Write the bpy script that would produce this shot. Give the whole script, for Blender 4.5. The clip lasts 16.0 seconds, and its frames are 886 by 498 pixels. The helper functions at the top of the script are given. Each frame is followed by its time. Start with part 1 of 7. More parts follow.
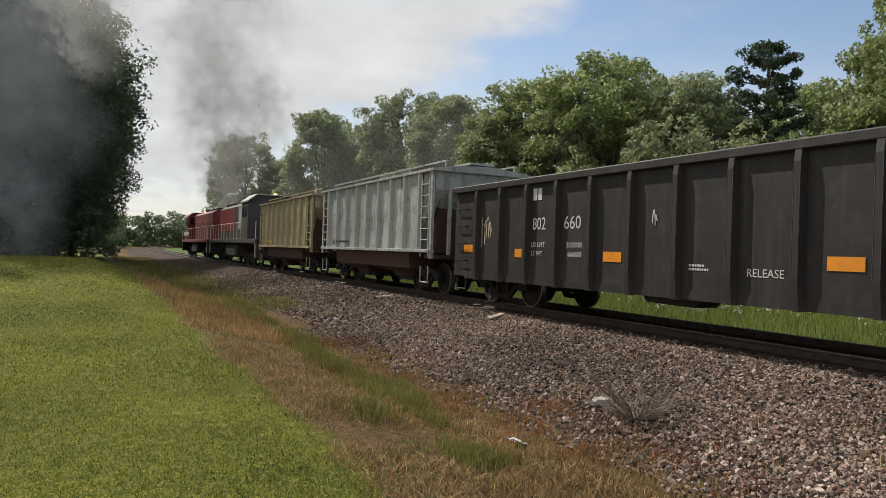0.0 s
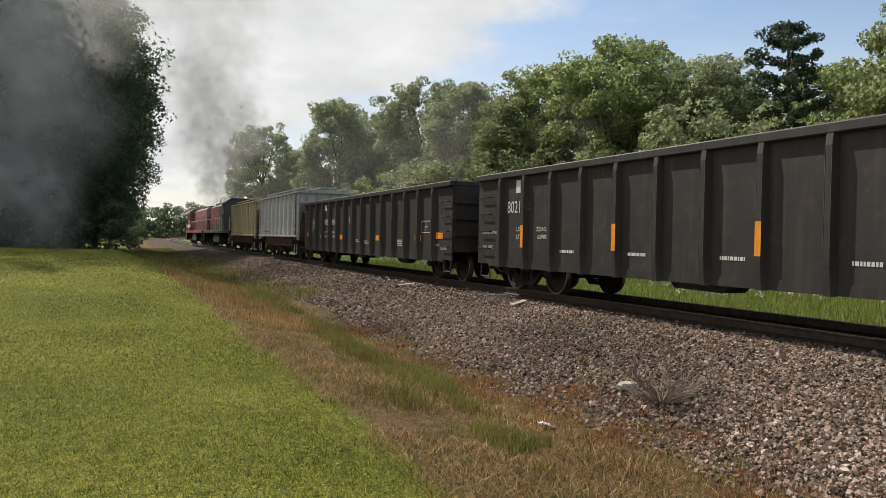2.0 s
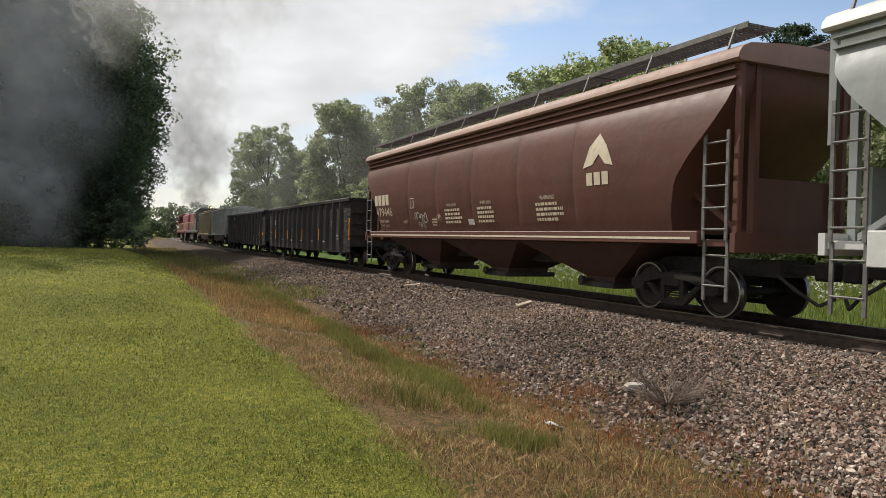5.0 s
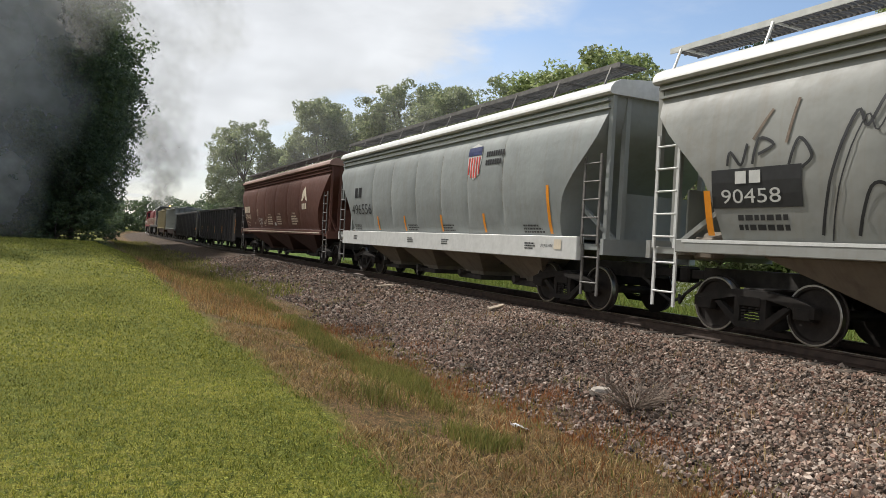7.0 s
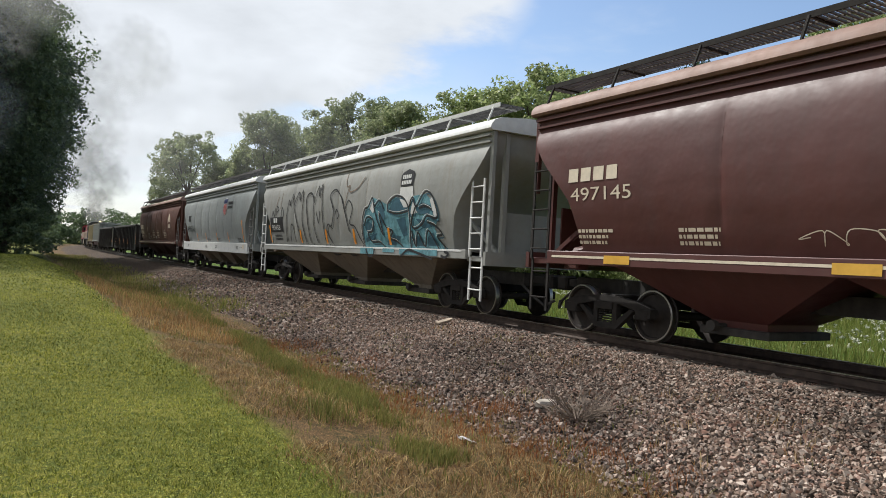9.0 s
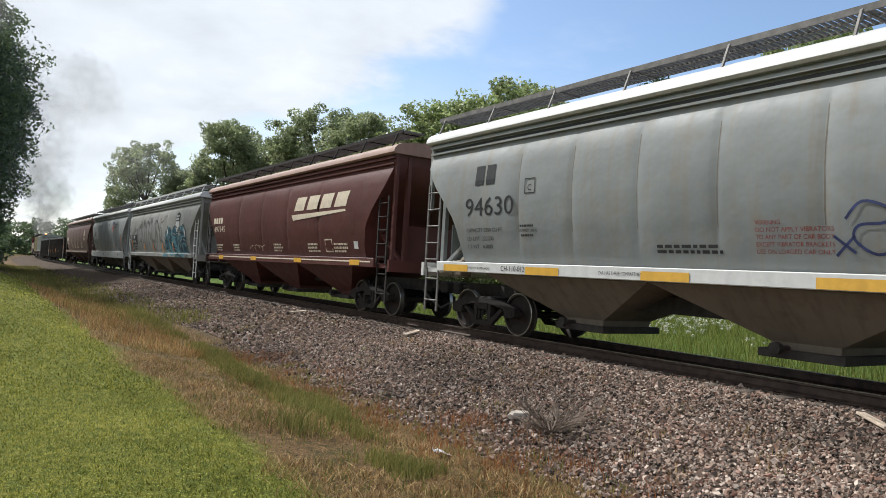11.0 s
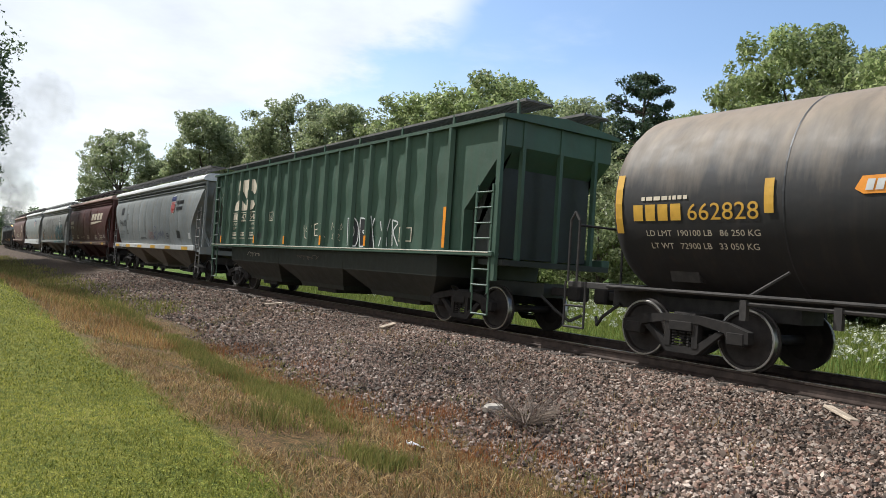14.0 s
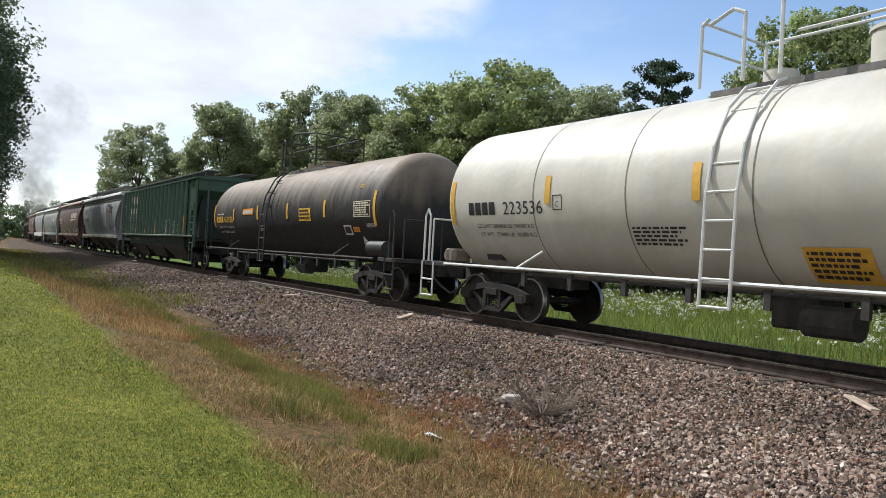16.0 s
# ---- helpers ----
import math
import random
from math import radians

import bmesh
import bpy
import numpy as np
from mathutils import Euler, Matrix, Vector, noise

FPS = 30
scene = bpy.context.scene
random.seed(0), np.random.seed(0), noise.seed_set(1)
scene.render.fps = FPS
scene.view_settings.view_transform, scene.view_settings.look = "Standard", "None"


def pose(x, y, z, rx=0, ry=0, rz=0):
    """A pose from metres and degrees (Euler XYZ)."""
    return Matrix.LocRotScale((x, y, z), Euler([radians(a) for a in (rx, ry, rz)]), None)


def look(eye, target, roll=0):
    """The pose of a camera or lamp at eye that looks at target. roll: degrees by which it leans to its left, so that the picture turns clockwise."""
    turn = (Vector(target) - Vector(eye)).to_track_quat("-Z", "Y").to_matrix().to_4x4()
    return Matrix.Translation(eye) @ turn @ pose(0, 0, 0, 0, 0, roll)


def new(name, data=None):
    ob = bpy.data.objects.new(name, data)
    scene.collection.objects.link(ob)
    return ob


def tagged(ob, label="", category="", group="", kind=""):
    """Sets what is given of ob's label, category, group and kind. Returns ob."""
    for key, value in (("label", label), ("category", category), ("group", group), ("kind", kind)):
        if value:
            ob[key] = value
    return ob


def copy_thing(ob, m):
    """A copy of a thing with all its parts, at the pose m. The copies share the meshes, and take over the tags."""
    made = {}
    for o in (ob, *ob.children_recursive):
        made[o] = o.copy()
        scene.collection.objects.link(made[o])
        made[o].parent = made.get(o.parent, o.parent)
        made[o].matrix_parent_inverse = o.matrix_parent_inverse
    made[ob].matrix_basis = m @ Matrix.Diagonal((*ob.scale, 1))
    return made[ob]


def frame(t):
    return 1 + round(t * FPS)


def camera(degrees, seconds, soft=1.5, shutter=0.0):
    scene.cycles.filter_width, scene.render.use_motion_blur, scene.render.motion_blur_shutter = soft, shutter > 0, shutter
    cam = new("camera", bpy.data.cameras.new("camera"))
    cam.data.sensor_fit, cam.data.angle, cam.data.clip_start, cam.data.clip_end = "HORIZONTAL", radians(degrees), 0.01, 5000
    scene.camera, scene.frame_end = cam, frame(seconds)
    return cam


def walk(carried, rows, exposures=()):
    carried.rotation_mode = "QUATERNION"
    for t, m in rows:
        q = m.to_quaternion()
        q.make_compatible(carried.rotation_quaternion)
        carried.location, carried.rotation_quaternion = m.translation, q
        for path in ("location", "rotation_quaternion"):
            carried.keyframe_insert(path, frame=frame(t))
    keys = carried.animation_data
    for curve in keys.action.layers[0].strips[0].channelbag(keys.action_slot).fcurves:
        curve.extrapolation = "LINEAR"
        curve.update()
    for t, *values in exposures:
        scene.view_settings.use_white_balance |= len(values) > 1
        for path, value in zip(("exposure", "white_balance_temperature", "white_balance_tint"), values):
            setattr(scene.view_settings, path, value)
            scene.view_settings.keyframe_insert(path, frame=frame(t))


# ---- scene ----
# Camera: the track runs along +y, its rail tops lie at z = 0, the camera stands at the lawn's edge at x = 0, y = 0.
cam = camera(63.06, 16.0, soft=0.6)
EYE_Z = 1.195
PATH = [(0.0, -25.98, 0.29, -1.95, 0.25, 0.153, -0.022), (0.5, -26.39, 0.4, -1.68, 0.228, 0.045, -0.004), (1.0, -24.91, -0.08, -2.81, 0.145, -0.004, -0.004), (1.5, -24.4, -0.95, -2.18, 0.117, 0.03, 0.006), (2.0, -24.66, -0.77, -1.18, 0.053, 0.034, 0.004), (2.5, -24.72, 0.06, -0.94, 0.052, 0.022, 0.003), (3.0, -25.06, -1.09, -1.06, 0.034, 0.022, 0.004), (3.5, -25.23, -1.17, -1.3, 0.022, 0.01, -0.027), (4.0, -24.44, -0.74, -1.32, -0.012, 0.033, -0.001), (4.2, -24.43, -0.8, -1.3, -0.02, 0.0, 0.01), (6.3, -24.73, -0.4, -2.24, -0.015, 0.009, -0.012), (6.5, -25.3, -0.6, -2.54, 0.017, 0.03, -0.012), (7.0, -26.21, -0.42, -3.15, 0.036, -0.02, -0.028), (7.5, -29.1, -0.97, -2.45, 0.1, -0.075, -0.012), (8.0, -30.33, 0.98, -3.7, 0.07, -0.167, -0.041), (8.2, -29.69, 0.74, -2.9, 0.06, -0.175, -0.01), (10.3, -31.46, 1.67, -3.97, -0.114, 0.046, -0.003), (10.5, -31.49, 2.08, -3.9, -0.097, 0.062, -0.018), (11.0, -33.35, 2.01, -3.32, -0.106, 0.01, -0.03), (11.5, -34.12, 1.63, -3.37, -0.094, -0.024, -0.001), (12.0, -36.3, 1.13, -3.12, -0.059, 0.004, -0.021), (12.5, -36.38, 1.73, -3.36, -0.053, -0.011, -0.011), (13.0, -35.21, 2.01, -3.43, -0.082, -0.007, -0.003), (13.5, -35.4, 1.56, -3.76, -0.078, -0.002, -0.009), (14.0, -35.12, 1.55, -3.7, -0.08, 0.004, -0.026), (14.5, -35.15, 1.23, -3.53, -0.066, -0.011, -0.011), (15.0, -35.33, 1.46, -4.12, -0.094, 0.014, -0.022), (15.5, -35.27, 0.64, -3.86, -0.095, 0.021, -0.01), (16.0, -33.76, 0.67, -3.27, -0.084, -0.019, -0.007)]
walk(cam, [(t, pose(x, y, EYE_Z + z, 90 + pitch, roll, yaw)) for t, yaw, pitch, roll, x, y, z in PATH],
     exposures=[(0.0, -0.12, 6550, 10), (3.0, 0.12, 6700, 10), (6.5, 0.08, 6450, 10), (10.5, 0.18, 6100, 9), (14.0, 0.33, 6050, 9), (16.0, 0.24, 6000, 9)])

# ---- light ----
SUN = Vector((-0.27, 0.62, 0.73)).normalized()
world = bpy.data.worlds.new("sky")
scene.world = world
world.use_nodes = True


def wire(tree):
    """A short way to add nodes: n(type, inputs by index or name, settings)."""
    def n(kind, ins=(), **sets):
        node = tree.nodes.new(kind)
        if "operation" in sets:
            node.operation = sets["operation"]
        if "interpolation_type" in sets:
            node.interpolation_type = sets["interpolation_type"]
        if "data_type" in sets:
            node.data_type = sets["data_type"]
        if "blend_type" in sets:
            node.blend_type = sets["blend_type"]
        for k, v in (ins.items() if isinstance(ins, dict) else enumerate(ins)):
            if v is None:
                continue
            if isinstance(v, bpy.types.NodeSocket):
                tree.links.new(v, node.inputs[k])
            else:
                node.inputs[k].default_value = v
        return node
    return n


def sky_nodes():
    tree = world.node_tree
    tree.nodes.clear()
    n = wire(tree)
    m = lambda op, *a: n("ShaderNodeMath", a, operation=op).outputs[0]
    step = lambda v, lo, hi: n("ShaderNodeMapRange", {"Value": v, "From Min": lo, "From Max": hi}, interpolation_type="SMOOTHSTEP").outputs[0]
    sky = n("ShaderNodeTexSky")
    sky.sky_type, sky.sun_disc, sky.dust_density = "NISHITA", False, 1.2
    sky.sun_elevation, sky.sun_rotation = math.asin(SUN.z), math.atan2(SUN.x, SUN.y)
    way = n("ShaderNodeTexCoord").outputs["Generated"]
    xyz = n("ShaderNodeSeparateXYZ", [way])
    az = m("MULTIPLY", m("ARCTAN2", xyz.outputs[0], xyz.outputs[1]), 57.2958)
    el = m("MULTIPLY", m("ARCSINE", xyz.outputs[2]), 57.2958)
    flat = n("ShaderNodeVectorMath", [way, n("ShaderNodeCombineXYZ", [m("ADD", m("ABSOLUTE", xyz.outputs[2]), 0.15)] * 3).outputs[0]], operation="DIVIDE").outputs[0]
    big = n("ShaderNodeTexNoise", {"Vector": flat, "Scale": 1.6, "Detail": 8.0, "Roughness": 0.6, "Distortion": 0.3}).outputs[0]
    fine = n("ShaderNodeTexNoise", {"Vector": flat, "Scale": 2.6, "Detail": 7.0, "Roughness": 0.55}).outputs[0]
    wob = m("MULTIPLY", m("SUBTRACT", fine, 0.5), 9.0)
    wob2 = m("MULTIPLY", m("SUBTRACT", big, 0.5), 8.0)
    azw = m("ADD", az, m("ADD", wob, wob2))
    elw = m("ADD", el, m("ADD", wob, wob2))
    left_of = step(azw, 37.5, 33.5)
    rim = m("ADD", m("MULTIPLY", az, 0.5), 1.0)
    above = step(m("SUBTRACT", elw, rim), -2.0, 2.0)
    cloud = m("MULTIPLY", m("MULTIPLY", left_of, above), 0.97)
    veil = m("MULTIPLY", step(az, 24.0, 2.0), 0.66)
    low = m("MULTIPLY", step(m("ADD", el, m("MULTIPLY", wob2, 0.6)), 17.0, 8.0), 0.6)
    wisps = m("MULTIPLY", step(big, 0.5, 0.8), 0.3)
    mask = m("MAXIMUM", m("MAXIMUM", cloud, veil), m("MAXIMUM", low, wisps))
    shade = n("ShaderNodeMapRange", {"Value": fine, "From Min": 0.3, "From Max": 0.7, "To Min": 0.8, "To Max": 1.0}).outputs[0]
    white = n("ShaderNodeCombineXYZ", [m("MULTIPLY", shade, 0.97), m("MULTIPLY", shade, 0.985), shade]).outputs[0]
    b1 = n("ShaderNodeBackground", {"Color": sky.outputs[0], "Strength": 0.15})
    b2 = n("ShaderNodeBackground", {"Color": white, "Strength": 0.9})
    mix = n("ShaderNodeMixShader", [mask, b1.outputs[0], b2.outputs[0]])
    n("ShaderNodeOutputWorld", [mix.outputs[0]])


sky_nodes()
sun = new("sun", bpy.data.lights.new("sun", "SUN"))
sun.data.energy, sun.data.angle, sun.data.color = 4.5, radians(0.6), (1.0, 0.95, 0.87)
sun.matrix_world = look((-30, 30, 60), (-30 - SUN.x, 30 - SUN.y, 60 - SUN.z))

# ---- materials ----


def material(name, build, bump=None):
    mat = bpy.data.materials.new(name)
    mat.use_nodes = True
    tree = mat.node_tree
    tree.nodes.clear()
    n = wire(tree)
    out = build(n)
    n("ShaderNodeOutputMaterial", [out])
    return mat


def tone(c, k):
    return (*(min(1, v * k) for v in c[:3]), 1)


def ramp_mix(n, fac, a, b, lo=0.35, hi=0.65):
    f = n("ShaderNodeMapRange", {"Value": fac, "From Min": lo, "From Max": hi}).outputs[0]
    a = (*a[:3], 1) if not isinstance(a, bpy.types.NodeSocket) else a
    b = (*b[:3], 1) if not isinstance(b, bpy.types.NodeSocket) else b
    return n("ShaderNodeMix", {0: f, 6: a, 7: b}, data_type="RGBA").outputs[2]


def noise_of(n, scale, detail=5, stretch=(1, 1, 1), rough=0.6):
    co = n("ShaderNodeTexCoord").outputs["Object"]
    co = n("ShaderNodeMapping", {"Vector": co, "Scale": stretch}).outputs[0]
    return n("ShaderNodeTexNoise", {"Vector": co, "Scale": scale, "Detail": detail, "Roughness": rough}).outputs[0]


def paint(name, col, dirt=(0.09, 0.07, 0.05), amount=0.5, rough=0.5, metal=0.0, streak=True, rust=0.0, dust_sheen=None):
    """Weathered paint: blotches, rain streaks down the sheet, specks of rust."""
    def build(n):
        c = ramp_mix(n, noise_of(n, 0.9), tone(col, 0.88), tone(col, 1.1))
        if streak:
            run = noise_of(n, 2.2, 6, (1, 3.2, 0.16))
            c = n("ShaderNodeMix", {0: n("ShaderNodeMapRange", {"Value": run, "From Min": 0.5, "From Max": 0.8, "To Max": amount}).outputs[0], 6: c, 7: (*dirt, 1)}, data_type="RGBA").outputs[2]
        blot = noise_of(n, 3.5, 8)
        c = n("ShaderNodeMix", {0: n("ShaderNodeMapRange", {"Value": blot, "From Min": 0.52, "From Max": 0.85, "To Max": amount}).outputs[0], 6: c, 7: (*dirt, 1)}, data_type="RGBA").outputs[2]
        if rust:
            spot = noise_of(n, 7, 9, rough=0.75)
            c = n("ShaderNodeMix", {0: n("ShaderNodeMapRange", {"Value": spot, "From Min": 0.62 - 0.1 * rust, "From Max": 0.72, "To Max": min(1, rust)}).outputs[0], 6: c, 7: (0.16, 0.06, 0.025, 1)}, data_type="RGBA").outputs[2]
        # Tan towards the top: dust and a sunlit sheen, both put into the colour.
        if dust_sheen:
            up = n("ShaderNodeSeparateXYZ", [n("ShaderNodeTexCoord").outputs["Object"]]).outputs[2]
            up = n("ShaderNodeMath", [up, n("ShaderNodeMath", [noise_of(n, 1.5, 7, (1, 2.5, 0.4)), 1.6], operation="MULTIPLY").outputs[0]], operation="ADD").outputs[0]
            f = n("ShaderNodeMapRange", {"Value": up, "From Min": dust_sheen[1] + 0.8, "From Max": dust_sheen[2] + 0.8, "To Max": 0.8}).outputs[0]
            c = n("ShaderNodeMix", {0: f, 6: c, 7: (*dust_sheen[0], 1)}, data_type="RGBA").outputs[2]
        fine = noise_of(n, 60, 3)
        r = n("ShaderNodeMapRange", {"Value": blot, "To Min": rough - 0.12, "To Max": min(0.95, rough + 0.25)}).outputs[0]
        wave = noise_of(n, 1.6, 3)
        b = n("ShaderNodeBump", {"Height": wave, "Strength": 0.12, "Distance": 0.12}).outputs[0]
        b = n("ShaderNodeBump", {"Height": fine, "Strength": 0.12, "Distance": 0.004, "Normal": b}).outputs[0]
        return n("ShaderNodeBsdfPrincipled", {"Base Color": c, "Roughness": r, "Metallic": metal, "Normal": b}).outputs[0]
    return material(name, build)


def plain(name, col, rough=0.6, metal=0.0, vary=0.25, emit=0.0):
    def build(n):
        c = ramp_mix(n, noise_of(n, 6, 6), tone(col, 1 - vary), tone(col, 1 + vary))
        ins = {"Base Color": c, "Roughness": rough, "Metallic": metal}
        if emit:
            ins["Emission Color"], ins["Emission Strength"] = (*col, 1), emit
        return n("ShaderNodeBsdfPrincipled", ins).outputs[0]
    return material(name, build)


def pieces(name, cols, rough=0.9, spread=0.5, per="Random Per Island", object_random=False, trans=0.0, extra=None):
    """Many small pieces, each of its own tone."""
    def build(n):
        if object_random:
            r = n("ShaderNodeObjectInfo").outputs["Random"]
        else:
            r = n("ShaderNodeNewGeometry").outputs[per]
        node = n("ShaderNodeValToRGB", [r])
        el = node.color_ramp.elements
        while len(el) < len(cols):
            el.new(0.5)
        for i, c in enumerate(cols):
            el[i].position = i / (len(cols) - 1)
            el[i].color = (*c, 1)
        c = node.outputs[0]
        g = noise_of(n, 0.35, 4)
        c = n("ShaderNodeMix", {0: 1.0, 6: c, 7: n("ShaderNodeMapRange", {"Value": g, "From Min": 0.3, "From Max": 0.7, "To Min": 1 - spread, "To Max": 1 + spread}).outputs[0]}, data_type="RGBA", blend_type="MULTIPLY").outputs[2]
        d = n("ShaderNodeBsdfPrincipled", {"Base Color": c, "Roughness": rough, "Specular IOR Level": 0.3}).outputs[0]
        if trans:
            t = n("ShaderNodeBsdfTranslucent", {"Color": c}).outputs[0]
            d = n("ShaderNodeMixShader", [trans, d, t]).outputs[0]
        return d
    return material(name, build)


def ground_mat():
    """Lawn, dead brown strip, dirty gravel and rough grass, by their bands beside the track, with ragged edges."""
    def build(n):
        m = lambda op, *a: n("ShaderNodeMath", a, operation=op).outputs[0]
        geo = n("ShaderNodeNewGeometry").outputs["Position"]
        xyz = n("ShaderNodeSeparateXYZ", [geo])
        ns = lambda s, d=6, r=0.6: n("ShaderNodeTexNoise", {"Vector": geo, "Scale": s, "Detail": d, "Roughness": r}).outputs[0]
        x = m("ADD", xyz.outputs[0], m("MULTIPLY", m("SUBTRACT", ns(0.9), 0.5), 1.3))
        bend = m("MULTIPLY", m("POWER", m("MAXIMUM", m("SUBTRACT", xyz.outputs[1], 90.0), 0.0), 2.0), 0.00033)
        x = m("SUBTRACT", x, bend)
        near = m("SUBTRACT", m("MULTIPLY", m("MINIMUM", m("MAXIMUM", m("SUBTRACT", xyz.outputs[1], 4.0), 0.0), 22.0), 0.012), 0.05)
        xl = m("ADD", x, near)
        step = lambda lo, hi: n("ShaderNodeMapRange", {"Value": x, "From Min": lo, "From Max": hi}, interpolation_type="SMOOTHSTEP").outputs[0]
        mix = lambda f, a, b: n("ShaderNodeMix", {0: f, 6: a, 7: b}, data_type="RGBA").outputs[2]
        lawn = mix(n("ShaderNodeMapRange", {"Value": ns(0.35, 4), "From Min": 0.35, "From Max": 0.7}).outputs[0], (0.15, 0.16, 0.018, 1), (0.29, 0.24, 0.045, 1))
        lawn = mix(n("ShaderNodeMapRange", {"Value": ns(9, 5), "From Min": 0.4, "From Max": 0.62}).outputs[0], lawn, (0.075, 0.095, 0.01, 1))
        lawn = mix(n("ShaderNodeMapRange", {"Value": ns(75, 3, 0.7), "From Min": 0.45, "From Max": 0.62}).outputs[0], lawn, (0.03, 0.042, 0.007, 1))
        lawn = mix(n("ShaderNodeMapRange", {"Value": ns(48, 3, 0.75), "From Min": 0.54, "From Max": 0.66}).outputs[0], lawn, (0.36, 0.37, 0.08, 1))
        dry = mix(n("ShaderNodeMapRange", {"Value": ns(1.6, 6), "From Min": 0.4, "From Max": 0.62}).outputs[0], (0.105, 0.066, 0.03, 1), (0.05, 0.052, 0.016, 1))
        dry = mix(n("ShaderNodeMapRange", {"Value": ns(9, 6), "From Min": 0.4, "From Max": 0.65}).outputs[0], dry, (0.19, 0.11, 0.05, 1))
        dry = mix(n("ShaderNodeMapRange", {"Value": ns(40, 4, 0.7), "From Min": 0.5, "From Max": 0.62}).outputs[0], dry, (0.02, 0.013, 0.006, 1))
        dry = mix(n("ShaderNodeMapRange", {"Value": ns(60, 3, 0.7), "From Min": 0.56, "From Max": 0.68}).outputs[0], dry, (0.46, 0.29, 0.13, 1))
        # Grit's darkest tone holds the shade in the gaps between stones.
        grit = mix(n("ShaderNodeMapRange", {"Value": ns(18, 6), "From Min": 0.35, "From Max": 0.65}).outputs[0], (0.022, 0.016, 0.012, 1), (0.125, 0.088, 0.062, 1))
        rough = mix(n("ShaderNodeMapRange", {"Value": ns(0.5, 7), "From Min": 0.35, "From Max": 0.65}).outputs[0], (0.06, 0.12, 0.02, 1), (0.13, 0.17, 0.04, 1))
        c = mix(n("ShaderNodeMapRange", {"Value": xl, "From Min": 1.95, "From Max": 2.35}, interpolation_type="SMOOTHSTEP").outputs[0], lawn, dry)
        c = mix(step(4.6, 5.6), c, grit)
        c = mix(step(12.6, 13.6), c, rough)
        h = m("ADD", m("MULTIPLY", ns(35, 4), 0.6), ns(8, 5))
        b = n("ShaderNodeBump", {"Height": h, "Strength": 1.0, "Distance": 0.05}).outputs[0]
        return n("ShaderNodeBsdfPrincipled", {"Base Color": c, "Roughness": 0.95, "Normal": b, "Specular IOR Level": 0.15}).outputs[0]
    return material("ground", build)


def smoke_mat(name, density, grey=0.3):
    """Thin grey smoke: dense in the middle of a puff, ragged and clear towards its rim."""
    def build(n):
        co = n("ShaderNodeTexCoord").outputs["Object"]
        r = n("ShaderNodeVectorMath", [co], operation="LENGTH").outputs["Value"]
        rag = n("ShaderNodeTexNoise", {"Vector": co, "Scale": 1.7, "Detail": 5.0, "Roughness": 0.55}).outputs[0]
        m = lambda op, *a: n("ShaderNodeMath", a, operation=op).outputs[0]
        edge = m("ADD", r, m("MULTIPLY", m("SUBTRACT", rag, 0.5), 0.9))
        a = n("ShaderNodeMapRange", {"Value": edge, "From Min": 0.85, "From Max": 0.0, "To Min": 0.0, "To Max": density}, interpolation_type="SMOOTHSTEP").outputs[0]
        rim = n("ShaderNodeMapRange", {"Value": r, "From Min": 0.98, "From Max": 0.7}, interpolation_type="SMOOTHSTEP").outputs[0]
        a = m("MULTIPLY", a, rim)
        d = n("ShaderNodeBsdfDiffuse", {"Color": (grey, grey * 0.98, grey * 0.96, 1)}).outputs[0]
        t = n("ShaderNodeBsdfTranslucent", {"Color": (grey, grey * 0.98, grey * 0.96, 1)}).outputs[0]
        body = n("ShaderNodeMixShader", [0.5, d, t]).outputs[0]
        return n("ShaderNodeMixShader", [a, n("ShaderNodeBsdfTransparent").outputs[0], body]).outputs[0]
    return material(name, build)


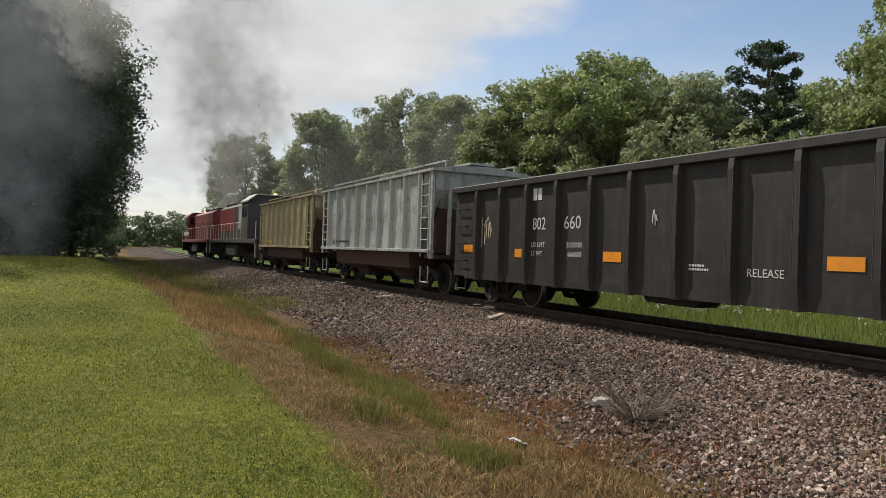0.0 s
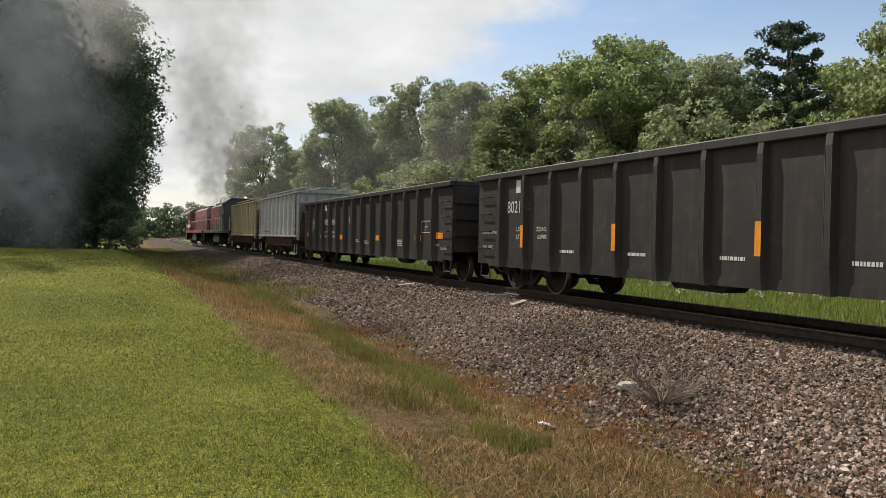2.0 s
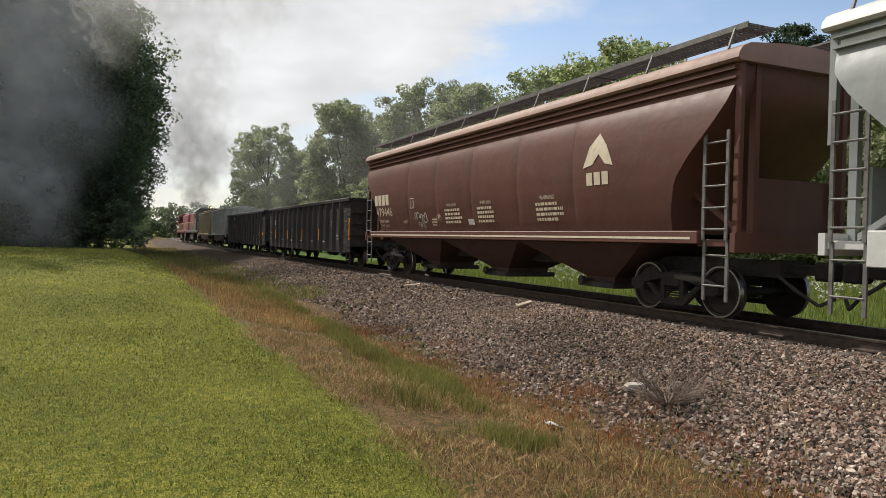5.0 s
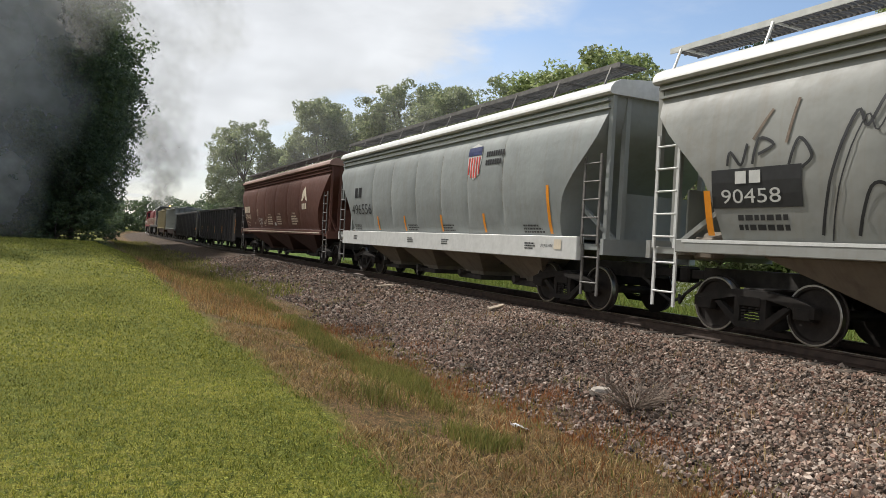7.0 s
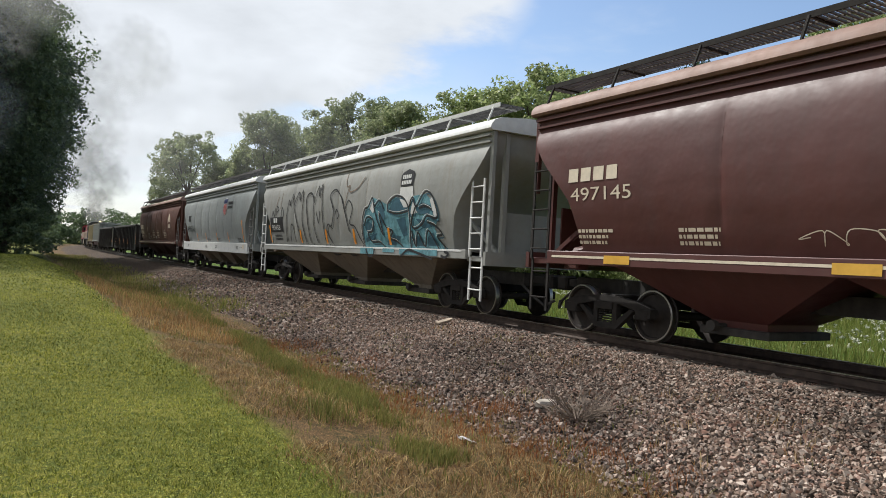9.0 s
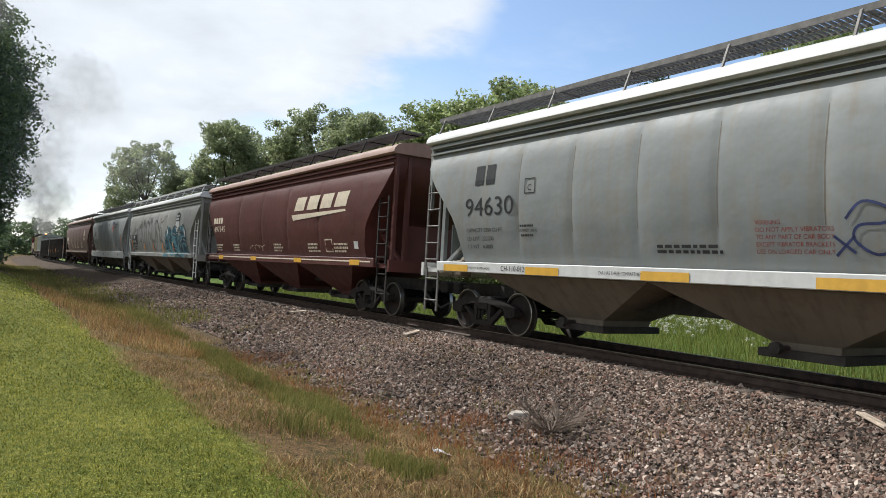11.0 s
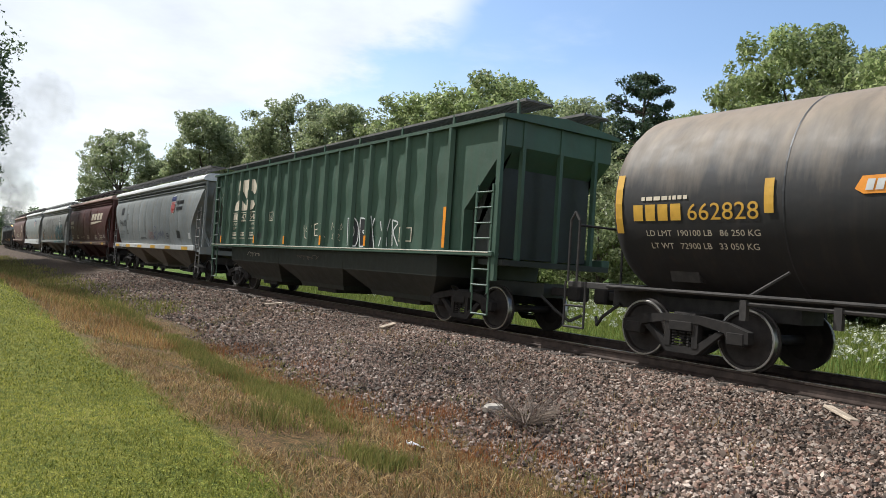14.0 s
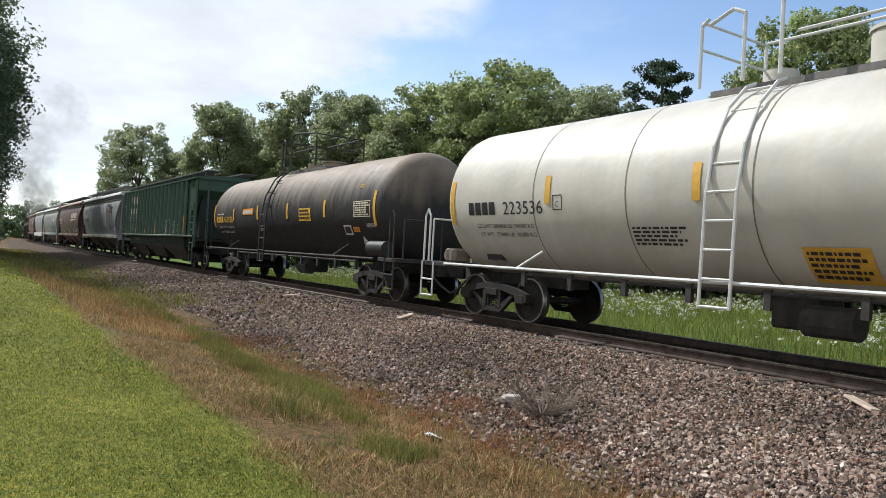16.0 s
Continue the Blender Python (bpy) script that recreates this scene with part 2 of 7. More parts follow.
M = {
    "smoke": smoke_mat("exhaust_smoke", 0.95, 0.3),
    "smoke_thin": smoke_mat("thin_smoke", 0.66, 0.42),
    "smoke_haze": smoke_mat("smoke_haze", 0.8, 0.75),
    "smoke_veil": smoke_mat("smoke_veil", 0.2, 0.75),
    "ground": ground_mat(),
    "stone": pieces("ballast_stone", [(0.016, 0.012, 0.01), (0.1, 0.073, 0.055), (0.25, 0.18, 0.136), (0.18, 0.1, 0.072), (0.42, 0.34, 0.28), (0.036, 0.027, 0.021)], 0.85, 0.4),
    "stone_one": pieces("ballast_stone_single", [(0.02, 0.015, 0.012), (0.1, 0.075, 0.058), (0.22, 0.165, 0.13), (0.15, 0.085, 0.065), (0.42, 0.35, 0.29), (0.04, 0.03, 0.024)], 0.85, 0.2, object_random=True),
    "lawn": pieces("lawn_blade", [(0.05, 0.066, 0.008), (0.18, 0.195, 0.024), (0.46, 0.43, 0.1), (0.11, 0.13, 0.014), (0.3, 0.29, 0.05)], 0.6, 0.5, trans=0.35),
    "weed": pieces("weed_blade", [(0.075, 0.09, 0.02), (0.16, 0.17, 0.04), (0.3, 0.27, 0.085), (0.11, 0.125, 0.028), (0.32, 0.23, 0.09)], 0.8, 0.3, trans=0.3),
    "dead": pieces("dead_stalk", [(0.19, 0.095, 0.038), (0.36, 0.215, 0.09), (0.075, 0.045, 0.02), (0.54, 0.39, 0.2), (0.09, 0.09, 0.026)], 0.9, 0.25, trans=0.2),
    "dry": pieces("golden_dead_stalk", [(0.28, 0.14, 0.05), (0.46, 0.27, 0.105), (0.15, 0.08, 0.03), (0.58, 0.4, 0.19), (0.16, 0.14, 0.04)], 0.9, 0.25, trans=0.25),
    "straw": pieces("straw", [(0.36, 0.22, 0.09), (0.62, 0.45, 0.21), (0.13, 0.075, 0.03), (0.48, 0.31, 0.12)], 0.85, 0.25, trans=0.2),
    "rust": pieces("rust_brown_weed", [(0.22, 0.08, 0.03), (0.34, 0.13, 0.045), (0.15, 0.065, 0.025), (0.4, 0.2, 0.08)], 0.85, 0.25, trans=0.25),
    "twig": plain("grey_twig", (0.17, 0.13, 0.1), 0.9, vary=0.4),
    "meadow": pieces("meadow_blade", [(0.1, 0.14, 0.025), (0.18, 0.22, 0.045), (0.28, 0.29, 0.085), (0.13, 0.17, 0.035)], 0.8, 0.3, trans=0.35),
    "bloom": plain("white_bloom", (0.45, 0.46, 0.34), 0.8, vary=0.1),
    "leaf": pieces("leaf_green", [(0.16, 0.205, 0.1), (0.26, 0.3, 0.15), (0.38, 0.4, 0.22), (0.2, 0.245, 0.12)], 0.4, 0.35, trans=0.6),
    "leaf_bright": pieces("leaf_bright", [(0.16, 0.21, 0.08), (0.245, 0.3, 0.115), (0.36, 0.39, 0.18), (0.19, 0.24, 0.09)], 0.4, 0.35, trans=0.6),
    "needle": pieces("pine_needle", [(0.03, 0.055, 0.03), (0.05, 0.08, 0.04), (0.075, 0.105, 0.05)], 0.6, 0.3, trans=0.3),
    "leaf_dark": pieces("leaf_dark", [(0.07, 0.1, 0.05), (0.105, 0.145, 0.065), (0.15, 0.19, 0.09)], 0.45, 0.35, trans=0.42),
    "bark": plain("bark", (0.09, 0.07, 0.055), 0.95, vary=0.5),
    "worn_highlight": plain("worn_edge_highlight", (0.1, 0.085, 0.075), 0.5, 0.4, 0.5),
    "rail": plain("rail_steel", (0.06, 0.042, 0.034), 0.55, 0.5, 0.4),
    "railhead": plain("rail_head", (0.4, 0.39, 0.38), 0.28, 1.0, 0.15),
    "tie": plain("creosote_wood", (0.075, 0.058, 0.045), 0.9, vary=0.45),
    "plank": plain("weathered_board", (0.42, 0.34, 0.26), 0.9, vary=0.3),
    "litter": plain("white_paper", (0.85, 0.85, 0.85), 0.7, vary=0.06),
    "flatstone": plain("pale_flat_stone", (0.42, 0.37, 0.31), 0.9, vary=0.3),
    "truck": plain("truck_cast_iron", (0.014, 0.011, 0.009), 0.95, 0.0, 0.45),
    "wheel": plain("wheel_steel", (0.028, 0.022, 0.019), 0.7, 0.4, 0.35),
    "tread": plain("wheel_rim_bright", (0.36, 0.34, 0.32), 0.36, 1.0, 0.12),
    "black": paint("gondola_black", (0.015, 0.0132, 0.0128), (0.065, 0.047, 0.036), 0.6, 0.55, rust=0.3),
    "under": plain("underframe_black", (0.03, 0.026, 0.023), 0.8, vary=0.4),
    "tan": paint("hopper_tan", (0.34, 0.29, 0.17), (0.1, 0.065, 0.035), 0.9, 0.6, rust=0.5),
    "pale": paint("hopper_pale_blue", (0.36, 0.38, 0.36), (0.1, 0.07, 0.045), 1.0, 0.6, rust=0.55),
    "brown": paint("hopper_brown", (0.1, 0.037, 0.025), (0.06, 0.035, 0.028), 0.35, 0.5),
    "maroon": paint("hopper_maroon", (0.08, 0.024, 0.02), (0.06, 0.03, 0.025), 0.35, 0.45),
    "grey": paint("hopper_grey", (0.245, 0.262, 0.258), (0.19, 0.17, 0.14), 0.38, 0.5),
    "grey2": paint("hopper_grey_dusty", (0.2, 0.215, 0.212), (0.22, 0.155, 0.095), 0.5, 0.55),
    "white_old": paint("hopper_faded_white", (0.245, 0.247, 0.23), (0.2, 0.165, 0.125), 0.45, 0.55),
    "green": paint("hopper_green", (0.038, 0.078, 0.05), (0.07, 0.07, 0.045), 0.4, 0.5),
    # Near-black green for bays and ends: dirt plus their shade, put into the colour.
    "green_shaded": paint("hopper_green_shaded", (0.017, 0.021, 0.017), (0.045, 0.035, 0.025), 0.4, 0.5),
    "hopperlow": paint("hopper_bay_dusty", (0.17, 0.142, 0.108), (0.06, 0.045, 0.035), 0.55, 0.75),
    # Tan roof: dust plus the sun on its edge, put into the colour.
    "roof_sunlit_dusty": paint("hopper_roof_sunlit_dusty", (0.26, 0.16, 0.125), (0.12, 0.07, 0.05), 0.4, 0.6),
    "hopperlow_brown": paint("hopper_bay_brown", (0.06, 0.026, 0.02), (0.05, 0.03, 0.025), 0.5, 0.7),
    # Upper shell's tan is largely the sun's sheen, painted in with dust.
    "tank_black": paint("tank_black", (0.011, 0.0105, 0.011), (0.05, 0.036, 0.027), 0.4, 0.58, rust=0.1, dust_sheen=((0.26, 0.2, 0.14), 2.55, 3.7)),
    "tank_white": paint("tank_white", (0.48, 0.455, 0.4), (0.4, 0.32, 0.22), 0.25, 0.4),
    "loco_red": paint("loco_red", (0.2, 0.015, 0.02), (0.05, 0.025, 0.025), 0.35, 0.45),
    "loco_dark": paint("loco_dark_grey", (0.06, 0.055, 0.055), (0.09, 0.07, 0.055), 0.45, 0.55),
    "loco_grey": paint("loco_light_grey", (0.42, 0.41, 0.4), (0.12, 0.1, 0.08), 0.45, 0.55),
    "white": plain("white_paint", (0.55, 0.55, 0.53), 0.5, vary=0.08),
    "cream": plain("cream_paint", (0.6, 0.52, 0.4), 0.55, vary=0.1),
    "ink": plain("black_paint", (0.02, 0.02, 0.022), 0.5, vary=0.2),
    "yellow": plain("reflector_yellow", (0.6, 0.34, 0.045), 0.45, vary=0.1),
    "orange": plain("reflector_orange", (0.75, 0.27, 0.02), 0.4, vary=0.1),
    "red": plain("red_paint", (0.55, 0.05, 0.04), 0.5),
    "oxblood": plain("dark_red_stencil", (0.2, 0.03, 0.028), 0.55),
    "navy": plain("navy_paint", (0.03, 0.04, 0.12), 0.5),
    "teal": plain("teal_spray", (0.1, 0.235, 0.27), 0.6, vary=0.35),
    "teal_dark": plain("dark_teal_spray", (0.03, 0.09, 0.125), 0.6, vary=0.25),
    "grate": plain("galvanised_grating", (0.14, 0.132, 0.125), 0.65, 0.3),
    "glass": plain("cab_glass", (0.02, 0.025, 0.03), 0.08, vary=0.1),
    "lamp": plain("warning_beacon", (1.0, 0.45, 0.12), 0.4, emit=9.0),
}

# ---- mesh helpers ----


def box(bm, x0, x1, y0, y1, z0, z1, bevel=0.0):
    v = [bm.verts.new((x, y, z)) for x in (x0, x1) for y in (y0, y1) for z in (z0, z1)]
    fs = [bm.faces.new([v[i] for i in f]) for f in ((0, 1, 3, 2), (4, 6, 7, 5), (0, 4, 5, 1), (2, 3, 7, 6), (0, 2, 6, 4), (1, 5, 7, 3))]
    if bevel:
        es = {e for f in fs for e in f.edges}
        bmesh.ops.bevel(bm, geom=list(es), offset=bevel, segments=1, affect="EDGES")
    return bm


def tube(bm, p, q, r, n=6, r2=None, caps=True):
    p, q = Vector(p), Vector(q)
    d = (q - p).normalized()
    a = d.orthogonal().normalized()
    b = d.cross(a)
    r2 = r if r2 is None else r2
    rings = [[bm.verts.new(c + (a * math.cos(t) + b * math.sin(t)) * rr) for t in (2 * math.pi * i / n for i in range(n))] for c, rr in ((p, r), (q, r2))]
    for i in range(n):
        bm.faces.new((rings[0][i], rings[0][(i + 1) % n], rings[1][(i + 1) % n], rings[1][i]))
    if caps:
        bm.faces.new(rings[0][::-1])
        bm.faces.new(rings[1])
    return bm


def rod(bm, pts, r, n=6):
    for a, b in zip(pts, pts[1:]):
        tube(bm, a, b, r, n)
    return bm


def loft(bm, rings, cap=True, closed=True):
    """Skins rings of points, each a closed loop."""
    vs = [[bm.verts.new(p) for p in ring] for ring in rings]
    n = len(vs[0])
    for a, b in zip(vs, vs[1:]):
        for i in range(n if closed else n - 1):
            bm.faces.new((a[i], a[(i + 1) % n], b[(i + 1) % n], b[i]))
    if cap:
        bm.faces.new(vs[0][::-1])
        bm.faces.new(vs[-1])
    return bm


def mesh_of(name, bm, mat, smooth=False):
    bmesh.ops.recalc_face_normals(bm, faces=bm.faces[:])
    me = bpy.data.meshes.new(name)
    bm.to_mesh(me)
    bm.free()
    for m in (mat if isinstance(mat, (list, tuple)) else [mat]):
        me.materials.append(m)
    if smooth:
        me.polygons.foreach_set("use_smooth", [True] * len(me.polygons))
        me.set_sharp_from_angle(angle=radians(32))
    return me


def part(name, bm, mat, parent=None, label="", smooth=False, kind=""):
    ob = new(name, mesh_of(name, bm, mat, smooth))
    ob.parent = parent
    return tagged(ob, label, kind=kind)


def raw(name, verts, faces, mat, parent=None, label="", kind="", smooth=False):
    me = bpy.data.meshes.new(name)
    me.from_pydata(verts, [], faces)
    me.materials.append(mat)
    if smooth:
        me.polygons.foreach_set("use_smooth", [True] * len(me.polygons))
    ob = new(name, me)
    ob.parent = parent
    return tagged(ob, label, kind=kind)


def B():
    return bmesh.new()


# ---- the lie of the land and of the line ----
XC = 10.09          # the track's middle on its straight stretch


def bend(y):
    """The line's swing to the right, far off."""
    return 0.00033 * max(0.0, y - 90.0) ** 2


def on_line(y):
    """The pose of a vehicle whose middle is y metres along."""
    a = math.degrees(math.atan(0.00066 * max(0.0, y - 90.0)))
    return pose(XC + bend(y), y, 0, 0, 0, -a)


PROFILE = [(-400, 0.4), (-60, 0.2), (-20, -0.3), (-6, -0.44), (0, -0.46), (1.6, -0.47), (2.4, -0.52), (3.4, -0.68), (4.6, -0.76), (5.4, -0.72), (6.3, -0.6), (7.4, -0.42),
           (8.3, -0.27), (8.7, -0.22), (9.2, -0.22), (11.0, -0.22), (11.5, -0.24), (13.0, -0.62), (14.2, -0.72), (18, -0.5), (30, -0.3), (80, 0.3), (400, 4.0)]


def land(x, y):
    u = x - bend(y)
    xs, zs = [p[0] for p in PROFILE], [p[1] for p in PROFILE]
    z = float(np.interp(u, xs, zs))
    if u < 3.2 and 8 < y < 52:      # the lawn's low swell
        across = float(np.interp(u, [-40, -12, 0.3, 1.9, 3.2], [0.6, 0.93, 0.9, 0.34, 0.0]))
        t = min(1.0, (y - 8) / 23) if y < 34 else max(0.0, 1 - (y - 34) / 18)
        z += across * t * t * (3 - 2 * t)
    if u < 8.2 or u > 13.4:
        z += 0.05 * noise.noise(Vector((x * 0.5, y * 0.35, 3))) * (1 if u > 2 else 0.4)
    return z


def make_ground():
    us = [-1500, -700, -400, -200, -100, -60, -40, -28, -20, -14, -10, -7.5, -5.5, -4, -3, -2, -1, 0, 0.8, 1.4, 1.8, 2.1, 2.4, 2.7, 3.0, 3.4, 3.8, 4.2, 4.6, 5, 5.4, 5.8, 6.3, 6.8, 7.4,
          7.9, 8.3, 8.7, 9.2, 11, 11.5, 12, 12.6, 13, 13.6, 14.2, 15, 16.5, 18, 21, 25, 30, 40, 60, 80, 120, 200, 400, 700, 1500]
    ys = [-1500, -600, -250, -100, -50, -25, -12, -6] + [-3 + 0.75 * i for i in range(48)] + [34 + 2 * i for i in range(28)] + [95 + 7 * i for i in range(26)] + [300, 350, 420, 600, 1000, 1800]
    verts, faces = [], []
    for y in ys:
        for u in us:
            x = u + bend(min(y, 420))
            verts.append((x, y, land(x, min(y, 420)) if abs(u) <= 400 else land(math.copysign(400, u) + bend(min(y, 420)), min(y, 420))))
    n = len(us)
    for j in range(len(ys) - 1):
        for i in range(n - 1):
            a = j * n + i
            faces.append((a, a + 1, a + n + 1, a + n))
    ob = raw("ground", verts, faces, M["ground"], kind="structure", smooth=True)
    tagged(ob, "mown lawn, dead brown verge, gravel bank and rough meadow", "ground", kind="structure")
    return ob


def sweep(name, outline, mat, parent, y0, y1, smooth=False):
    """A bar of the given cross-section along the line."""
    bm = B()
    ys = [y0]
    while ys[-1] < y1:
        ys.append(ys[-1] + (90 - y0 if ys[-1] < 90 else 10))
    rings = [[(XC + bend(y) + x, y, z) for x, z in outline] for y in ys]
    loft(bm, rings)
    return part(name, bm, mat, parent)


def make_track():
    track = tagged(new("railway_track"), "rusty steel rails on creosoted timber sleepers", "railway track", kind="structure")
    for side in (-1, 1):
        c = side * 0.753
        sweep("rail", [(c - 0.07, -0.175), (c + 0.07, -0.175), (c + 0.07, -0.16), (c + 0.012, -0.135), (c + 0.012, -0.045), (c + 0.034, -0.035), (c + 0.034, -0.006),
                       (c - 0.034, -0.006), (c - 0.034, -0.035), (c - 0.012, -0.045), (c - 0.012, -0.135), (c - 0.07, -0.16)], M["rail"], track, -60, 330)
        sweep("rail_head", [(c - 0.03, -0.006), (c - 0.03, 0), (c + 0.03, 0), (c + 0.03, -0.006)], M["railhead"], track, -60, 330)
    bm = B()
    box(bm, -1.3, 1.3, -0.115, 0.115, -0.36, -0.178, 0.012)
    me = mesh_of("sleeper", bm, M["tie"])
    rnd = random.Random(3)
    for i in range(280):
        y = -12 + i * 0.53
        ob = new("sleeper", me)
        ob.parent = track
        ob.matrix_basis = pose(XC + bend(y) + rnd.uniform(-0.05, 0.05), y, rnd.uniform(-0.012, 0.006), 0, 0, rnd.uniform(-1.2, 1.2))
    return track


ground = make_ground()
track = make_track()

# ---- rolling stock ----
# Each vehicle stands with its middle over its own origin, +y ahead, and shows its -x side.
WR = 0.44
wheelsets = []


def lathe(bm, outline, axis_x=True, n=28, at=(0, 0, 0)):
    rings = []
    for i in range(n):
        a = 2 * math.pi * i / n
        rings.append([bm.verts.new((at[0] + x, at[1] + r * math.cos(a), at[2] + r * math.sin(a))) for x, r in outline])
    m = len(outline)
    for i in range(n):
        p, q = rings[i], rings[(i + 1) % n]
        for j in range(m - 1):
            if outline[j][1] == 0 and outline[j + 1][1] == 0:
                continue
            f = [p[j], p[j + 1], q[j + 1], q[j]]
            bm.faces.new(f)
    return bm


def wheelset_mesh():
    bm = B()
    for s in (-1, 1):
        x = 0.753 * s
        lathe(bm, [(x + s * 0.09, 0.02), (x + s * 0.09, 0.09), (x + s * 0.03, 0.12), (x + s * 0.0, 0.2), (x + s * 0.015, 0.36), (x + s * 0.062, 0.375), (x + s * 0.066, WR - 0.03)], n=32)
        lathe(bm, [(x - s * 0.07, 0.05), (x - s * 0.03, 0.3), (x - s * 0.066, 0.37), (x - s * 0.07, WR + 0.025), (x - s * 0.045, WR + 0.025), (x - s * 0.035, WR)], n=32)
    tube(bm, (-1.0, 0, 0), (1.0, 0, 0), 0.075, 12)
    n0 = len(bm.faces)
    for s in (-1, 1):
        x = 0.753 * s
        lathe(bm, [(x + s * 0.066, WR - 0.03), (x + s * 0.066, WR - 0.006), (x + s * 0.06, WR), (x - s * 0.035, WR)], n=32)
        tube(bm, (s * 1.0, 0.0, 0), (s * 1.03, 0, 0), 0.085, 10)
        for k in range(3):
            a = 2 * math.pi * k / 3
            tube(bm, (s * 1.03, 0.05 * math.cos(a), 0.05 * math.sin(a)), (s * 1.045, 0.05 * math.cos(a), 0.05 * math.sin(a)), 0.016, 6)
    bm.faces.ensure_lookup_table()
    for f in bm.faces[n0:]:
        f.material_index = 1
    # the end caps are dark again
    for f in bm.faces:
        if abs(f.calc_center_median().x) > 0.95:
            f.material_index = 0
    return mesh_of("wheelset", bm, [M["wheel"], M["tread"]], smooth=True)


def truck_mesh(axles):
    bm = B()
    for s in (-1, 1):
        x0, x1 = sorted((s * 0.93, s * 1.07))
        for a, b in zip(axles, axles[1:]):
            m, h = (a + b) / 2, abs(b - a) / 2
            lo, hi = min(a, b), max(a, b)
            # arched side frame with two windows and a spring nest
            prof = [(lo - 0.2, 0.4), (lo - 0.2, 0.56), (lo + 0.12, 0.66), (m - 0.3, 0.72), (m + 0.3, 0.72), (hi - 0.12, 0.66), (hi + 0.2, 0.56), (hi + 0.2, 0.4),
                    (hi - 0.12, 0.42), (hi - 0.17, 0.52), (m + 0.3, 0.6), (m - 0.3, 0.6), (lo + 0.17, 0.52), (lo + 0.12, 0.42)]
            loft(bm, [[(x0, y, z) for y, z in prof], [(x1, y, z) for y, z in prof]])
            low = [(lo + 0.2, 0.5), (lo + 0.3, 0.52), (m - 0.2, 0.25), (m + 0.2, 0.25), (hi - 0.3, 0.52), (hi - 0.2, 0.5), (m + 0.27, 0.15), (m - 0.27, 0.15)]
            loft(bm, [[(x0 + 0.02, y, z) for y, z in low], [(x1 - 0.02, y, z) for y, z in low]])
            for yy in (-0.24, 0.24):
                box(bm, x0 + 0.01, x1 - 0.01, m + yy - 0.05, m + yy + 0.05, 0.24, 0.62)
            for k in range(3):
                yy = m - 0.13 + 0.13 * k
                for j in range(5):
                    tube(bm, (s * 1.0, yy, 0.26 + j * 0.045), (s * 1.0, yy, 0.285 + j * 0.045), 0.055, 8)
            box(bm, x0 - 0.02, x1 + 0.02, m - 0.2, m + 0.2, 0.48, 0.62, 0.01)
        for a in axles:
            box(bm, x0 - 0.01, x1 + 0.01, a - 0.14, a + 0.14, 0.36, 0.55, 0.02)
    m = (axles[0] + axles[-1]) / 2
    box(bm, -1.0, 1.0, m - 0.2, m + 0.2, 0.5, 0.75, 0.02)
    for a in axles:
        box(bm, -0.8, 0.8, a - (0.6 if a > m else -0.5), a - (0.5 if a > m else -0.6), 0.36, 0.46)
    return mesh_of("truck", bm, M["truck"], smooth=True)


WHEELS = wheelset_mesh()
TRUCK2 = truck_mesh([0.89, -0.89])
TRUCK3 = truck_mesh([2.0, 0.1, -1.8])


def trucks(car, ys, three=False):
    for y in ys:
        t = new("truck", TRUCK3 if three else TRUCK2)
        t.parent = car
        t.matrix_basis = pose(0, y, 0)
        for a in ([2.0, 0.1, -1.8] if three else [0.89, -0.89]):
            w = new("wheelset", WHEELS)
            w.parent = t
            w.matrix_basis = pose(0, a, WR)
            wheelsets.append((w, a))


def couplers(car, half):
    for s in (-1, 1):
        bm = B()
        box(bm, -0.09, 0.09, *sorted((s * (half - 0.7), s * (half + 0.42))), 0.78, 0.94, 0.015)
        box(bm, -0.17, 0.15, *sorted((s * (half + 0.3), s * (half + 0.62))), 0.7, 1.0, 0.04)
        part("coupler", bm, M["truck"], car)
        bm = B()
        rod(bm, [(-0.35, s * (half - 0.2), 0.75), (-0.33, s * (half + 0.2), 0.5), (-0.2, s * (half + 0.45), 0.32), (-0.05, s * (half + 0.62), 0.45)], 0.03, 6)
        part("brake_hose", bm, M["under"], car)


def ladder(car, x, y0, y1, z0, z1, rungs, mat, out=0.05, name="ladder", r=0.017):
    bm = B()
    for y in (y0, y1):
        box(bm, x - 0.015, x + 0.015, y - 0.028, y + 0.028, z0, z1)
    l = part(name, bm, mat, car)
    bm = B()
    tube(bm, (x - 0.01, y0, 0), (x - 0.01, y1, 0), r, 6)
    me = mesh_of("rung", bm, mat)
    for i in range(rungs):
        ob = new("rung", me)
        ob.parent = l
        ob.location.z = z0 + (z1 - z0) * (i + 0.5) / rungs
    return l


def grab(car, x, y0, y1, z, mat, out=0.09):
    bm = B()
    rod(bm, [(x, y0, z), (x - out, y0, z), (x - out, y1, z), (x, y1, z)], 0.014, 6)
    return part("grab_iron", bm, mat, car)


GLYPH = {}


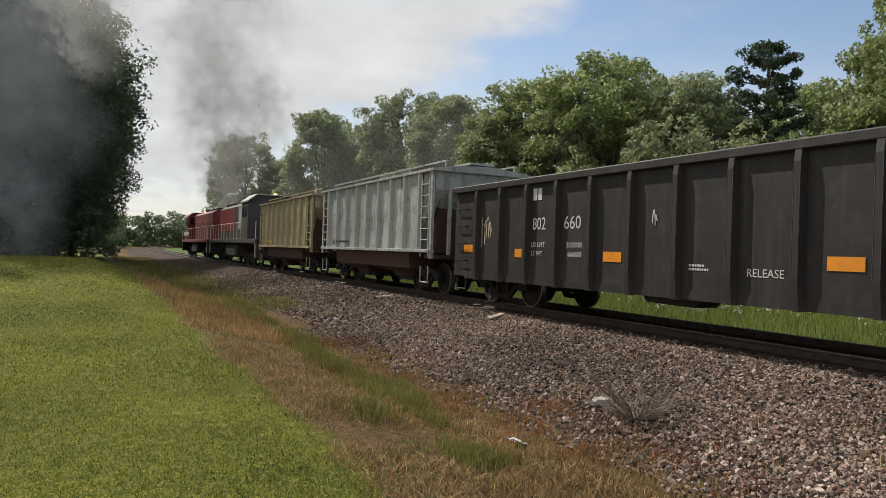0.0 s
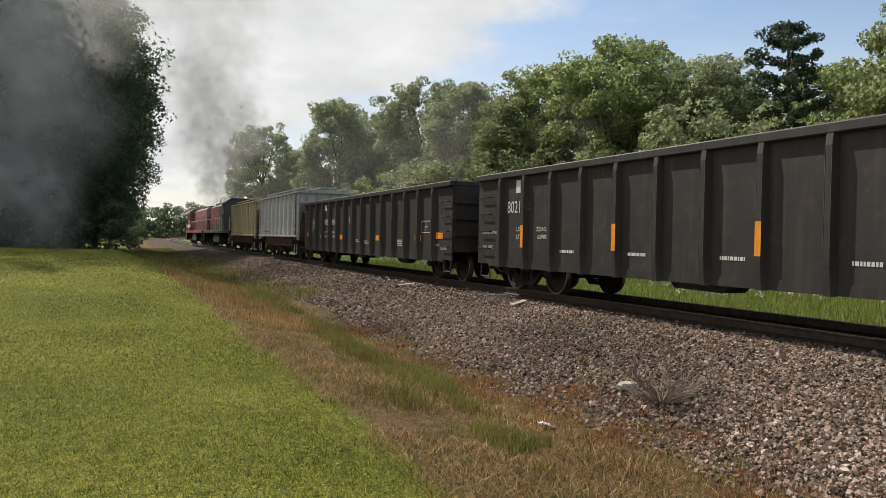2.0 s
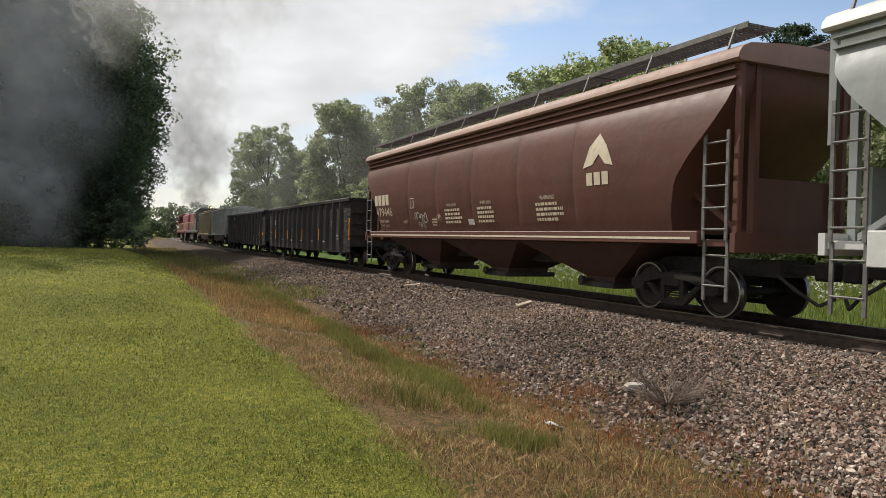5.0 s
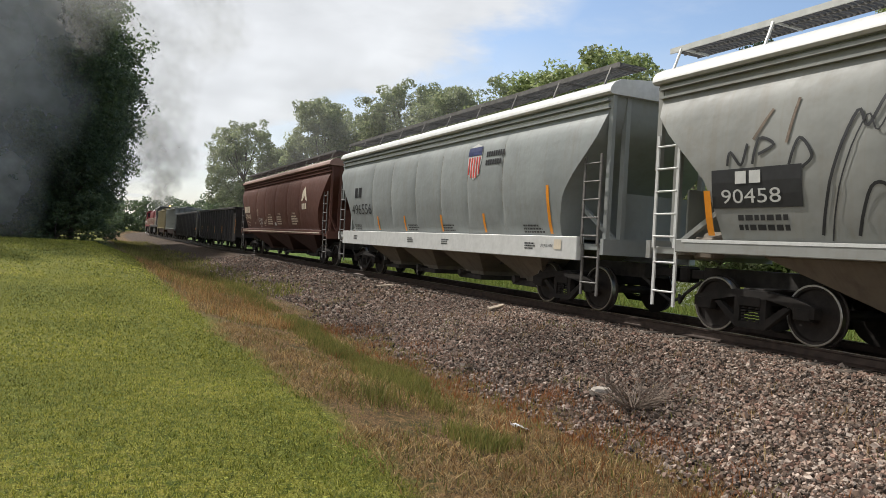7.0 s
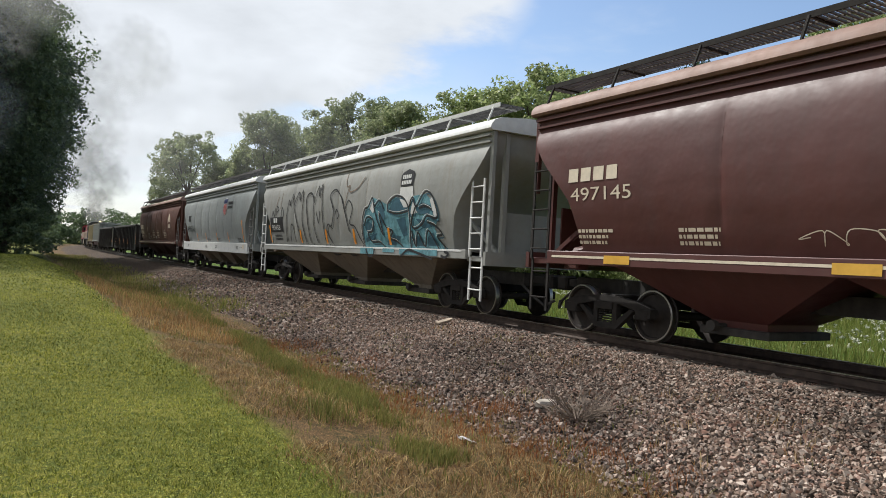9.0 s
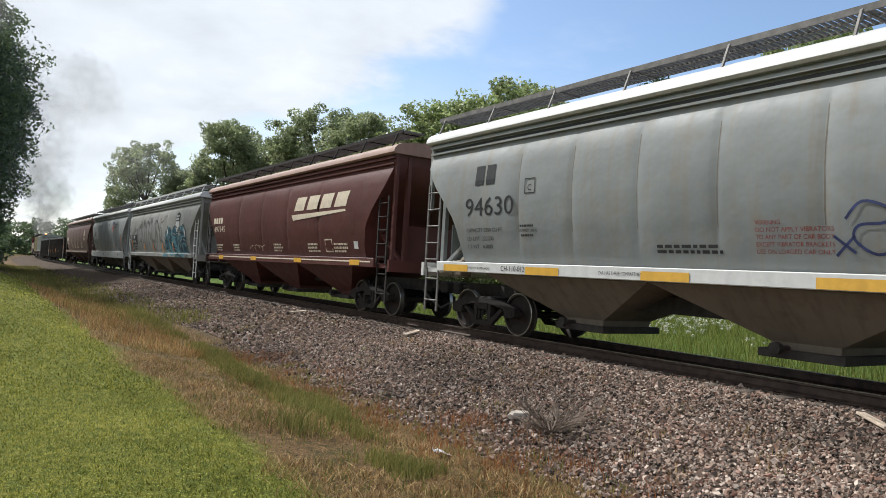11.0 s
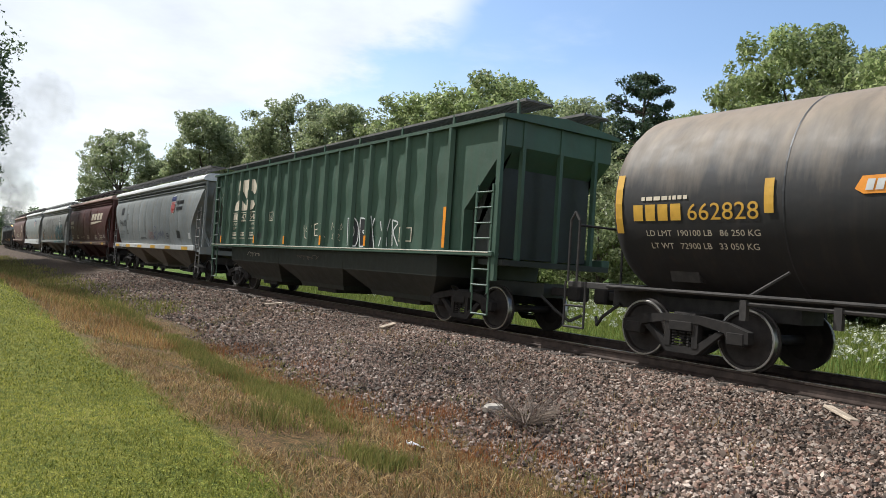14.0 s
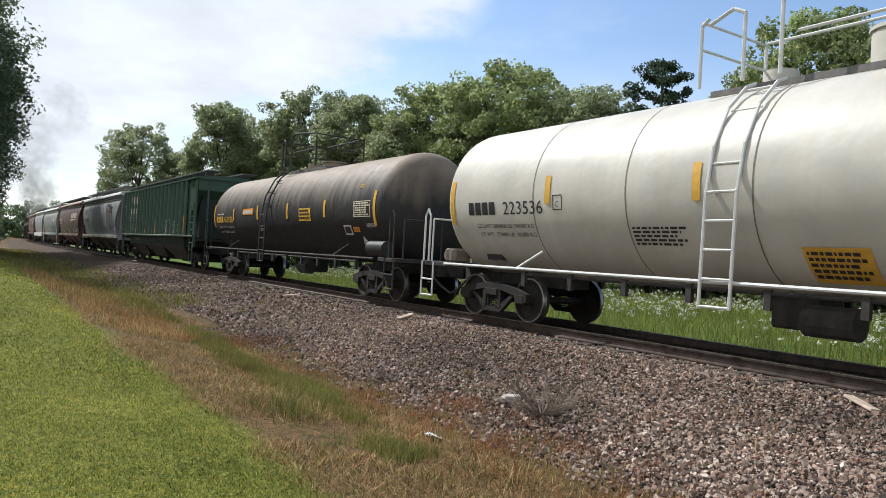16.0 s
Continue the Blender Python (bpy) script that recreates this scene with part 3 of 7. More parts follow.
def text_mesh(s, size, width=None):
    """Flat lettering as (y, z) triangles: the text runs towards -y."""
    cu = bpy.data.curves.new("lettering", "FONT")
    cu.body, cu.size, cu.resolution_u = s, size / 0.72, 3
    ob = new("lettering", cu)
    bpy.context.view_layer.update()
    me = bpy.data.meshes.new_from_object(ob.evaluated_get(bpy.context.evaluated_depsgraph_get()))
    bpy.data.objects.remove(ob)
    bm = B()
    bm.from_mesh(me)
    bpy.data.meshes.remove(me)
    bmesh.ops.triangulate(bm, faces=bm.faces[:])
    w = max((v.co.x for v in bm.verts), default=1)
    k = (width / w) if width else 1.0
    for v in bm.verts:
        v.co = Vector((0, -v.co.x * k, v.co.y))
    return bm


def lay(bm, y, z, skin, lift=0.007):
    """Moves flat lettering to y, z on the vehicle's -x side, whose half-width at a height is skin(z)."""
    for v in bm.verts:
        v.co.y += y
        v.co.z += z
        v.co.x = -skin(v.co.z) - lift
    return bm


def words(car, s, y, z, size, mat, skin, width=None, lift=0.007, parent=None):
    return part("lettering", lay(text_mesh(s, size, width), y, z, skin, lift), mat, parent or car)


def patch(car, name, y0, y1, z0, z1, mat, skin, lift=0.006, nz=5, ny=1, label=""):
    """A thin painted or stuck-on plate that follows the side."""
    bm = B()
    g = [[bm.verts.new((-skin(z0 + (z1 - z0) * j / nz) - lift, y0 + (y1 - y0) * i / ny, z0 + (z1 - z0) * j / nz)) for j in range(nz + 1)] for i in range(ny + 1)]
    for i in range(ny):
        for j in range(nz):
            bm.faces.new((g[i][j], g[i + 1][j], g[i + 1][j + 1], g[i][j + 1]))
    return part(name, bm, mat, car, label)


def bars(car, y, z, w, h, rows, mat, skin, fill=0.9, seed=0, lift=0.007):
    """Small lettering too fine to read: rows of short bars."""
    rnd = random.Random(seed)
    bm = B()
    rh = h / rows
    for r in range(rows):
        yy = y
        end = y - w * rnd.uniform(0.75, 1.0)
        while yy > end:
            l = min(rnd.uniform(0.08, 0.3) * max(w, 0.4) * 0.5, yy - end + 0.02)
            z0 = z + h - (r + 0.8) * rh
            vs = [bm.verts.new((-skin(zz) - lift, q, zz)) for q, zz in ((yy, z0), (yy - l, z0), (yy - l, z0 + rh * 0.58), (yy, z0 + rh * 0.58))]
            bm.faces.new(vs)
            yy -= l + 0.06 * max(w, 0.4) * 0.5
    return part("stencil_bars", bm, mat, car)


def brand_bars(car, y, z, w, h, n, mat, skin, slant=0.0, lift=0.008):
    """A company's mark as a row of plain upright blocks."""
    bm = B()
    step = w / n
    for i in range(n):
        a, b = y - i * step, y - i * step - step * 0.78
        k = 4
        for j in range(k):
            za, zb = z + h * j / k, z + h * (j + 1) / k
            sa, sb = slant * (za - z), slant * (zb - z)
            bm.faces.new([bm.verts.new((-skin(zz) - lift, q, zz)) for q, zz in ((a - sa, za), (b - sa, za), (b - sb, zb), (a - sb, zb))])
    return part("brand_mark", bm, mat, car)


def stroke(car, pts, width, mat, skin, lift=0.012, name="spray_line"):
    """A sprayed line through (y, z) points on the side, smoothed."""
    P = [Vector(p) for p in pts]
    path = []
    for i in range(len(P) - 1):
        a, b, c, d = P[max(0, i - 1)], P[i], P[i + 1], P[min(len(P) - 1, i + 2)]
        for k in range(5):
            t = k / 5
            path.append(0.5 * ((2 * b) + (c - a) * t + (2 * a - 5 * b + 4 * c - d) * t * t + (3 * b - a - 3 * c + d) * t ** 3))
    path.append(P[-1])
    bm = B()
    prev = None
    for i, p in enumerate(path):
        d = (path[min(i + 1, len(path) - 1)] - path[max(i - 1, 0)])
        d = d.normalized() if d.length else Vector((1, 0))
        nrm = Vector((-d.y, d.x)) * width / 2
        cur = [bm.verts.new((-skin(q.y) - lift, q.x, q.y)) for q in (p - nrm, p + nrm)]
        if prev:
            bm.faces.new((prev[0], cur[0], cur[1], prev[1]))
        prev = cur
    return part(name, bm, mat, car)


def blob(car, pts, mat, skin, lift=0.009, name="spray_fill"):
    bm = B()
    f = bm.faces.new([bm.verts.new((0, y, z)) for y, z in pts])
    bmesh.ops.triangulate(bm, faces=[f])
    bmesh.ops.subdivide_edges(bm, edges=bm.edges[:], cuts=2, use_grid_fill=True)
    for v in bm.verts:
        v.co.x = -skin(v.co.z) - lift
    return part(name, bm, mat, car)


def scrawl(car, y, z, w, h, mat, skin, seed, n=9, width=0.03):
    rnd = random.Random(seed)
    pts = []
    a = rnd.uniform(0, 3)
    for i in range(n + 4):
        a += rnd.uniform(0.7, 3.4)
        pts.append((y - w * (0.05 + 0.9 * i / (n + 3)) + 0.08 * w * math.cos(a), z + h * (0.5 + 0.5 * math.sin(a) * rnd.uniform(0.6, 1.0))))
    return stroke(car, pts, width * 0.7, mat, skin)


def bowed(levels):
    """Half-width by height, from (z, half-width) levels."""
    zs, ws = [l[0] for l in levels], [l[1] for l in levels]
    return lambda z: float(np.interp(z, zs, ws))


def gondola(label, number, seed, flavour):
    car = tagged(new("gondola_car"), label, "freight car", "cars of the train")
    L, W, z0, z1 = 16.7, 1.5, 0.62, 2.82
    hl = L / 2
    skin = lambda z: W + 0.02
    # open box: sides, ends, floor
    for s in (-1, 1):
        bm = B()
        box(bm, s * W - 0.02, s * W + 0.02, -hl + 0.03, hl - 0.03, z0, z1 - 0.08)
        part("side_wall", bm, M["black"], car)
        bm = B()
        box(bm, -W + 0.02, W - 0.02, *sorted((s * (hl - 0.06), s * (hl - 0.02))), 0.85, z1 - 0.08)
        e = part("end_wall", bm, M["black"], car)
        for k in range(3):
            zz = 1.3 + 0.45 * k
            bm = B()
            box(bm, -W + 0.05, W - 0.05, *sorted((s * (hl - 0.02), s * (hl + 0.06))), zz, zz + 0.12)
            part("end_rib", bm, M["black"], e)
        bm = B()
        x = s * (W + 0.02)
        box(bm, x - 0.1, x + 0.1, -hl, hl, z1 - 0.15, z1, 0.02)
        part("top_chord", bm, M["black"], car)
        bm = B()
        box(bm, s * W - 0.03, s * W + 0.06, -hl + 0.6, hl - 0.6, z0 - 0.05, z0 + 0.1)
        part("side_sill", bm, M["black"], car)
    bm = B()
    box(bm, -W, W, -hl + 0.05, hl - 0.05, 1.0, 1.06)
    part("floor", bm, M["black"], car)
    for s in (-1, 1):
        bm = B()
        box(bm, -W, W, *sorted((s * hl, s * (hl - 0.1))), z1 - 0.14, z1, 0.02)
        part("end_chord", bm, M["black"], car)
    # side posts
    bm = B()
    prof = [(-0.085, 0.0), (-0.05, 0.12), (0.05, 0.12), (0.085, 0.0)]
    loft(bm, [[(-W - 0.015 - d * f, y, z) for y, d in prof] for z, f in ((z0 - 0.06, 0.7), (z0 + 0.35, 1.0), (z1 - 0.3, 1.0), (z1 - 0.12, 0.8))])
    me = mesh_of("side_post", bm, M["black"])
    ys = [hl - 1.25 - i * (L - 2.5) / 13 for i in range(14)]
    for y in ys:
        for s in (1, -1):
            ob = new("side_post", me)
            ob.parent = car
            ob.matrix_basis = pose(0, y, 0, 0, 0, 0 if s == 1 else 180)
    # Pale strips on the post edges: scraped steel and its highlight, painted in.
    bm = B()
    for y0 in (-0.052, 0.046):
        box(bm, -W - 0.1385, -W - 0.134, y0, y0 + 0.006, z0 + 0.4, z1 - 0.34)
    edge = mesh_of("post_edge", bm, M["worn_highlight"])
    for k, y in enumerate(ys):
        ob = new("post_edge", edge)
        ob.parent = car
        ob.location = (0, y, 0)
    # underframe
    bm = B()
    box(bm, -0.35, 0.35, -hl + 0.3, hl - 0.3, 0.7, 1.0)
    for y in ys[1:-1:2]:
        box(bm, -W + 0.05, W - 0.05, y - 0.08, y + 0.08, 0.72, 1.0)
    part("underframe", bm, M["under"], car)
    bm = B()
    loft(bm, [[(-1.1 + x, y, 0.42 + z) for y, z in ((1.9, 0.25), (1.7, 0.02), (0.6, 0.0), (0.3, 0.25))] for x in (0, 0.5)])
    part("air_reservoir", bm, M["under"], car)
    bm = B()
    tube(bm, (-0.7, -3.4, 0.55), (-0.7, -2.6, 0.55), 0.2, 14)
    part("brake_cylinder", bm, M["under"], car)
    bm = B()
    rod(bm, [(-0.9, -2.2, 0.6), (-0.9, -3.8, 0.5), (-0.95, -4.6, 0.52), (-0.95, -5.6, 0.62)], 0.02)
    part("brake_rod", bm, M["under"], car)
    trucks(car, (hl - 1.65, -hl + 1.65))
    couplers(car, hl)
    for s in (1, -1):
        for k in range(4):
            y0, y1 = (hl - 0.2, hl - 0.72) if s == 1 else (-hl + 0.2, -hl + 0.72)
            grab(car, -W - 0.01, y0, y1, 1.0 + 0.42 * k, M["under"] if s == -1 else M["truck"])
        bm = B()
        y0, y1 = (hl - 0.15, hl - 0.6) if s == 1 else (-hl + 0.15, -hl + 0.6)
        rod(bm, [(-W + 0.02, y0, 0.75), (-W + 0.02, y0, 0.3), (-W + 0.02, y1, 0.3), (-W + 0.02, y1, 0.75)], 0.02)
        part("sill_step", bm, M["under"], car)
    gap = (L - 2.5) / 13
    mid = lambda i: ys[i] - 0.14        # just behind post i
    white = M["white"]
    if flavour == 1:
        brand_bars(car, mid(2) - 0.03, 2.33, 0.36, 0.25, 2, white, skin)
        words(car, number[:3], mid(2) - 0.03, 1.72, 0.26, white, skin, 0.48)
        words(car, number[3:], mid(3) - 0.05, 1.72, 0.26, white, skin, 0.55)
        words(car, "LD LMT", mid(2), 1.36, 0.1, white, skin, 0.5)
        words(car, "LT WT", mid(2), 1.18, 0.1, white, skin, 0.42)
        words(car, "219200", mid(3) - 0.15, 1.36, 0.1, white, skin, 0.5)
        words(car, "66600", mid(3) - 0.2, 1.18, 0.1, white, skin, 0.44)
        words(car, "RELEASE", mid(7) - 0.1, 0.98, 0.12, white, skin, 0.62)
        bars(car, mid(6) - 0.1, 1.02, 0.4, 0.12, 2, white, skin, seed=1)
        words(car, "2 INCH HF", -hl + 1.25, 1.0, 0.07, white, skin, 0.4)
        words(car, "COMP SHOES", -hl + 0.8, 0.9, 0.07, white, skin, 0.45)
        bars(car, mid(10) - 0.2, 0.95, 0.6, 0.22, 4, white, skin, seed=2)
        for y, z in ((hl - 0.55, 1.3), (mid(1) - 0.45, 1.22), (mid(4) - 0.2, 1.2), (mid(8) - 0.25, 1.2), (mid(11) - 0.6, 1.22), (-hl + 1.1, 1.3)):
            patch(car, "reflector", y, y - 0.5, z - 0.09, z + 0.09, M["orange"], skin, 0.01)
        y = mid(12)
        for y0, y1, z0_, z1_ in ((y, y - 0.75, 1.72, 1.74), (y, y - 0.75, 1.38, 1.4), (y, y - 0.02, 1.38, 1.74), (y - 0.73, y - 0.75, 1.38, 1.74), (y - 0.36, y - 0.38, 1.42, 1.7), (y - 0.3, y - 0.5, 1.55, 1.57)):
            patch(car, "stencil_frame", y0, y1, z0_, z1_, white, skin, 0.008, 1)
        scrawl(car, hl - 1.4, 1.3, 0.5, 0.8, M["cream"], skin, 5, 14, 0.02)
        scrawl(car, mid(5) - 0.35, 1.7, 0.12, 0.3, white, skin, 8, 3, 0.03)
    else:
        brand_bars(car, mid(0) - 0.5, 2.3, 0.5, 0.3, 2, white, skin)
        words(car, number, mid(0) - 0.1, 1.85, 0.28, white, skin, 0.95)
        words(car, "LD LMT", mid(1) + 0.55, 1.42, 0.1, white, skin, 0.48)
        words(car, "LT WT", mid(1) + 0.55, 1.25, 0.1, white, skin, 0.4)
        words(car, "220100", mid(1) - 0.3, 1.42, 0.1, white, skin, 0.45)
        words(car, "65900", mid(1) - 0.36, 1.25, 0.1, white, skin, 0.38)
        words(car, "2 INCH HF COMP SHOES", hl - 0.25, 1.36, 0.07, white, skin, 0.85)
        words(car, "PULL HERE", hl - 0.3, 1.0, 0.08, white, skin, 0.5)
        words(car, "EMPTY/LOAD", mid(12) - 0.15, 1.22, 0.08, white, skin, 0.55)
        words(car, "7/16\" ADJ. LIFT HERE", mid(12) - 0.15, 1.1, 0.08, white, skin, 0.75)
        words(car, "CU FT 2743", mid(11) - 0.4, 1.6, 0.09, white, skin, 0.55)
        words(car, "52-6", mid(11) - 0.7, 1.92, 0.08, white, skin, 0.24)
        bars(car, mid(11) - 0.4, 1.72, 0.6, 0.18, 2, white, skin, seed=4)
        for i in (1, 4, 7, 10):
            patch(car, "reflector", ys[i] + 0.05, ys[i] - 0.06, 1.05, 1.55, M["orange"], lambda z: W + 0.13, 0.01)
        patch(car, "reflector", -hl + 0.2, -hl + 0.1, 1.1, 2.0, M["orange"], skin, 0.012)
        y = mid(10) - 0.5
        for y0, y1, z0_, z1_ in ((y, y - 0.5, 1.83, 1.86), (y, y - 0.5, 1.43, 1.46), (y, y - 0.03, 1.43, 1.86), (y - 0.47, y - 0.5, 1.43, 1.86), (y - 0.22, y - 0.25, 1.43, 1.86), (y, y - 0.5, 1.6, 1.63)):
            patch(car, "stencil_frame", y0, y1, z0_, z1_, white, skin, 0.008, 1)
        scrawl(car, mid(9) - 0.2, 1.25, 0.55, 0.9, M["twig"], skin, 15, 12, 0.02)
        for i in range(2, 12, 2):
            bars(car, mid(i) - 0.15, 0.95, 0.5, 0.1, 1, white, skin, seed=20 + i)
    return car


def curved_hopper(label, mats, L=17.2, top=4.02, sill=1.3, bays=3, seed=0, ribs=6, sill_low=1.24):
    """A covered hopper with bulging sides, sloping ends, bays below and a walkway on the roof."""
    body, low, sillm, roofm, railm = mats
    car = tagged(new("covered_hopper_car"), label, "freight car", "cars of the train")
    hl = L / 2
    levels = [(sill, 1.34), (sill + 0.3, 1.44), (sill + 0.8, 1.54), (sill + 1.25, 1.58), (sill + 1.7, 1.575), (top - 0.66, 1.53), (top - 0.5, 1.47), (top - 0.36, 1.4), (top - 0.02, 1.42)]
    skin = bowed(levels)
    inset = bowed([(sill, 1.55), (sill + 0.35, 1.5), (sill + 0.9, 1.32), (sill + 1.3, 0.95), (sill + 1.7, 0.52), (sill + 2.05, 0.22), (top - 0.25, 0.12), (top, 0.12)])
    zs = [sill + (top - 0.5 - sill) * i / 14 for i in range(15)] + [top - 0.4, top - 0.32, top - 0.02]
    rnd = random.Random(seed)
    seams = [hl - 2.0 - (L - 4.0) * i / ribs + rnd.uniform(-0.1, 0.1) for i in range(1, ribs)]
    stops = sorted({round(v, 3) for y in seams for v in (y - 0.3, y - 0.12, y - 0.035, y, y + 0.035, y + 0.12, y + 0.3)} | {round(v, 3) for v in np.linspace(-hl + 1.9, hl - 1.9, 15)}, reverse=True)

    def sheet(y, z):
        """How far the sheet lies behind its fullest bulge: creased at the seams, and under the eaves."""
        near = min([abs(y - q) for q in seams] + [0.6])
        crease = 0.034 * math.exp(-(near / 0.11) ** 1.2)
        return crease * min(1.0, max(0.0, (z - sill - 0.15) / 0.4)) * min(1.0, max(0.0, (top - 0.42 - z) / 0.2))

    bm = B()
    rings = []
    for z in zs:
        w, l = skin(z), hl - inset(z)
        ys_ = [l] + stops + [-l]
        rings.append([(-w + sheet(y, z), y, z) for y in ys_] + [(w - sheet(y, z), y, z) for y in reversed(ys_)])
    loft(bm, rings)
    part("body", bm, body, car, smooth=True)
    # seams between the sheets
    for y in seams:
        patch(car, "weld_seam", y + 0.007, y - 0.007, sill + 0.62, top - 0.66, low, skin, -0.03, 8)
    # gutter and rain strip under the eaves
    for s in (-1, 1):
        bm = B()
        box(bm, *sorted((s * 1.4, s * 1.475)), -hl + 0.12, hl - 0.12, top - 0.34, top - 0.3)
        box(bm, *sorted((s * 1.41, s * 1.5)), -hl + 0.12, hl - 0.12, top - 0.2, top - 0.15)
        part("eave_moulding", bm, body, car)
    # roof with its eaves, and long hatch cover
    bm = B()
    rim = [(1.5, top - 0.09), (1.55, top - 0.05), (1.53, top + 0.04), (1.45, top + 0.13), (1.3, top + 0.2), (0.6, top + 0.27)]
    prof = [(-x, z) for x, z in rim] + [(0, top + 0.29)] + rim[::-1]
    loft(bm, [[(x, y, z) for x, z in prof] for y in (-hl, -hl + 0.05, hl - 0.05, hl)])
    part("roof", bm, roofm, car, smooth=True)
    bm = B()
    box(bm, -0.35, 0.35, -hl + 1.2, hl - 1.2, top + 0.24, top + 0.36, 0.03)
    part("hatch_cover", bm, body, car)
    # walkway
    for s in (-1, 1):
        bm = B()
        for yy in np.arange(-hl + 0.1, hl - 0.1, 0.09):
            box(bm, s * 0.95 - 0.3, s * 0.95 + 0.3, yy, yy + 0.036, top + 0.5, top + 0.53)
        for x in (0.65, 0.95, 1.25):
            box(bm, s * x - 0.012, s * x + 0.012, -hl + 0.1, hl - 0.1, top + 0.49, top + 0.522)
        part("walkway", bm, M["grate"], car, kind="stuff")
        bm = B()
        box(bm, s * 1.27 - 0.012, s * 1.27 + 0.012, -hl + 0.1, hl - 0.1, top + 0.46, top + 0.55)
        part("walkway_edge", bm, railm, car)
    for i in range(10):
        y = hl - 0.35 - i * (L - 0.7) / 9
        for s in (-1, 1):
            bm = B()
            rod(bm, [(s * 1.42, y, top + 0.13), (s * 1.27, y, top + 0.5), (s * 0.65, y, top + 0.49)], 0.024, 4)
            part("walkway_bracket", bm, railm, car)
    # side sill
    for s in (-1, 1):
        bm = B()
        box(bm, *sorted((s * 1.38, s * 1.56)), -hl + 0.75, hl - 0.75, sill_low, sill + 0.03, 0.012)
        part("side_sill", bm, sillm, car)
    # bays
    n = bays
    span = (L - 4.6) / n
    for i in range(n):
        c = hl - 2.3 - span * (i + 0.5)
        bm = B()
        h = span / 2
        loft(bm, [[(-w, c + l, z), (w, c + l, z), (w, c - l, z), (-w, c - l, z)] for z, w, l in ((sill - 0.15, 1.36, h), (sill - 0.2, 1.36, h - 0.03), (0.5, 0.62, 0.5), (0.38, 0.6, 0.48))])
        b = part("hopper_bay", bm, low, car)
        bm = B()
        box(bm, -0.75, 0.75, c - 0.62, c + 0.62, 0.28, 0.4, 0.01)
        tube(bm, (-0.85, c + 0.25, 0.42), (0.85, c + 0.25, 0.42), 0.04, 8)
        tube(bm, (-0.95, c + 0.25, 0.42), (-0.85, c + 0.25, 0.42), 0.09, 8)
        part("outlet_gate", bm, M["under"], b)
    bm = B()
    box(bm, -0.3, 0.3, -hl + 0.2, hl - 0.2, 0.72, 1.0)
    part("centre_sill", bm, M["under"], car)
    # ends: platform, posts, braces and ladders
    for s in (-1, 1):
        Y = lambda d: s * (hl - d)
        bm = B()
        box(bm, -1.45, 1.45, *sorted((Y(0.1), Y(0.85))), sill - 0.22, sill - 0.1, 0.01)
        box(bm, -1.5, 1.5, *sorted((Y(0.02), Y(0.12))), sill - 0.3, sill + 0.0)
        part("end_platform", bm, sillm if s == 1 else body, car)
        for x in (-1.0, 1.0):
            bm = B()
            box(bm, x - 0.05, x + 0.05, *sorted((Y(0.1), Y(0.22))), sill - 0.1, top - 0.02)
            part("end_post", bm, body, car)
            bm = B()
            loft(bm, [[(x - 0.04, Y(0.25), z - 0.05), (x + 0.04, Y(0.25), z - 0.05), (x + 0.04, Y(0.25), z + 0.05), (x - 0.04, Y(0.25), z + 0.05)] if k == 0 else
                      [(x - 0.04, Y(1.9), z - 0.05), (x + 0.04, Y(1.9), z - 0.05), (x + 0.04, Y(1.9), z + 0.05), (x - 0.04, Y(1.9), z + 0.05)] for k, z in ((0, sill - 0.05), (1, sill + 1.0))])
            part("end_brace", bm, body, car)
        bm = B()
        loft(bm, [[(x, Y(d), z) for x, d, z in ((-1.42, 0.05, top - 0.05), (-1.42, 0.16, top - 0.05), (-1.42, 0.16, 2.6 if s == 1 else sill - 0.1), (-1.42, 0.05, 2.6 if s == 1 else sill - 0.1))],
                  [(x, Y(d), z) for x, d, z in ((-1.34, 0.05, top - 0.05), (-1.34, 0.16, top - 0.05), (-1.34, 0.16, 2.6 if s == 1 else sill - 0.1), (-1.34, 0.05, 2.6 if s == 1 else sill - 0.1))]])
        part("corner_post", bm, body, car)
        bm = B()
        box(bm, -0.9, 0.9, *sorted((Y(0.3), Y(0.34))), sill, sill + 0.9)
        part("end_sheet", bm, body, car)
        y0, y1 = Y(0.2), Y(0.68)
        ladder(car, -1.5, y0, y1, sill - 0.12, sill + (1.75 if s == 1 else 1.6), 5, railm)
        ladder(car, -1.46, y0, y1, 0.34, sill - 0.12, 2, railm, name="stirrup_step")
    bm = B()
    tube(bm, (-0.75, hl - 1.3, 1.45), (-0.75, hl - 0.7, 1.45), 0.16, 12)
    box(bm, -1.2, -0.9, hl - 1.2, hl - 0.8, 1.15, 1.5, 0.03)
    rod(bm, [(-1.1, hl - 0.5, 1.3), (-0.4, hl - 0.6, 1.35), (-0.4, hl - 1.5, 1.3)], 0.025)
    part("brake_valve", bm, low, car)
    trucks(car, (hl - 1.85, -hl + 1.85))
    couplers(car, hl)
    car["half"] = hl
    return car, skin, hl


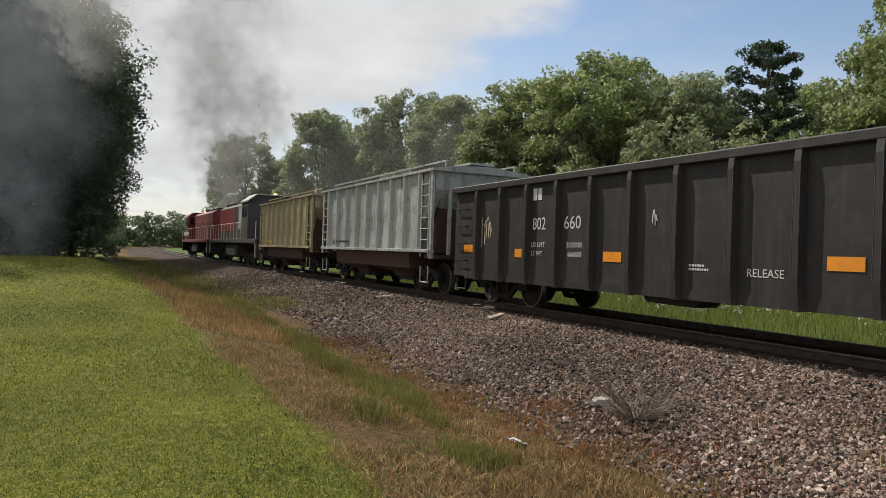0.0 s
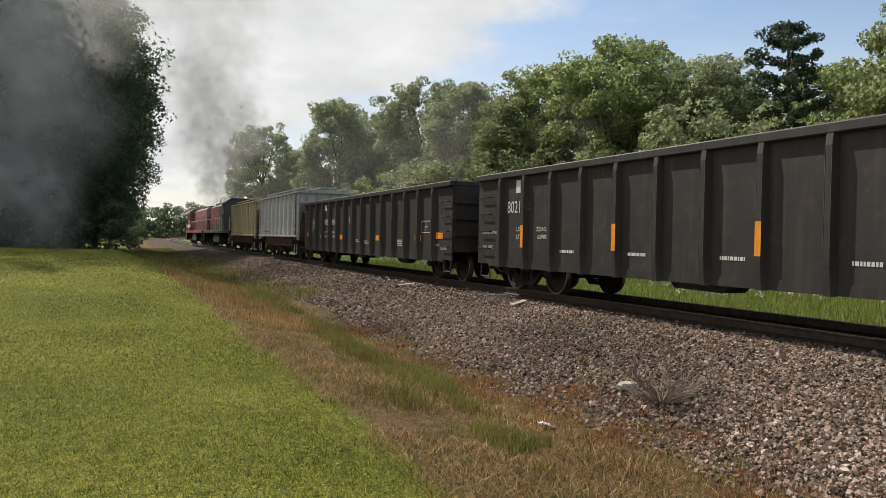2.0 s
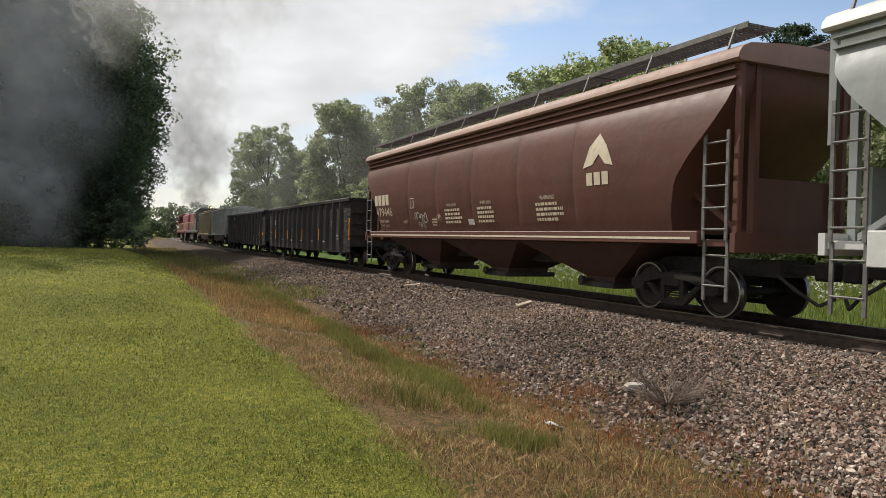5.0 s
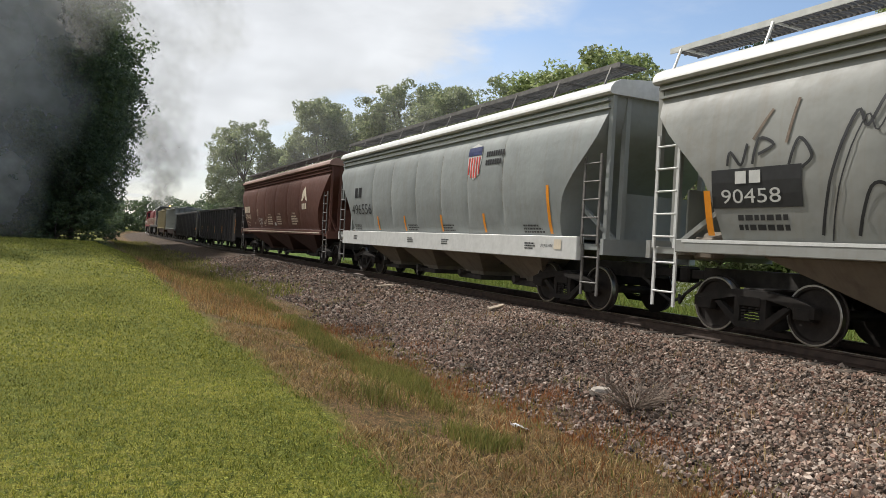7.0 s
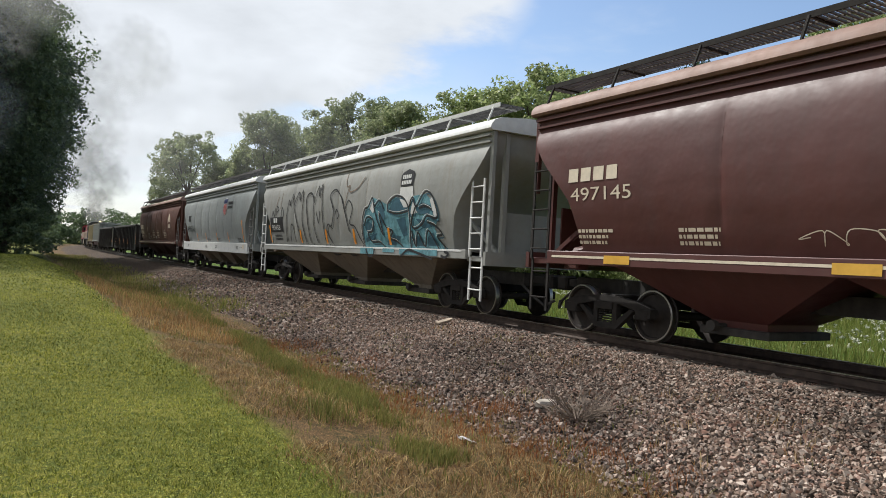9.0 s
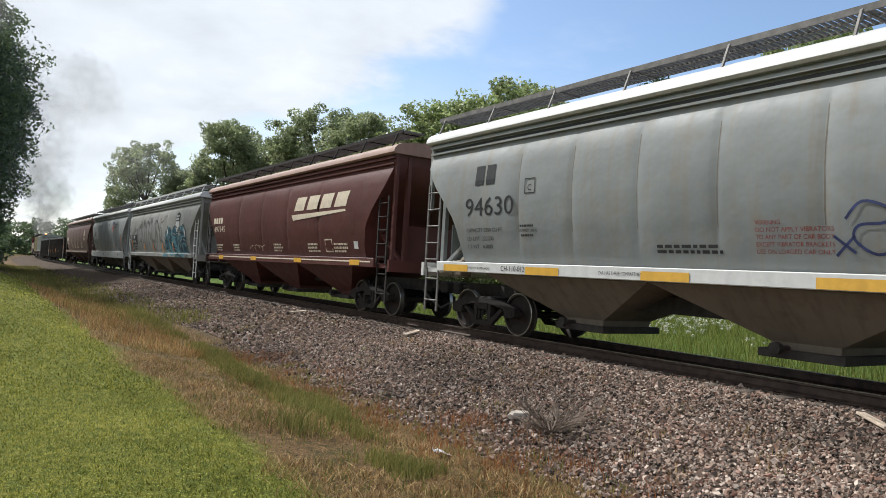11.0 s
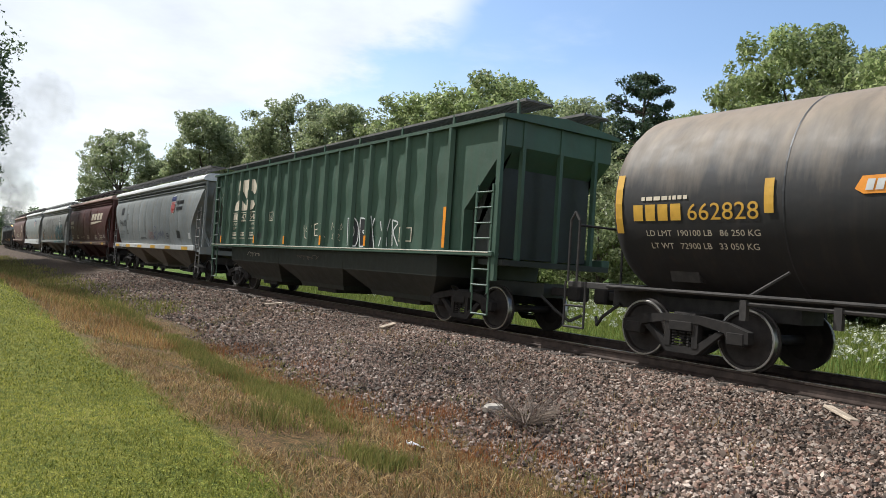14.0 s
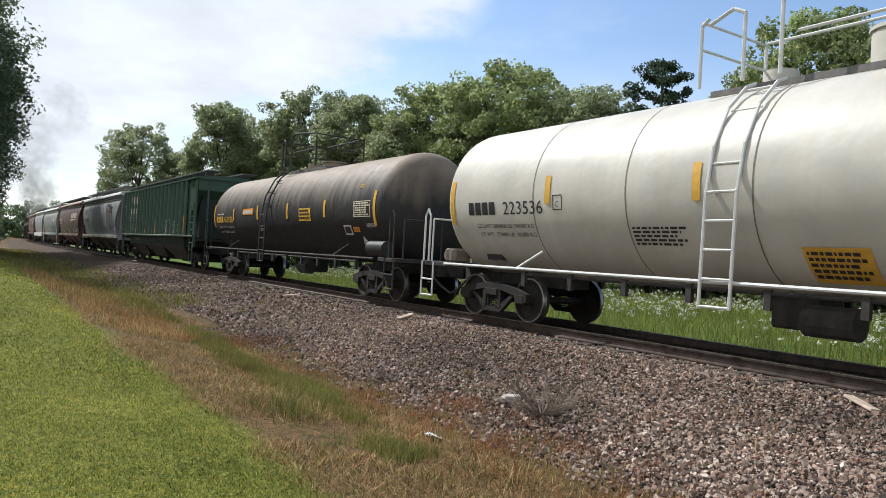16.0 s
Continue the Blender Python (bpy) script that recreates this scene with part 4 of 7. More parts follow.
def ribbed_hopper(label, mat, low, L=17.2, top=4.1, sill=1.55, ribs=18, bays=3, railm=None, walkway=True):
    """A covered hopper with flat sides behind upright ribs."""
    railm = railm or mat
    car = tagged(new("ribbed_hopper_car"), label, "freight car", "cars of the train")
    hl, W = L / 2, 1.5
    skin = lambda z: W
    cut = 1.05 if L > 12 else 0.75
    bm = B()
    prof = [(hl - 0.25, top), (hl - 0.25, top - 0.55), (hl - 0.4 - cut, top - 1.75), (hl - 0.4 - cut, sill), (-hl + 0.4 + cut, sill), (-hl + 0.4 + cut, top - 1.75), (-hl + 0.25, top - 0.55), (-hl + 0.25, top)]
    loft(bm, [[(x, y, z) for y, z in prof] for x in (-W + 0.05, W - 0.05)])
    part("body", bm, mat, car)
    bm = B()
    loft(bm, [[(-W - d, y, z) for y, d in ((-0.07, 0.0), (-0.04, 0.1), (0.04, 0.1), (0.07, 0.0))] for z in (sill, top - 0.06)])
    me = mesh_of("side_rib", bm, mat)
    gap = (L - 0.7 - 2 * cut) / (ribs - 1) * (0.965 if L > 12 else 1.0)
    ys = [hl - 0.35 - cut - gap * i for i in range(ribs)]
    for y in ys:
        ob = new("side_rib", me)
        ob.parent = car
        ob.location.y = y
    rnd = random.Random(int(L * 10))
    for ya, yb in zip(ys, ys[1:]):
        bm = B()
        p0, amp = rnd.uniform(0, 6.283), rnd.uniform(0.6, 1.0)
        zs = np.linspace(sill, top - 0.05, 15)
        fs = (0, 0.18, 0.4, 0.6, 0.82, 1)
        g = []
        for f in fs:
            col = []
            for z in zs:
                end = min(1.0, (z - sill) / 0.35, (top - 0.05 - z) / 0.35)
                d = 0.044 * math.sin(math.pi * f) * end * amp * (0.62 + 0.38 * math.sin(z * 6.2 + p0 + 1.1 * f))
                col.append(bm.verts.new((-W + max(0.0, d), ya + (yb - ya) * f, z)))
            g.append(col)
        for i in range(len(fs) - 1):
            for j in range(14):
                bm.faces.new((g[i][j], g[i + 1][j], g[i + 1][j + 1], g[i][j + 1]))
        part("side_sheet", bm, mat, car, smooth=True)
    for y in (hl - 0.32, -hl + 0.32):
        bm = B()
        box(bm, -W - 0.05, -W + 0.03, y - 0.06, y + 0.06, 1.0, top)
        part("corner_post", bm, mat, car)
    bm = B()
    rp = [(-W - 0.1, top - 0.05), (-W - 0.1, top + 0.02), (-0.8, top + 0.12), (0, top + 0.17), (0.8, top + 0.12), (W + 0.1, top + 0.02), (W + 0.1, top - 0.05)]
    loft(bm, [[(x, y, z) for x, z in rp] for y in (-hl + 0.15, hl - 0.15)])
    part("roof", bm, mat, car)
    if walkway:
        for s in (-1, 1):
            bm = B()
            for yy in np.arange(-hl + 0.1, hl - 0.1, 0.1):
                box(bm, s * 0.8 - 0.35, s * 0.8 + 0.35, yy, yy + 0.06, top + 0.33, top + 0.37)
            for x in (0.45, 0.8, 1.15):
                box(bm, s * x - 0.012, s * x + 0.012, -hl + 0.1, hl - 0.1, top + 0.32, top + 0.372)
            part("walkway", bm, M["grate"], car, kind="stuff")
        for i in range(9):
            y = hl - 0.3 - i * (L - 0.6) / 8
            for s in (-1, 1):
                bm = B()
                box(bm, *sorted((s * 1.17, s * 1.13)), y - 0.03, y + 0.03, top + 0.06, top + 0.36)
                part("walkway_bracket", bm, mat, car)
    bm = B()
    box(bm, -W - 0.11, -W + 0.08, -hl + 0.3, hl - 0.3, sill - 0.09, sill, 0.01)
    part("side_sill", bm, mat, car)
    bm = B()
    box(bm, W - 0.08, W + 0.15, -hl + 0.3, hl - 0.3, sill - 0.16, sill, 0.01)
    part("side_sill", bm, mat, car)
    span = (L - 2 * min(1.9, L * 0.14) - 0.8) / bays
    for i in range(bays):
        c = hl - min(1.9, L * 0.14) - 0.4 - span * (i + 0.5)
        bm = B()
        h = span / 2
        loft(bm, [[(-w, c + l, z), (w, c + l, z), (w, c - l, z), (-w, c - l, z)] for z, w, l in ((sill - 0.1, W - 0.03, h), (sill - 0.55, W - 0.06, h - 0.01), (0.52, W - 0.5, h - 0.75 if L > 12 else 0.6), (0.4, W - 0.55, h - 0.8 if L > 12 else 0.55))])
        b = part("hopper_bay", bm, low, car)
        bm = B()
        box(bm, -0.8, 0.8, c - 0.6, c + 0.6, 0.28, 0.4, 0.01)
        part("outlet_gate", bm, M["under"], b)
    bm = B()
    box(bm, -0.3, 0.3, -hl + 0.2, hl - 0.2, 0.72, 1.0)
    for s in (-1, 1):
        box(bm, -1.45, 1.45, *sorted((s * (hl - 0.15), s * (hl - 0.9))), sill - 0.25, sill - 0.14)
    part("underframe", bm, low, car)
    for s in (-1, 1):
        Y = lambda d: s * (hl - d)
        # Dark panel added for the shaded slope sheet behind the end posts.
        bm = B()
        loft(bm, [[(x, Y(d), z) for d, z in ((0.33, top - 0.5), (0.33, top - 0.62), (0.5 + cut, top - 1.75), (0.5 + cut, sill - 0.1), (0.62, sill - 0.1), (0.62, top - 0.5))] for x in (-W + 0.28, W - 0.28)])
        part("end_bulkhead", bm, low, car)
        for x in (-1.0, 0, 1.0):
            bm = B()
            box(bm, x - 0.04, x + 0.04, *sorted((Y(0.22), Y(0.32))), sill - 0.14, top)
            part("end_post", bm, mat, car)
        y0, y1 = Y(0.42), Y(0.92)
        ladder(car, -W - 0.05, y0, y1, 0.75 if L > 12 else sill - 0.2, top - (1.3 if s == -1 and L > 12 else 0.25), 7, railm)
        bm = B()
        rod(bm, [(-W - 0.03, y0, 0.78), (-W - 0.03, y0, 0.34), (-W - 0.03, y1, 0.34), (-W - 0.03, y1, 0.78)], 0.02)
        part("stirrup_step", bm, railm, car)
    tr = min(1.95, L * 0.16)
    trucks(car, (hl - tr, -hl + tr))
    couplers(car, hl)
    return car, skin, hl, ys


def tank_car(label, mat, railm, L=16.0, tank=14.6, R=1.5, zc=2.42, walk_x=0.35):
    car = tagged(new("tank_car"), label, "tank car", "cars of the train")
    hl, ht = L / 2, tank / 2
    skin = lambda z: math.sqrt(max(0.02, R * R - (z - zc) ** 2))
    bm = B()
    n = 48
    outline = [(ht + 0.2, 0.0), (ht + 0.18, 0.6), (ht + 0.1, 1.0), (ht - 0.02, 1.27), (ht - 0.13, 1.4), (ht - 0.28, R - 0.015), (ht - 0.36, R)]
    full = outline + [(0, R)] + [(-y, r) for y, r in reversed(outline)]
    rings = [[(r * math.cos(2 * math.pi * i / n), y, zc + r * math.sin(2 * math.pi * i / n)) for i in range(n)] for y, r in full if r > 0]
    loft(bm, rings)
    part("tank", bm, mat, car, smooth=True)
    for i in range(1, 6):
        y = ht - 0.8 - (tank - 1.6) * i / 6
        bm = B()
        loft(bm, [[((R + 0.004) * math.cos(a), y + d, zc + (R + 0.004) * math.sin(a)) for a in (2 * math.pi * k / n for k in range(n))] for d in (-0.012, 0.012)], cap=False)
        part("weld_seam", bm, M["hopperlow"] if mat == M["tank_white"] else M["ink"], car)
    for s in (-1, 1):
        bm = B()
        loft(bm, [[(x, s * (hl - 2.0 + d), z) for x, z in ((-1.2, 1.75), (-1.0, 1.2), (1.0, 1.2), (1.2, 1.75))] for d in (-0.25, 0.25)])
        box(bm, -0.3, 0.3, *sorted((s * hl, s * (hl - 3.4))), 0.7, 1.05)
        box(bm, -1.5, 1.5, *sorted((s * (hl - 0.05), s * (hl - 0.95))), 1.0, 1.1, 0.01)
        part("stub_sill", bm, M["under"], car)
        bm = B()
        Y = lambda d: s * (hl - d)
        rod(bm, [(-1.55, Y(0.1), 1.1), (-1.55, Y(0.1), 2.1), (-1.55, Y(0.2), 2.25), (-1.55, Y(0.3), 2.1), (-1.55, Y(0.3), 1.1)], 0.025)
        rod(bm, [(-1.55, Y(0.05), 1.1), (-1.55, Y(0.05), 0.35), (-1.55, Y(0.5), 0.35), (-1.55, Y(0.5), 1.1)], 0.022)
        rod(bm, [(-1.55, Y(0.05), 0.7), (-1.55, Y(0.5), 0.7)], 0.02)
        rod(bm, [(-0.2, Y(0.05), 1.1), (-0.2, Y(0.05), 2.05), (-1.3, Y(0.05), 2.05), (-1.3, Y(0.05), 1.1)], 0.022)
        part("end_rail", bm, railm, car)
    bm = B()
    rod(bm, [(-1.6, hl - 1.0, 1.06), (-1.6, -hl + 1.0, 1.06)], 0.028, 8)
    for y in (hl - 3.4, -hl + 3.4):
        rod(bm, [(-1.6, y, 1.06), (-1.28, y - 0.35, 1.4)], 0.022)
    part("side_rail", bm, railm, car)
    bm = B()
    for s in (-1, 1):
        rod(bm, [(s * 1.05, hl - 3, 0.95), (s * 1.05, -hl + 3, 0.95)], 0.03)
        for y in np.linspace(hl - 3, -hl + 3, 9):
            box(bm, s * 1.05 - 0.04, s * 1.05 + 0.04, y - 0.05, y + 0.05, 0.72, 1.0)
    tube(bm, (-0.6, -1.0, 0.62), (-0.6, -0.3, 0.62), 0.22, 12)
    box(bm, -0.35, 0.35, -0.3, 0.4, 0.45, 0.95, 0.04)
    part("pipe_work", bm, M["under"], car)
    # ladder up the side and over the shoulder
    y0, y1 = walk_x + 0.24, walk_x - 0.24
    bm = B()
    for y in (y0, y1):
        rod(bm, [(-1.66, y, 0.7), (-1.62, y, 2.3), (-1.5, y, 2.95), (-1.2, y, 3.55), (-0.8, y, 3.92), (-0.6, y, 4.0)], 0.026)
    l = part("ladder", bm, railm, car)
    for x, z in ((-1.66, 0.72), (-1.65, 1.1), (-1.64, 1.5), (-1.63, 1.9), (-1.62, 2.3), (-1.53, 2.7), (-1.38, 3.1), (-1.14, 3.5), (-0.84, 3.85)):
        bm = B()
        tube(bm, (x, y0, z), (x, y1, z), 0.02, 6)
        part("rung", bm, railm, l)
    # top platform
    bm = B()
    box(bm, -0.5, 0.5, -1.5, 1.5, zc + R - 0.08, zc + R + 0.02)
    part("top_platform", bm, M["grate"], car)
    bm = B()
    zt = zc + R
    for y in (1.45, -1.45):
        rod(bm, [(-0.85, y, zt), (-0.85, y, zt + 0.95), (-0.85, y - math.copysign(0.12, y), zt + 1.05)], 0.03)
        rod(bm, [(0.85, y, zt), (0.85, y, zt + 1.05)], 0.03)
        rod(bm, [(-0.85, y, zt + 0.6), (0.85, y, zt + 0.6)], 0.022)
        rod(bm, [(-0.85, y, zt + 1.02), (0.85, y, zt + 1.02)], 0.022)
    rod(bm, [(-0.85, y0 + 0.05, zt), (-0.85, y0 + 0.05, zt + 1.0), (-0.85, y0 + 0.25, zt + 1.1), (-0.85, 1.3, zt + 0.95)], 0.03)
    rod(bm, [(-0.85, y1 - 0.05, zt), (-0.85, y1 - 0.05, zt + 1.1), (-0.85, y1 - 0.3, zt + 1.2), (-0.85, -1.3, zt + 1.05)], 0.03)
    rod(bm, [(0.85, -1.45, zt + 1.05), (0.85, 1.45, zt + 1.05)], 0.026)
    rod(bm, [(-0.85, y1 - 0.3, zt + 0.55), (-0.85, -1.45, zt + 0.55)], 0.024)
    part("top_rail", bm, railm, car)
    bm = B()
    high = 0.5 if mat == M["tank_white"] else 0.16
    tube(bm, (0, -1.1, zt - 0.05), (0, -1.1, zt + high), 0.4, 20)
    tube(bm, (0, -1.1, zt + high), (0, -1.1, zt + high + 0.05), 0.43, 20)
    tube(bm, (0.1, 0.7, zt), (0.1, 0.7, zt + 0.3), 0.26, 16)
    part("valve_dome", bm, mat, car, smooth=True)
    trucks(car, (hl - 2.0, -hl + 2.0))
    couplers(car, hl)
    return car, skin, hl, ht


def locomotive(label, body, trim, L=18.0, cab_first=True, high=True):
    car = tagged(new("diesel_locomotive"), label, "locomotive", "locomotives at the head of the train")
    hl = L / 2
    bm = B()
    box(bm, -1.5, 1.5, -hl + 0.2, hl - 0.2, 1.35, 1.6, 0.02)
    part("walkway_deck", bm, trim, car)
    bm = B()
    z = 4.1
    prof = [(-0.9, 1.6), (-0.9, z - 0.25), (-0.55, z), (0.55, z), (0.9, z - 0.25), (0.9, 1.6)]
    loft(bm, [[(x, y, zz) for x, zz in prof] for y in (-hl + 1.3, hl - 4.6)])
    hood = part("long_hood", bm, body, car)
    for i in range(9):
        bm = B()
        y = -hl + 2.2 + i * 1.15
        box(bm, -0.93, -0.9, y - 0.48, y + 0.48, 1.8, 3.2, 0.01)
        part("hood_door", bm, body, hood)
    for i in range(3):
        bm = B()
        y = -hl + 2.0 + i * 1.3
        tube(bm, (0, y, z), (0, y, z + 0.16), 0.55, 16)
        part("radiator_fan", bm, M["loco_dark"], hood)
    bm = B()
    box(bm, -0.3, 0.3, 0.6, 1.3, z, z + 0.3, 0.03)
    part("exhaust_stack", bm, M["ink"], car)
    bm = B()
    prof = [(-1.48, 1.6), (-1.48, 3.85), (-1.0, 4.25), (1.0, 4.25), (1.48, 3.85), (1.48, 1.6)]
    loft(bm, [[(x, y, zz) for x, zz in prof] for y in (hl - 4.6, hl - 2.6)])
    cab = part("cab", bm, trim, car)
    for y in (hl - 3.2, hl - 4.05):
        bm = B()
        box(bm, -1.5, -1.47, y - 0.33, y + 0.33, 2.95, 3.6, 0.02)
        part("cab_window", bm, M["glass"], cab)
    for x in (-1.0, 1.0):
        bm = B()
        box(bm, x - 0.28, x + 0.28, hl - 4.63, hl - 4.59, 3.1, 3.75, 0.01)
        part("cab_window", bm, M["glass"], cab)
    bm = B()
    box(bm, -0.85, 0.85, hl - 2.6, hl - 1.0, 1.6, 3.0, 0.12)
    part("short_hood", bm, body, car)
    bm = B()
    box(bm, -1.35, 1.35, -2.0, 2.0, 0.42, 1.3, 0.12)
    part("fuel_tank", bm, M["under"], car)
    bm = B()
    for s in (-1, 1):
        for i in range(11):
            y = -hl + 0.6 + i * (L - 5.6) / 10
            rod(bm, [(s * 1.45, y, 1.6), (s * 1.45, y, 2.65)], 0.022, 5)
        rod(bm, [(s * 1.45, -hl + 0.6, 2.65), (s * 1.45, hl - 5.0, 2.65)], 0.022, 5)
        rod(bm, [(s * 1.45, -hl + 0.3, 0.5), (s * 1.45, -hl + 0.3, 2.6), (s * 1.3, -hl + 0.5, 2.7)], 0.03, 5)
        rod(bm, [(s * 1.45, hl - 0.3, 0.5), (s * 1.45, hl - 0.3, 2.6)], 0.03, 5)
    part("handrail", bm, M["cream"], car)
    for s in (-1, 1):
        bm = B()
        box(bm, -1.45, 1.45, *sorted((s * (hl - 0.05), s * (hl - 0.3))), 0.5, 1.6, 0.03)
        part("pilot", bm, M["under"], car)
    trucks(car, (hl - 3.6, -hl + 3.6), three=True)
    couplers(car, hl)
    bm = B()
    tube(bm, (0.3, hl - 3.4, 4.25), (0.3, hl - 3.4, 4.45), 0.1, 10)
    part("beacon", bm, M["lamp"], car)
    return car, hl

# ---- the train, from its head ----
train = []        # (vehicle, its middle's place along the line at the start)


def small_hopper(label, mat, low, middle, seed):
    car, skin, hl, ys = ribbed_hopper(label, mat, low, L=10.8, top=3.45, sill=1.25, ribs=9, bays=2, walkway=False)
    bm = B()
    for s in (-1, 1):
        for y in np.linspace(hl - 0.4, -hl + 0.4, 5):
            rod(bm, [(s * 1.1, y, 3.5), (s * 1.1, y, 3.72)], 0.025, 4)
        rod(bm, [(s * 1.1, hl - 0.3, 3.72), (s * 1.1, -hl + 0.3, 3.72)], 0.03, 4)
    box(bm, -0.4, 0.4, -hl + 0.3, hl - 0.3, 3.66, 3.72)
    part("roof_walk", bm, mat, car)
    bars(car, hl - 2.2, 1.4, 1.6, 0.12, 1, M["yellow"] if seed == 1 else M["ink"], skin, seed=seed, lift=0.1)
    patch(car, "placard", -hl + 1.3, -hl + 1.05, 1.6, 1.9, M["ink"], skin, 0.01, 1)
    bars(car, hl - 1.5, 1.35, 0.6, 0.2, 3, M["ink"], skin, seed=seed + 5)
    train.append((car, middle))
    return car


loco, _ = locomotive("red road diesel locomotive with white stripe", M["loco_red"], M["loco_red"])
train.append((loco, 69.6))
patch(loco, "stripe", 7.0, 3.0, 2.0, 2.35, M["white"], lambda z: 1.5, 0.02, 1)
loco, _ = locomotive("dark weathered diesel locomotive with brownish cab", M["loco_dark"], M["loco_dark"])
train.append((loco, 50.5))
for piece in loco.children:
    if not piece.name.startswith("truck"):
        piece.matrix_basis = Matrix.Diagonal((1, -1, 1, 1)) @ piece.matrix_basis
patch(loco, "cab_panel", -4.5, -6.3, 1.8, 2.8, M["loco_dark"], lambda z: 1.48, 0.01, 1)
patch(loco, "hood_panel", -0.4, -4.2, 2.3, 3.8, M["loco_grey"], lambda z: 0.93, 0.01, 1)
patch(loco, "hood_panel", 7.4, 1.2, 2.2, 3.8, M["loco_red"], lambda z: 0.93, 0.01, 1)
bm = B()
loft(bm, [[(x, y, z) for x, z in ((-1.54, 3.84), (-1.54, 3.92), (-1.0, 4.33), (1.0, 4.33), (1.54, 3.92), (1.54, 3.84), (1.0, 4.26), (-1.0, 4.26))] for y in (-6.6, -4.2)])
part("cab_roof", bm, M["loco_grey"], loco, "pale grey cab roof")
small_hopper("short rusty tan covered hopper with upright ribs", M["tan"], M["hopperlow_brown"], 35.0, 1)
small_hopper("short pale blue-grey covered hopper streaked with rust", M["pale"], M["hopperlow_brown"], 23.1, 2)
train.append((gondola("dull black ribbed steel gondola with orange reflectors", "802660", 1, 1), 8.22))
train.append((gondola("dull black ribbed steel gondola with white stencils", "802123", 2, 2), -10.0))


def grain_car(label, mats, middle, L, **kw):
    car, skin, hl = curved_hopper(label, mats, L=L, **kw)
    train.append((car, middle))
    return car, skin, hl


# brown grain hopper
car, skin, hl = grain_car("reddish brown covered grain hopper with bulging sides", (M["brown"], M["hopperlow_brown"], M["brown"], M["roof_sunlit_dusty"], M["grate"]), -29.2, 18.0, top=4.15, sill=1.42, seed=1)
brand_bars(car, 7.72, 2.36, 1.5, 0.36, 4, M["cream"], skin)
words(car, "479446", 7.65, 1.98, 0.3, M["cream"], skin, 1.6)
words(car, "LD LMT 223400", 7.45, 1.76, 0.1, M["cream"], skin, 0.95)
words(car, "LT WT   62600", 7.45, 1.6, 0.1, M["cream"], skin, 0.95)
for y0, y1, z0, z1 in ((0, -0.3, 2.48, 2.505), (0, -0.3, 2.18, 2.205), (0, -0.025, 2.18, 2.505), (-0.275, -0.3, 2.18, 2.505)):
    patch(car, "stencil_frame", 4.32 + y0, 4.32 + y1, z0, z1, M["cream"], skin, 0.008, 2)
words(car, "PLATE", 4.27, 2.37, 0.06, M["cream"], skin, 0.2)
words(car, "C", 4.2, 2.24, 0.09, M["cream"], skin)
scrawl(car, 4.15, 1.78, 1.05, 0.28, M["white"], skin, 21, 14, 0.03)
stroke(car, [(3.35, 1.82), (3.2, 2.02), (3.08, 1.85), (3.2, 1.72), (3.38, 1.8)], 0.03, M["white"], skin)
scrawl(car, 3.85, 1.52, 0.6, 0.24, M["white"], skin, 22, 10, 0.03)
scrawl(car, 5.1, 1.68, 0.35, 0.16, M["cream"], skin, 24, 6, 0.02)
scrawl(car, 2.35, 1.68, 0.3, 0.3, M["cream"], skin, 23, 7, 0.025)
for i, y in enumerate((1.75, -0.3, -3.2)):
    words(car, "WARNING", y - 0.2, 2.15, 0.09, M["cream"], skin, 0.6)
    bars(car, y, 1.66, 1.1, 0.45, 4, M["cream"], skin, seed=30 + i)
bars(car, 2.75, 1.6, 0.4, 0.25, 3, M["cream"], skin, seed=34)
patch(car, "sill_stripe", hl - 0.9, -hl + 0.9, 1.31, 1.35, M["cream"], lambda z: 1.56, 0.006, 1)
patch(car, "placard", 0.3, -0.05, 1.63, 1.78, M["white"], skin, 0.01, 1)
blob(car, [(-5.1, 2.7), (-5.3, 3.1), (-5.6, 3.35), (-5.85, 3.1), (-6.05, 2.7), (-5.8, 2.75), (-5.6, 2.95), (-5.4, 2.75)], M["cream"], skin, name="brand_mark")
brand_bars(car, -5.2, 2.35, 0.75, 0.25, 3, M["cream"], skin)

# clean grey hopper with a tall white sill
car, skin, hl = grain_car("light grey covered grain hopper with tall white sill", (M["grey"], M["hopperlow"], M["white"], M["white"], M["grate"]), -47.5, 15.8, top=4.2, sill=1.42, seed=2, bays=4, ribs=7, sill_low=0.99)
brand_bars(car, 5.95, 2.62, 0.75, 0.34, 2, M["ink"], skin)
words(car, "496556", 6.3, 2.04, 0.36, M["ink"], skin, 1.95)


def shield(car, y, z, k, skin):
    """A striped shield mark with a dark band across its head."""
    blob(car, [(y, z + 0.5 * k), (y + 0.02 * k, z + 0.85 * k), (y - 0.1 * k, z + 0.98 * k), (y - 0.4 * k, z + 1.05 * k), (y - 0.7 * k, z + 0.98 * k), (y - 0.82 * k, z + 0.85 * k), (y - 0.8 * k, z + 0.5 * k), (y - 0.72 * k, z + 0.15 * k), (y - 0.4 * k, z), (y - 0.08 * k, z + 0.15 * k)], M["white"], skin, 0.01, "brand_shield")
    patch(car, "shield_band", y, y - 0.8 * k, z + 0.7 * k, z + 0.95 * k, M["navy"], skin, 0.02, 2)
    for i in range(5):
        patch(car, "shield_stripe", y - (0.07 + 0.15 * i) * k, y - (0.14 + 0.15 * i) * k, z + (0.16 if i in (0, 4) else 0.06) * k, z + 0.66 * k, M["red"], skin, 0.02, 3)


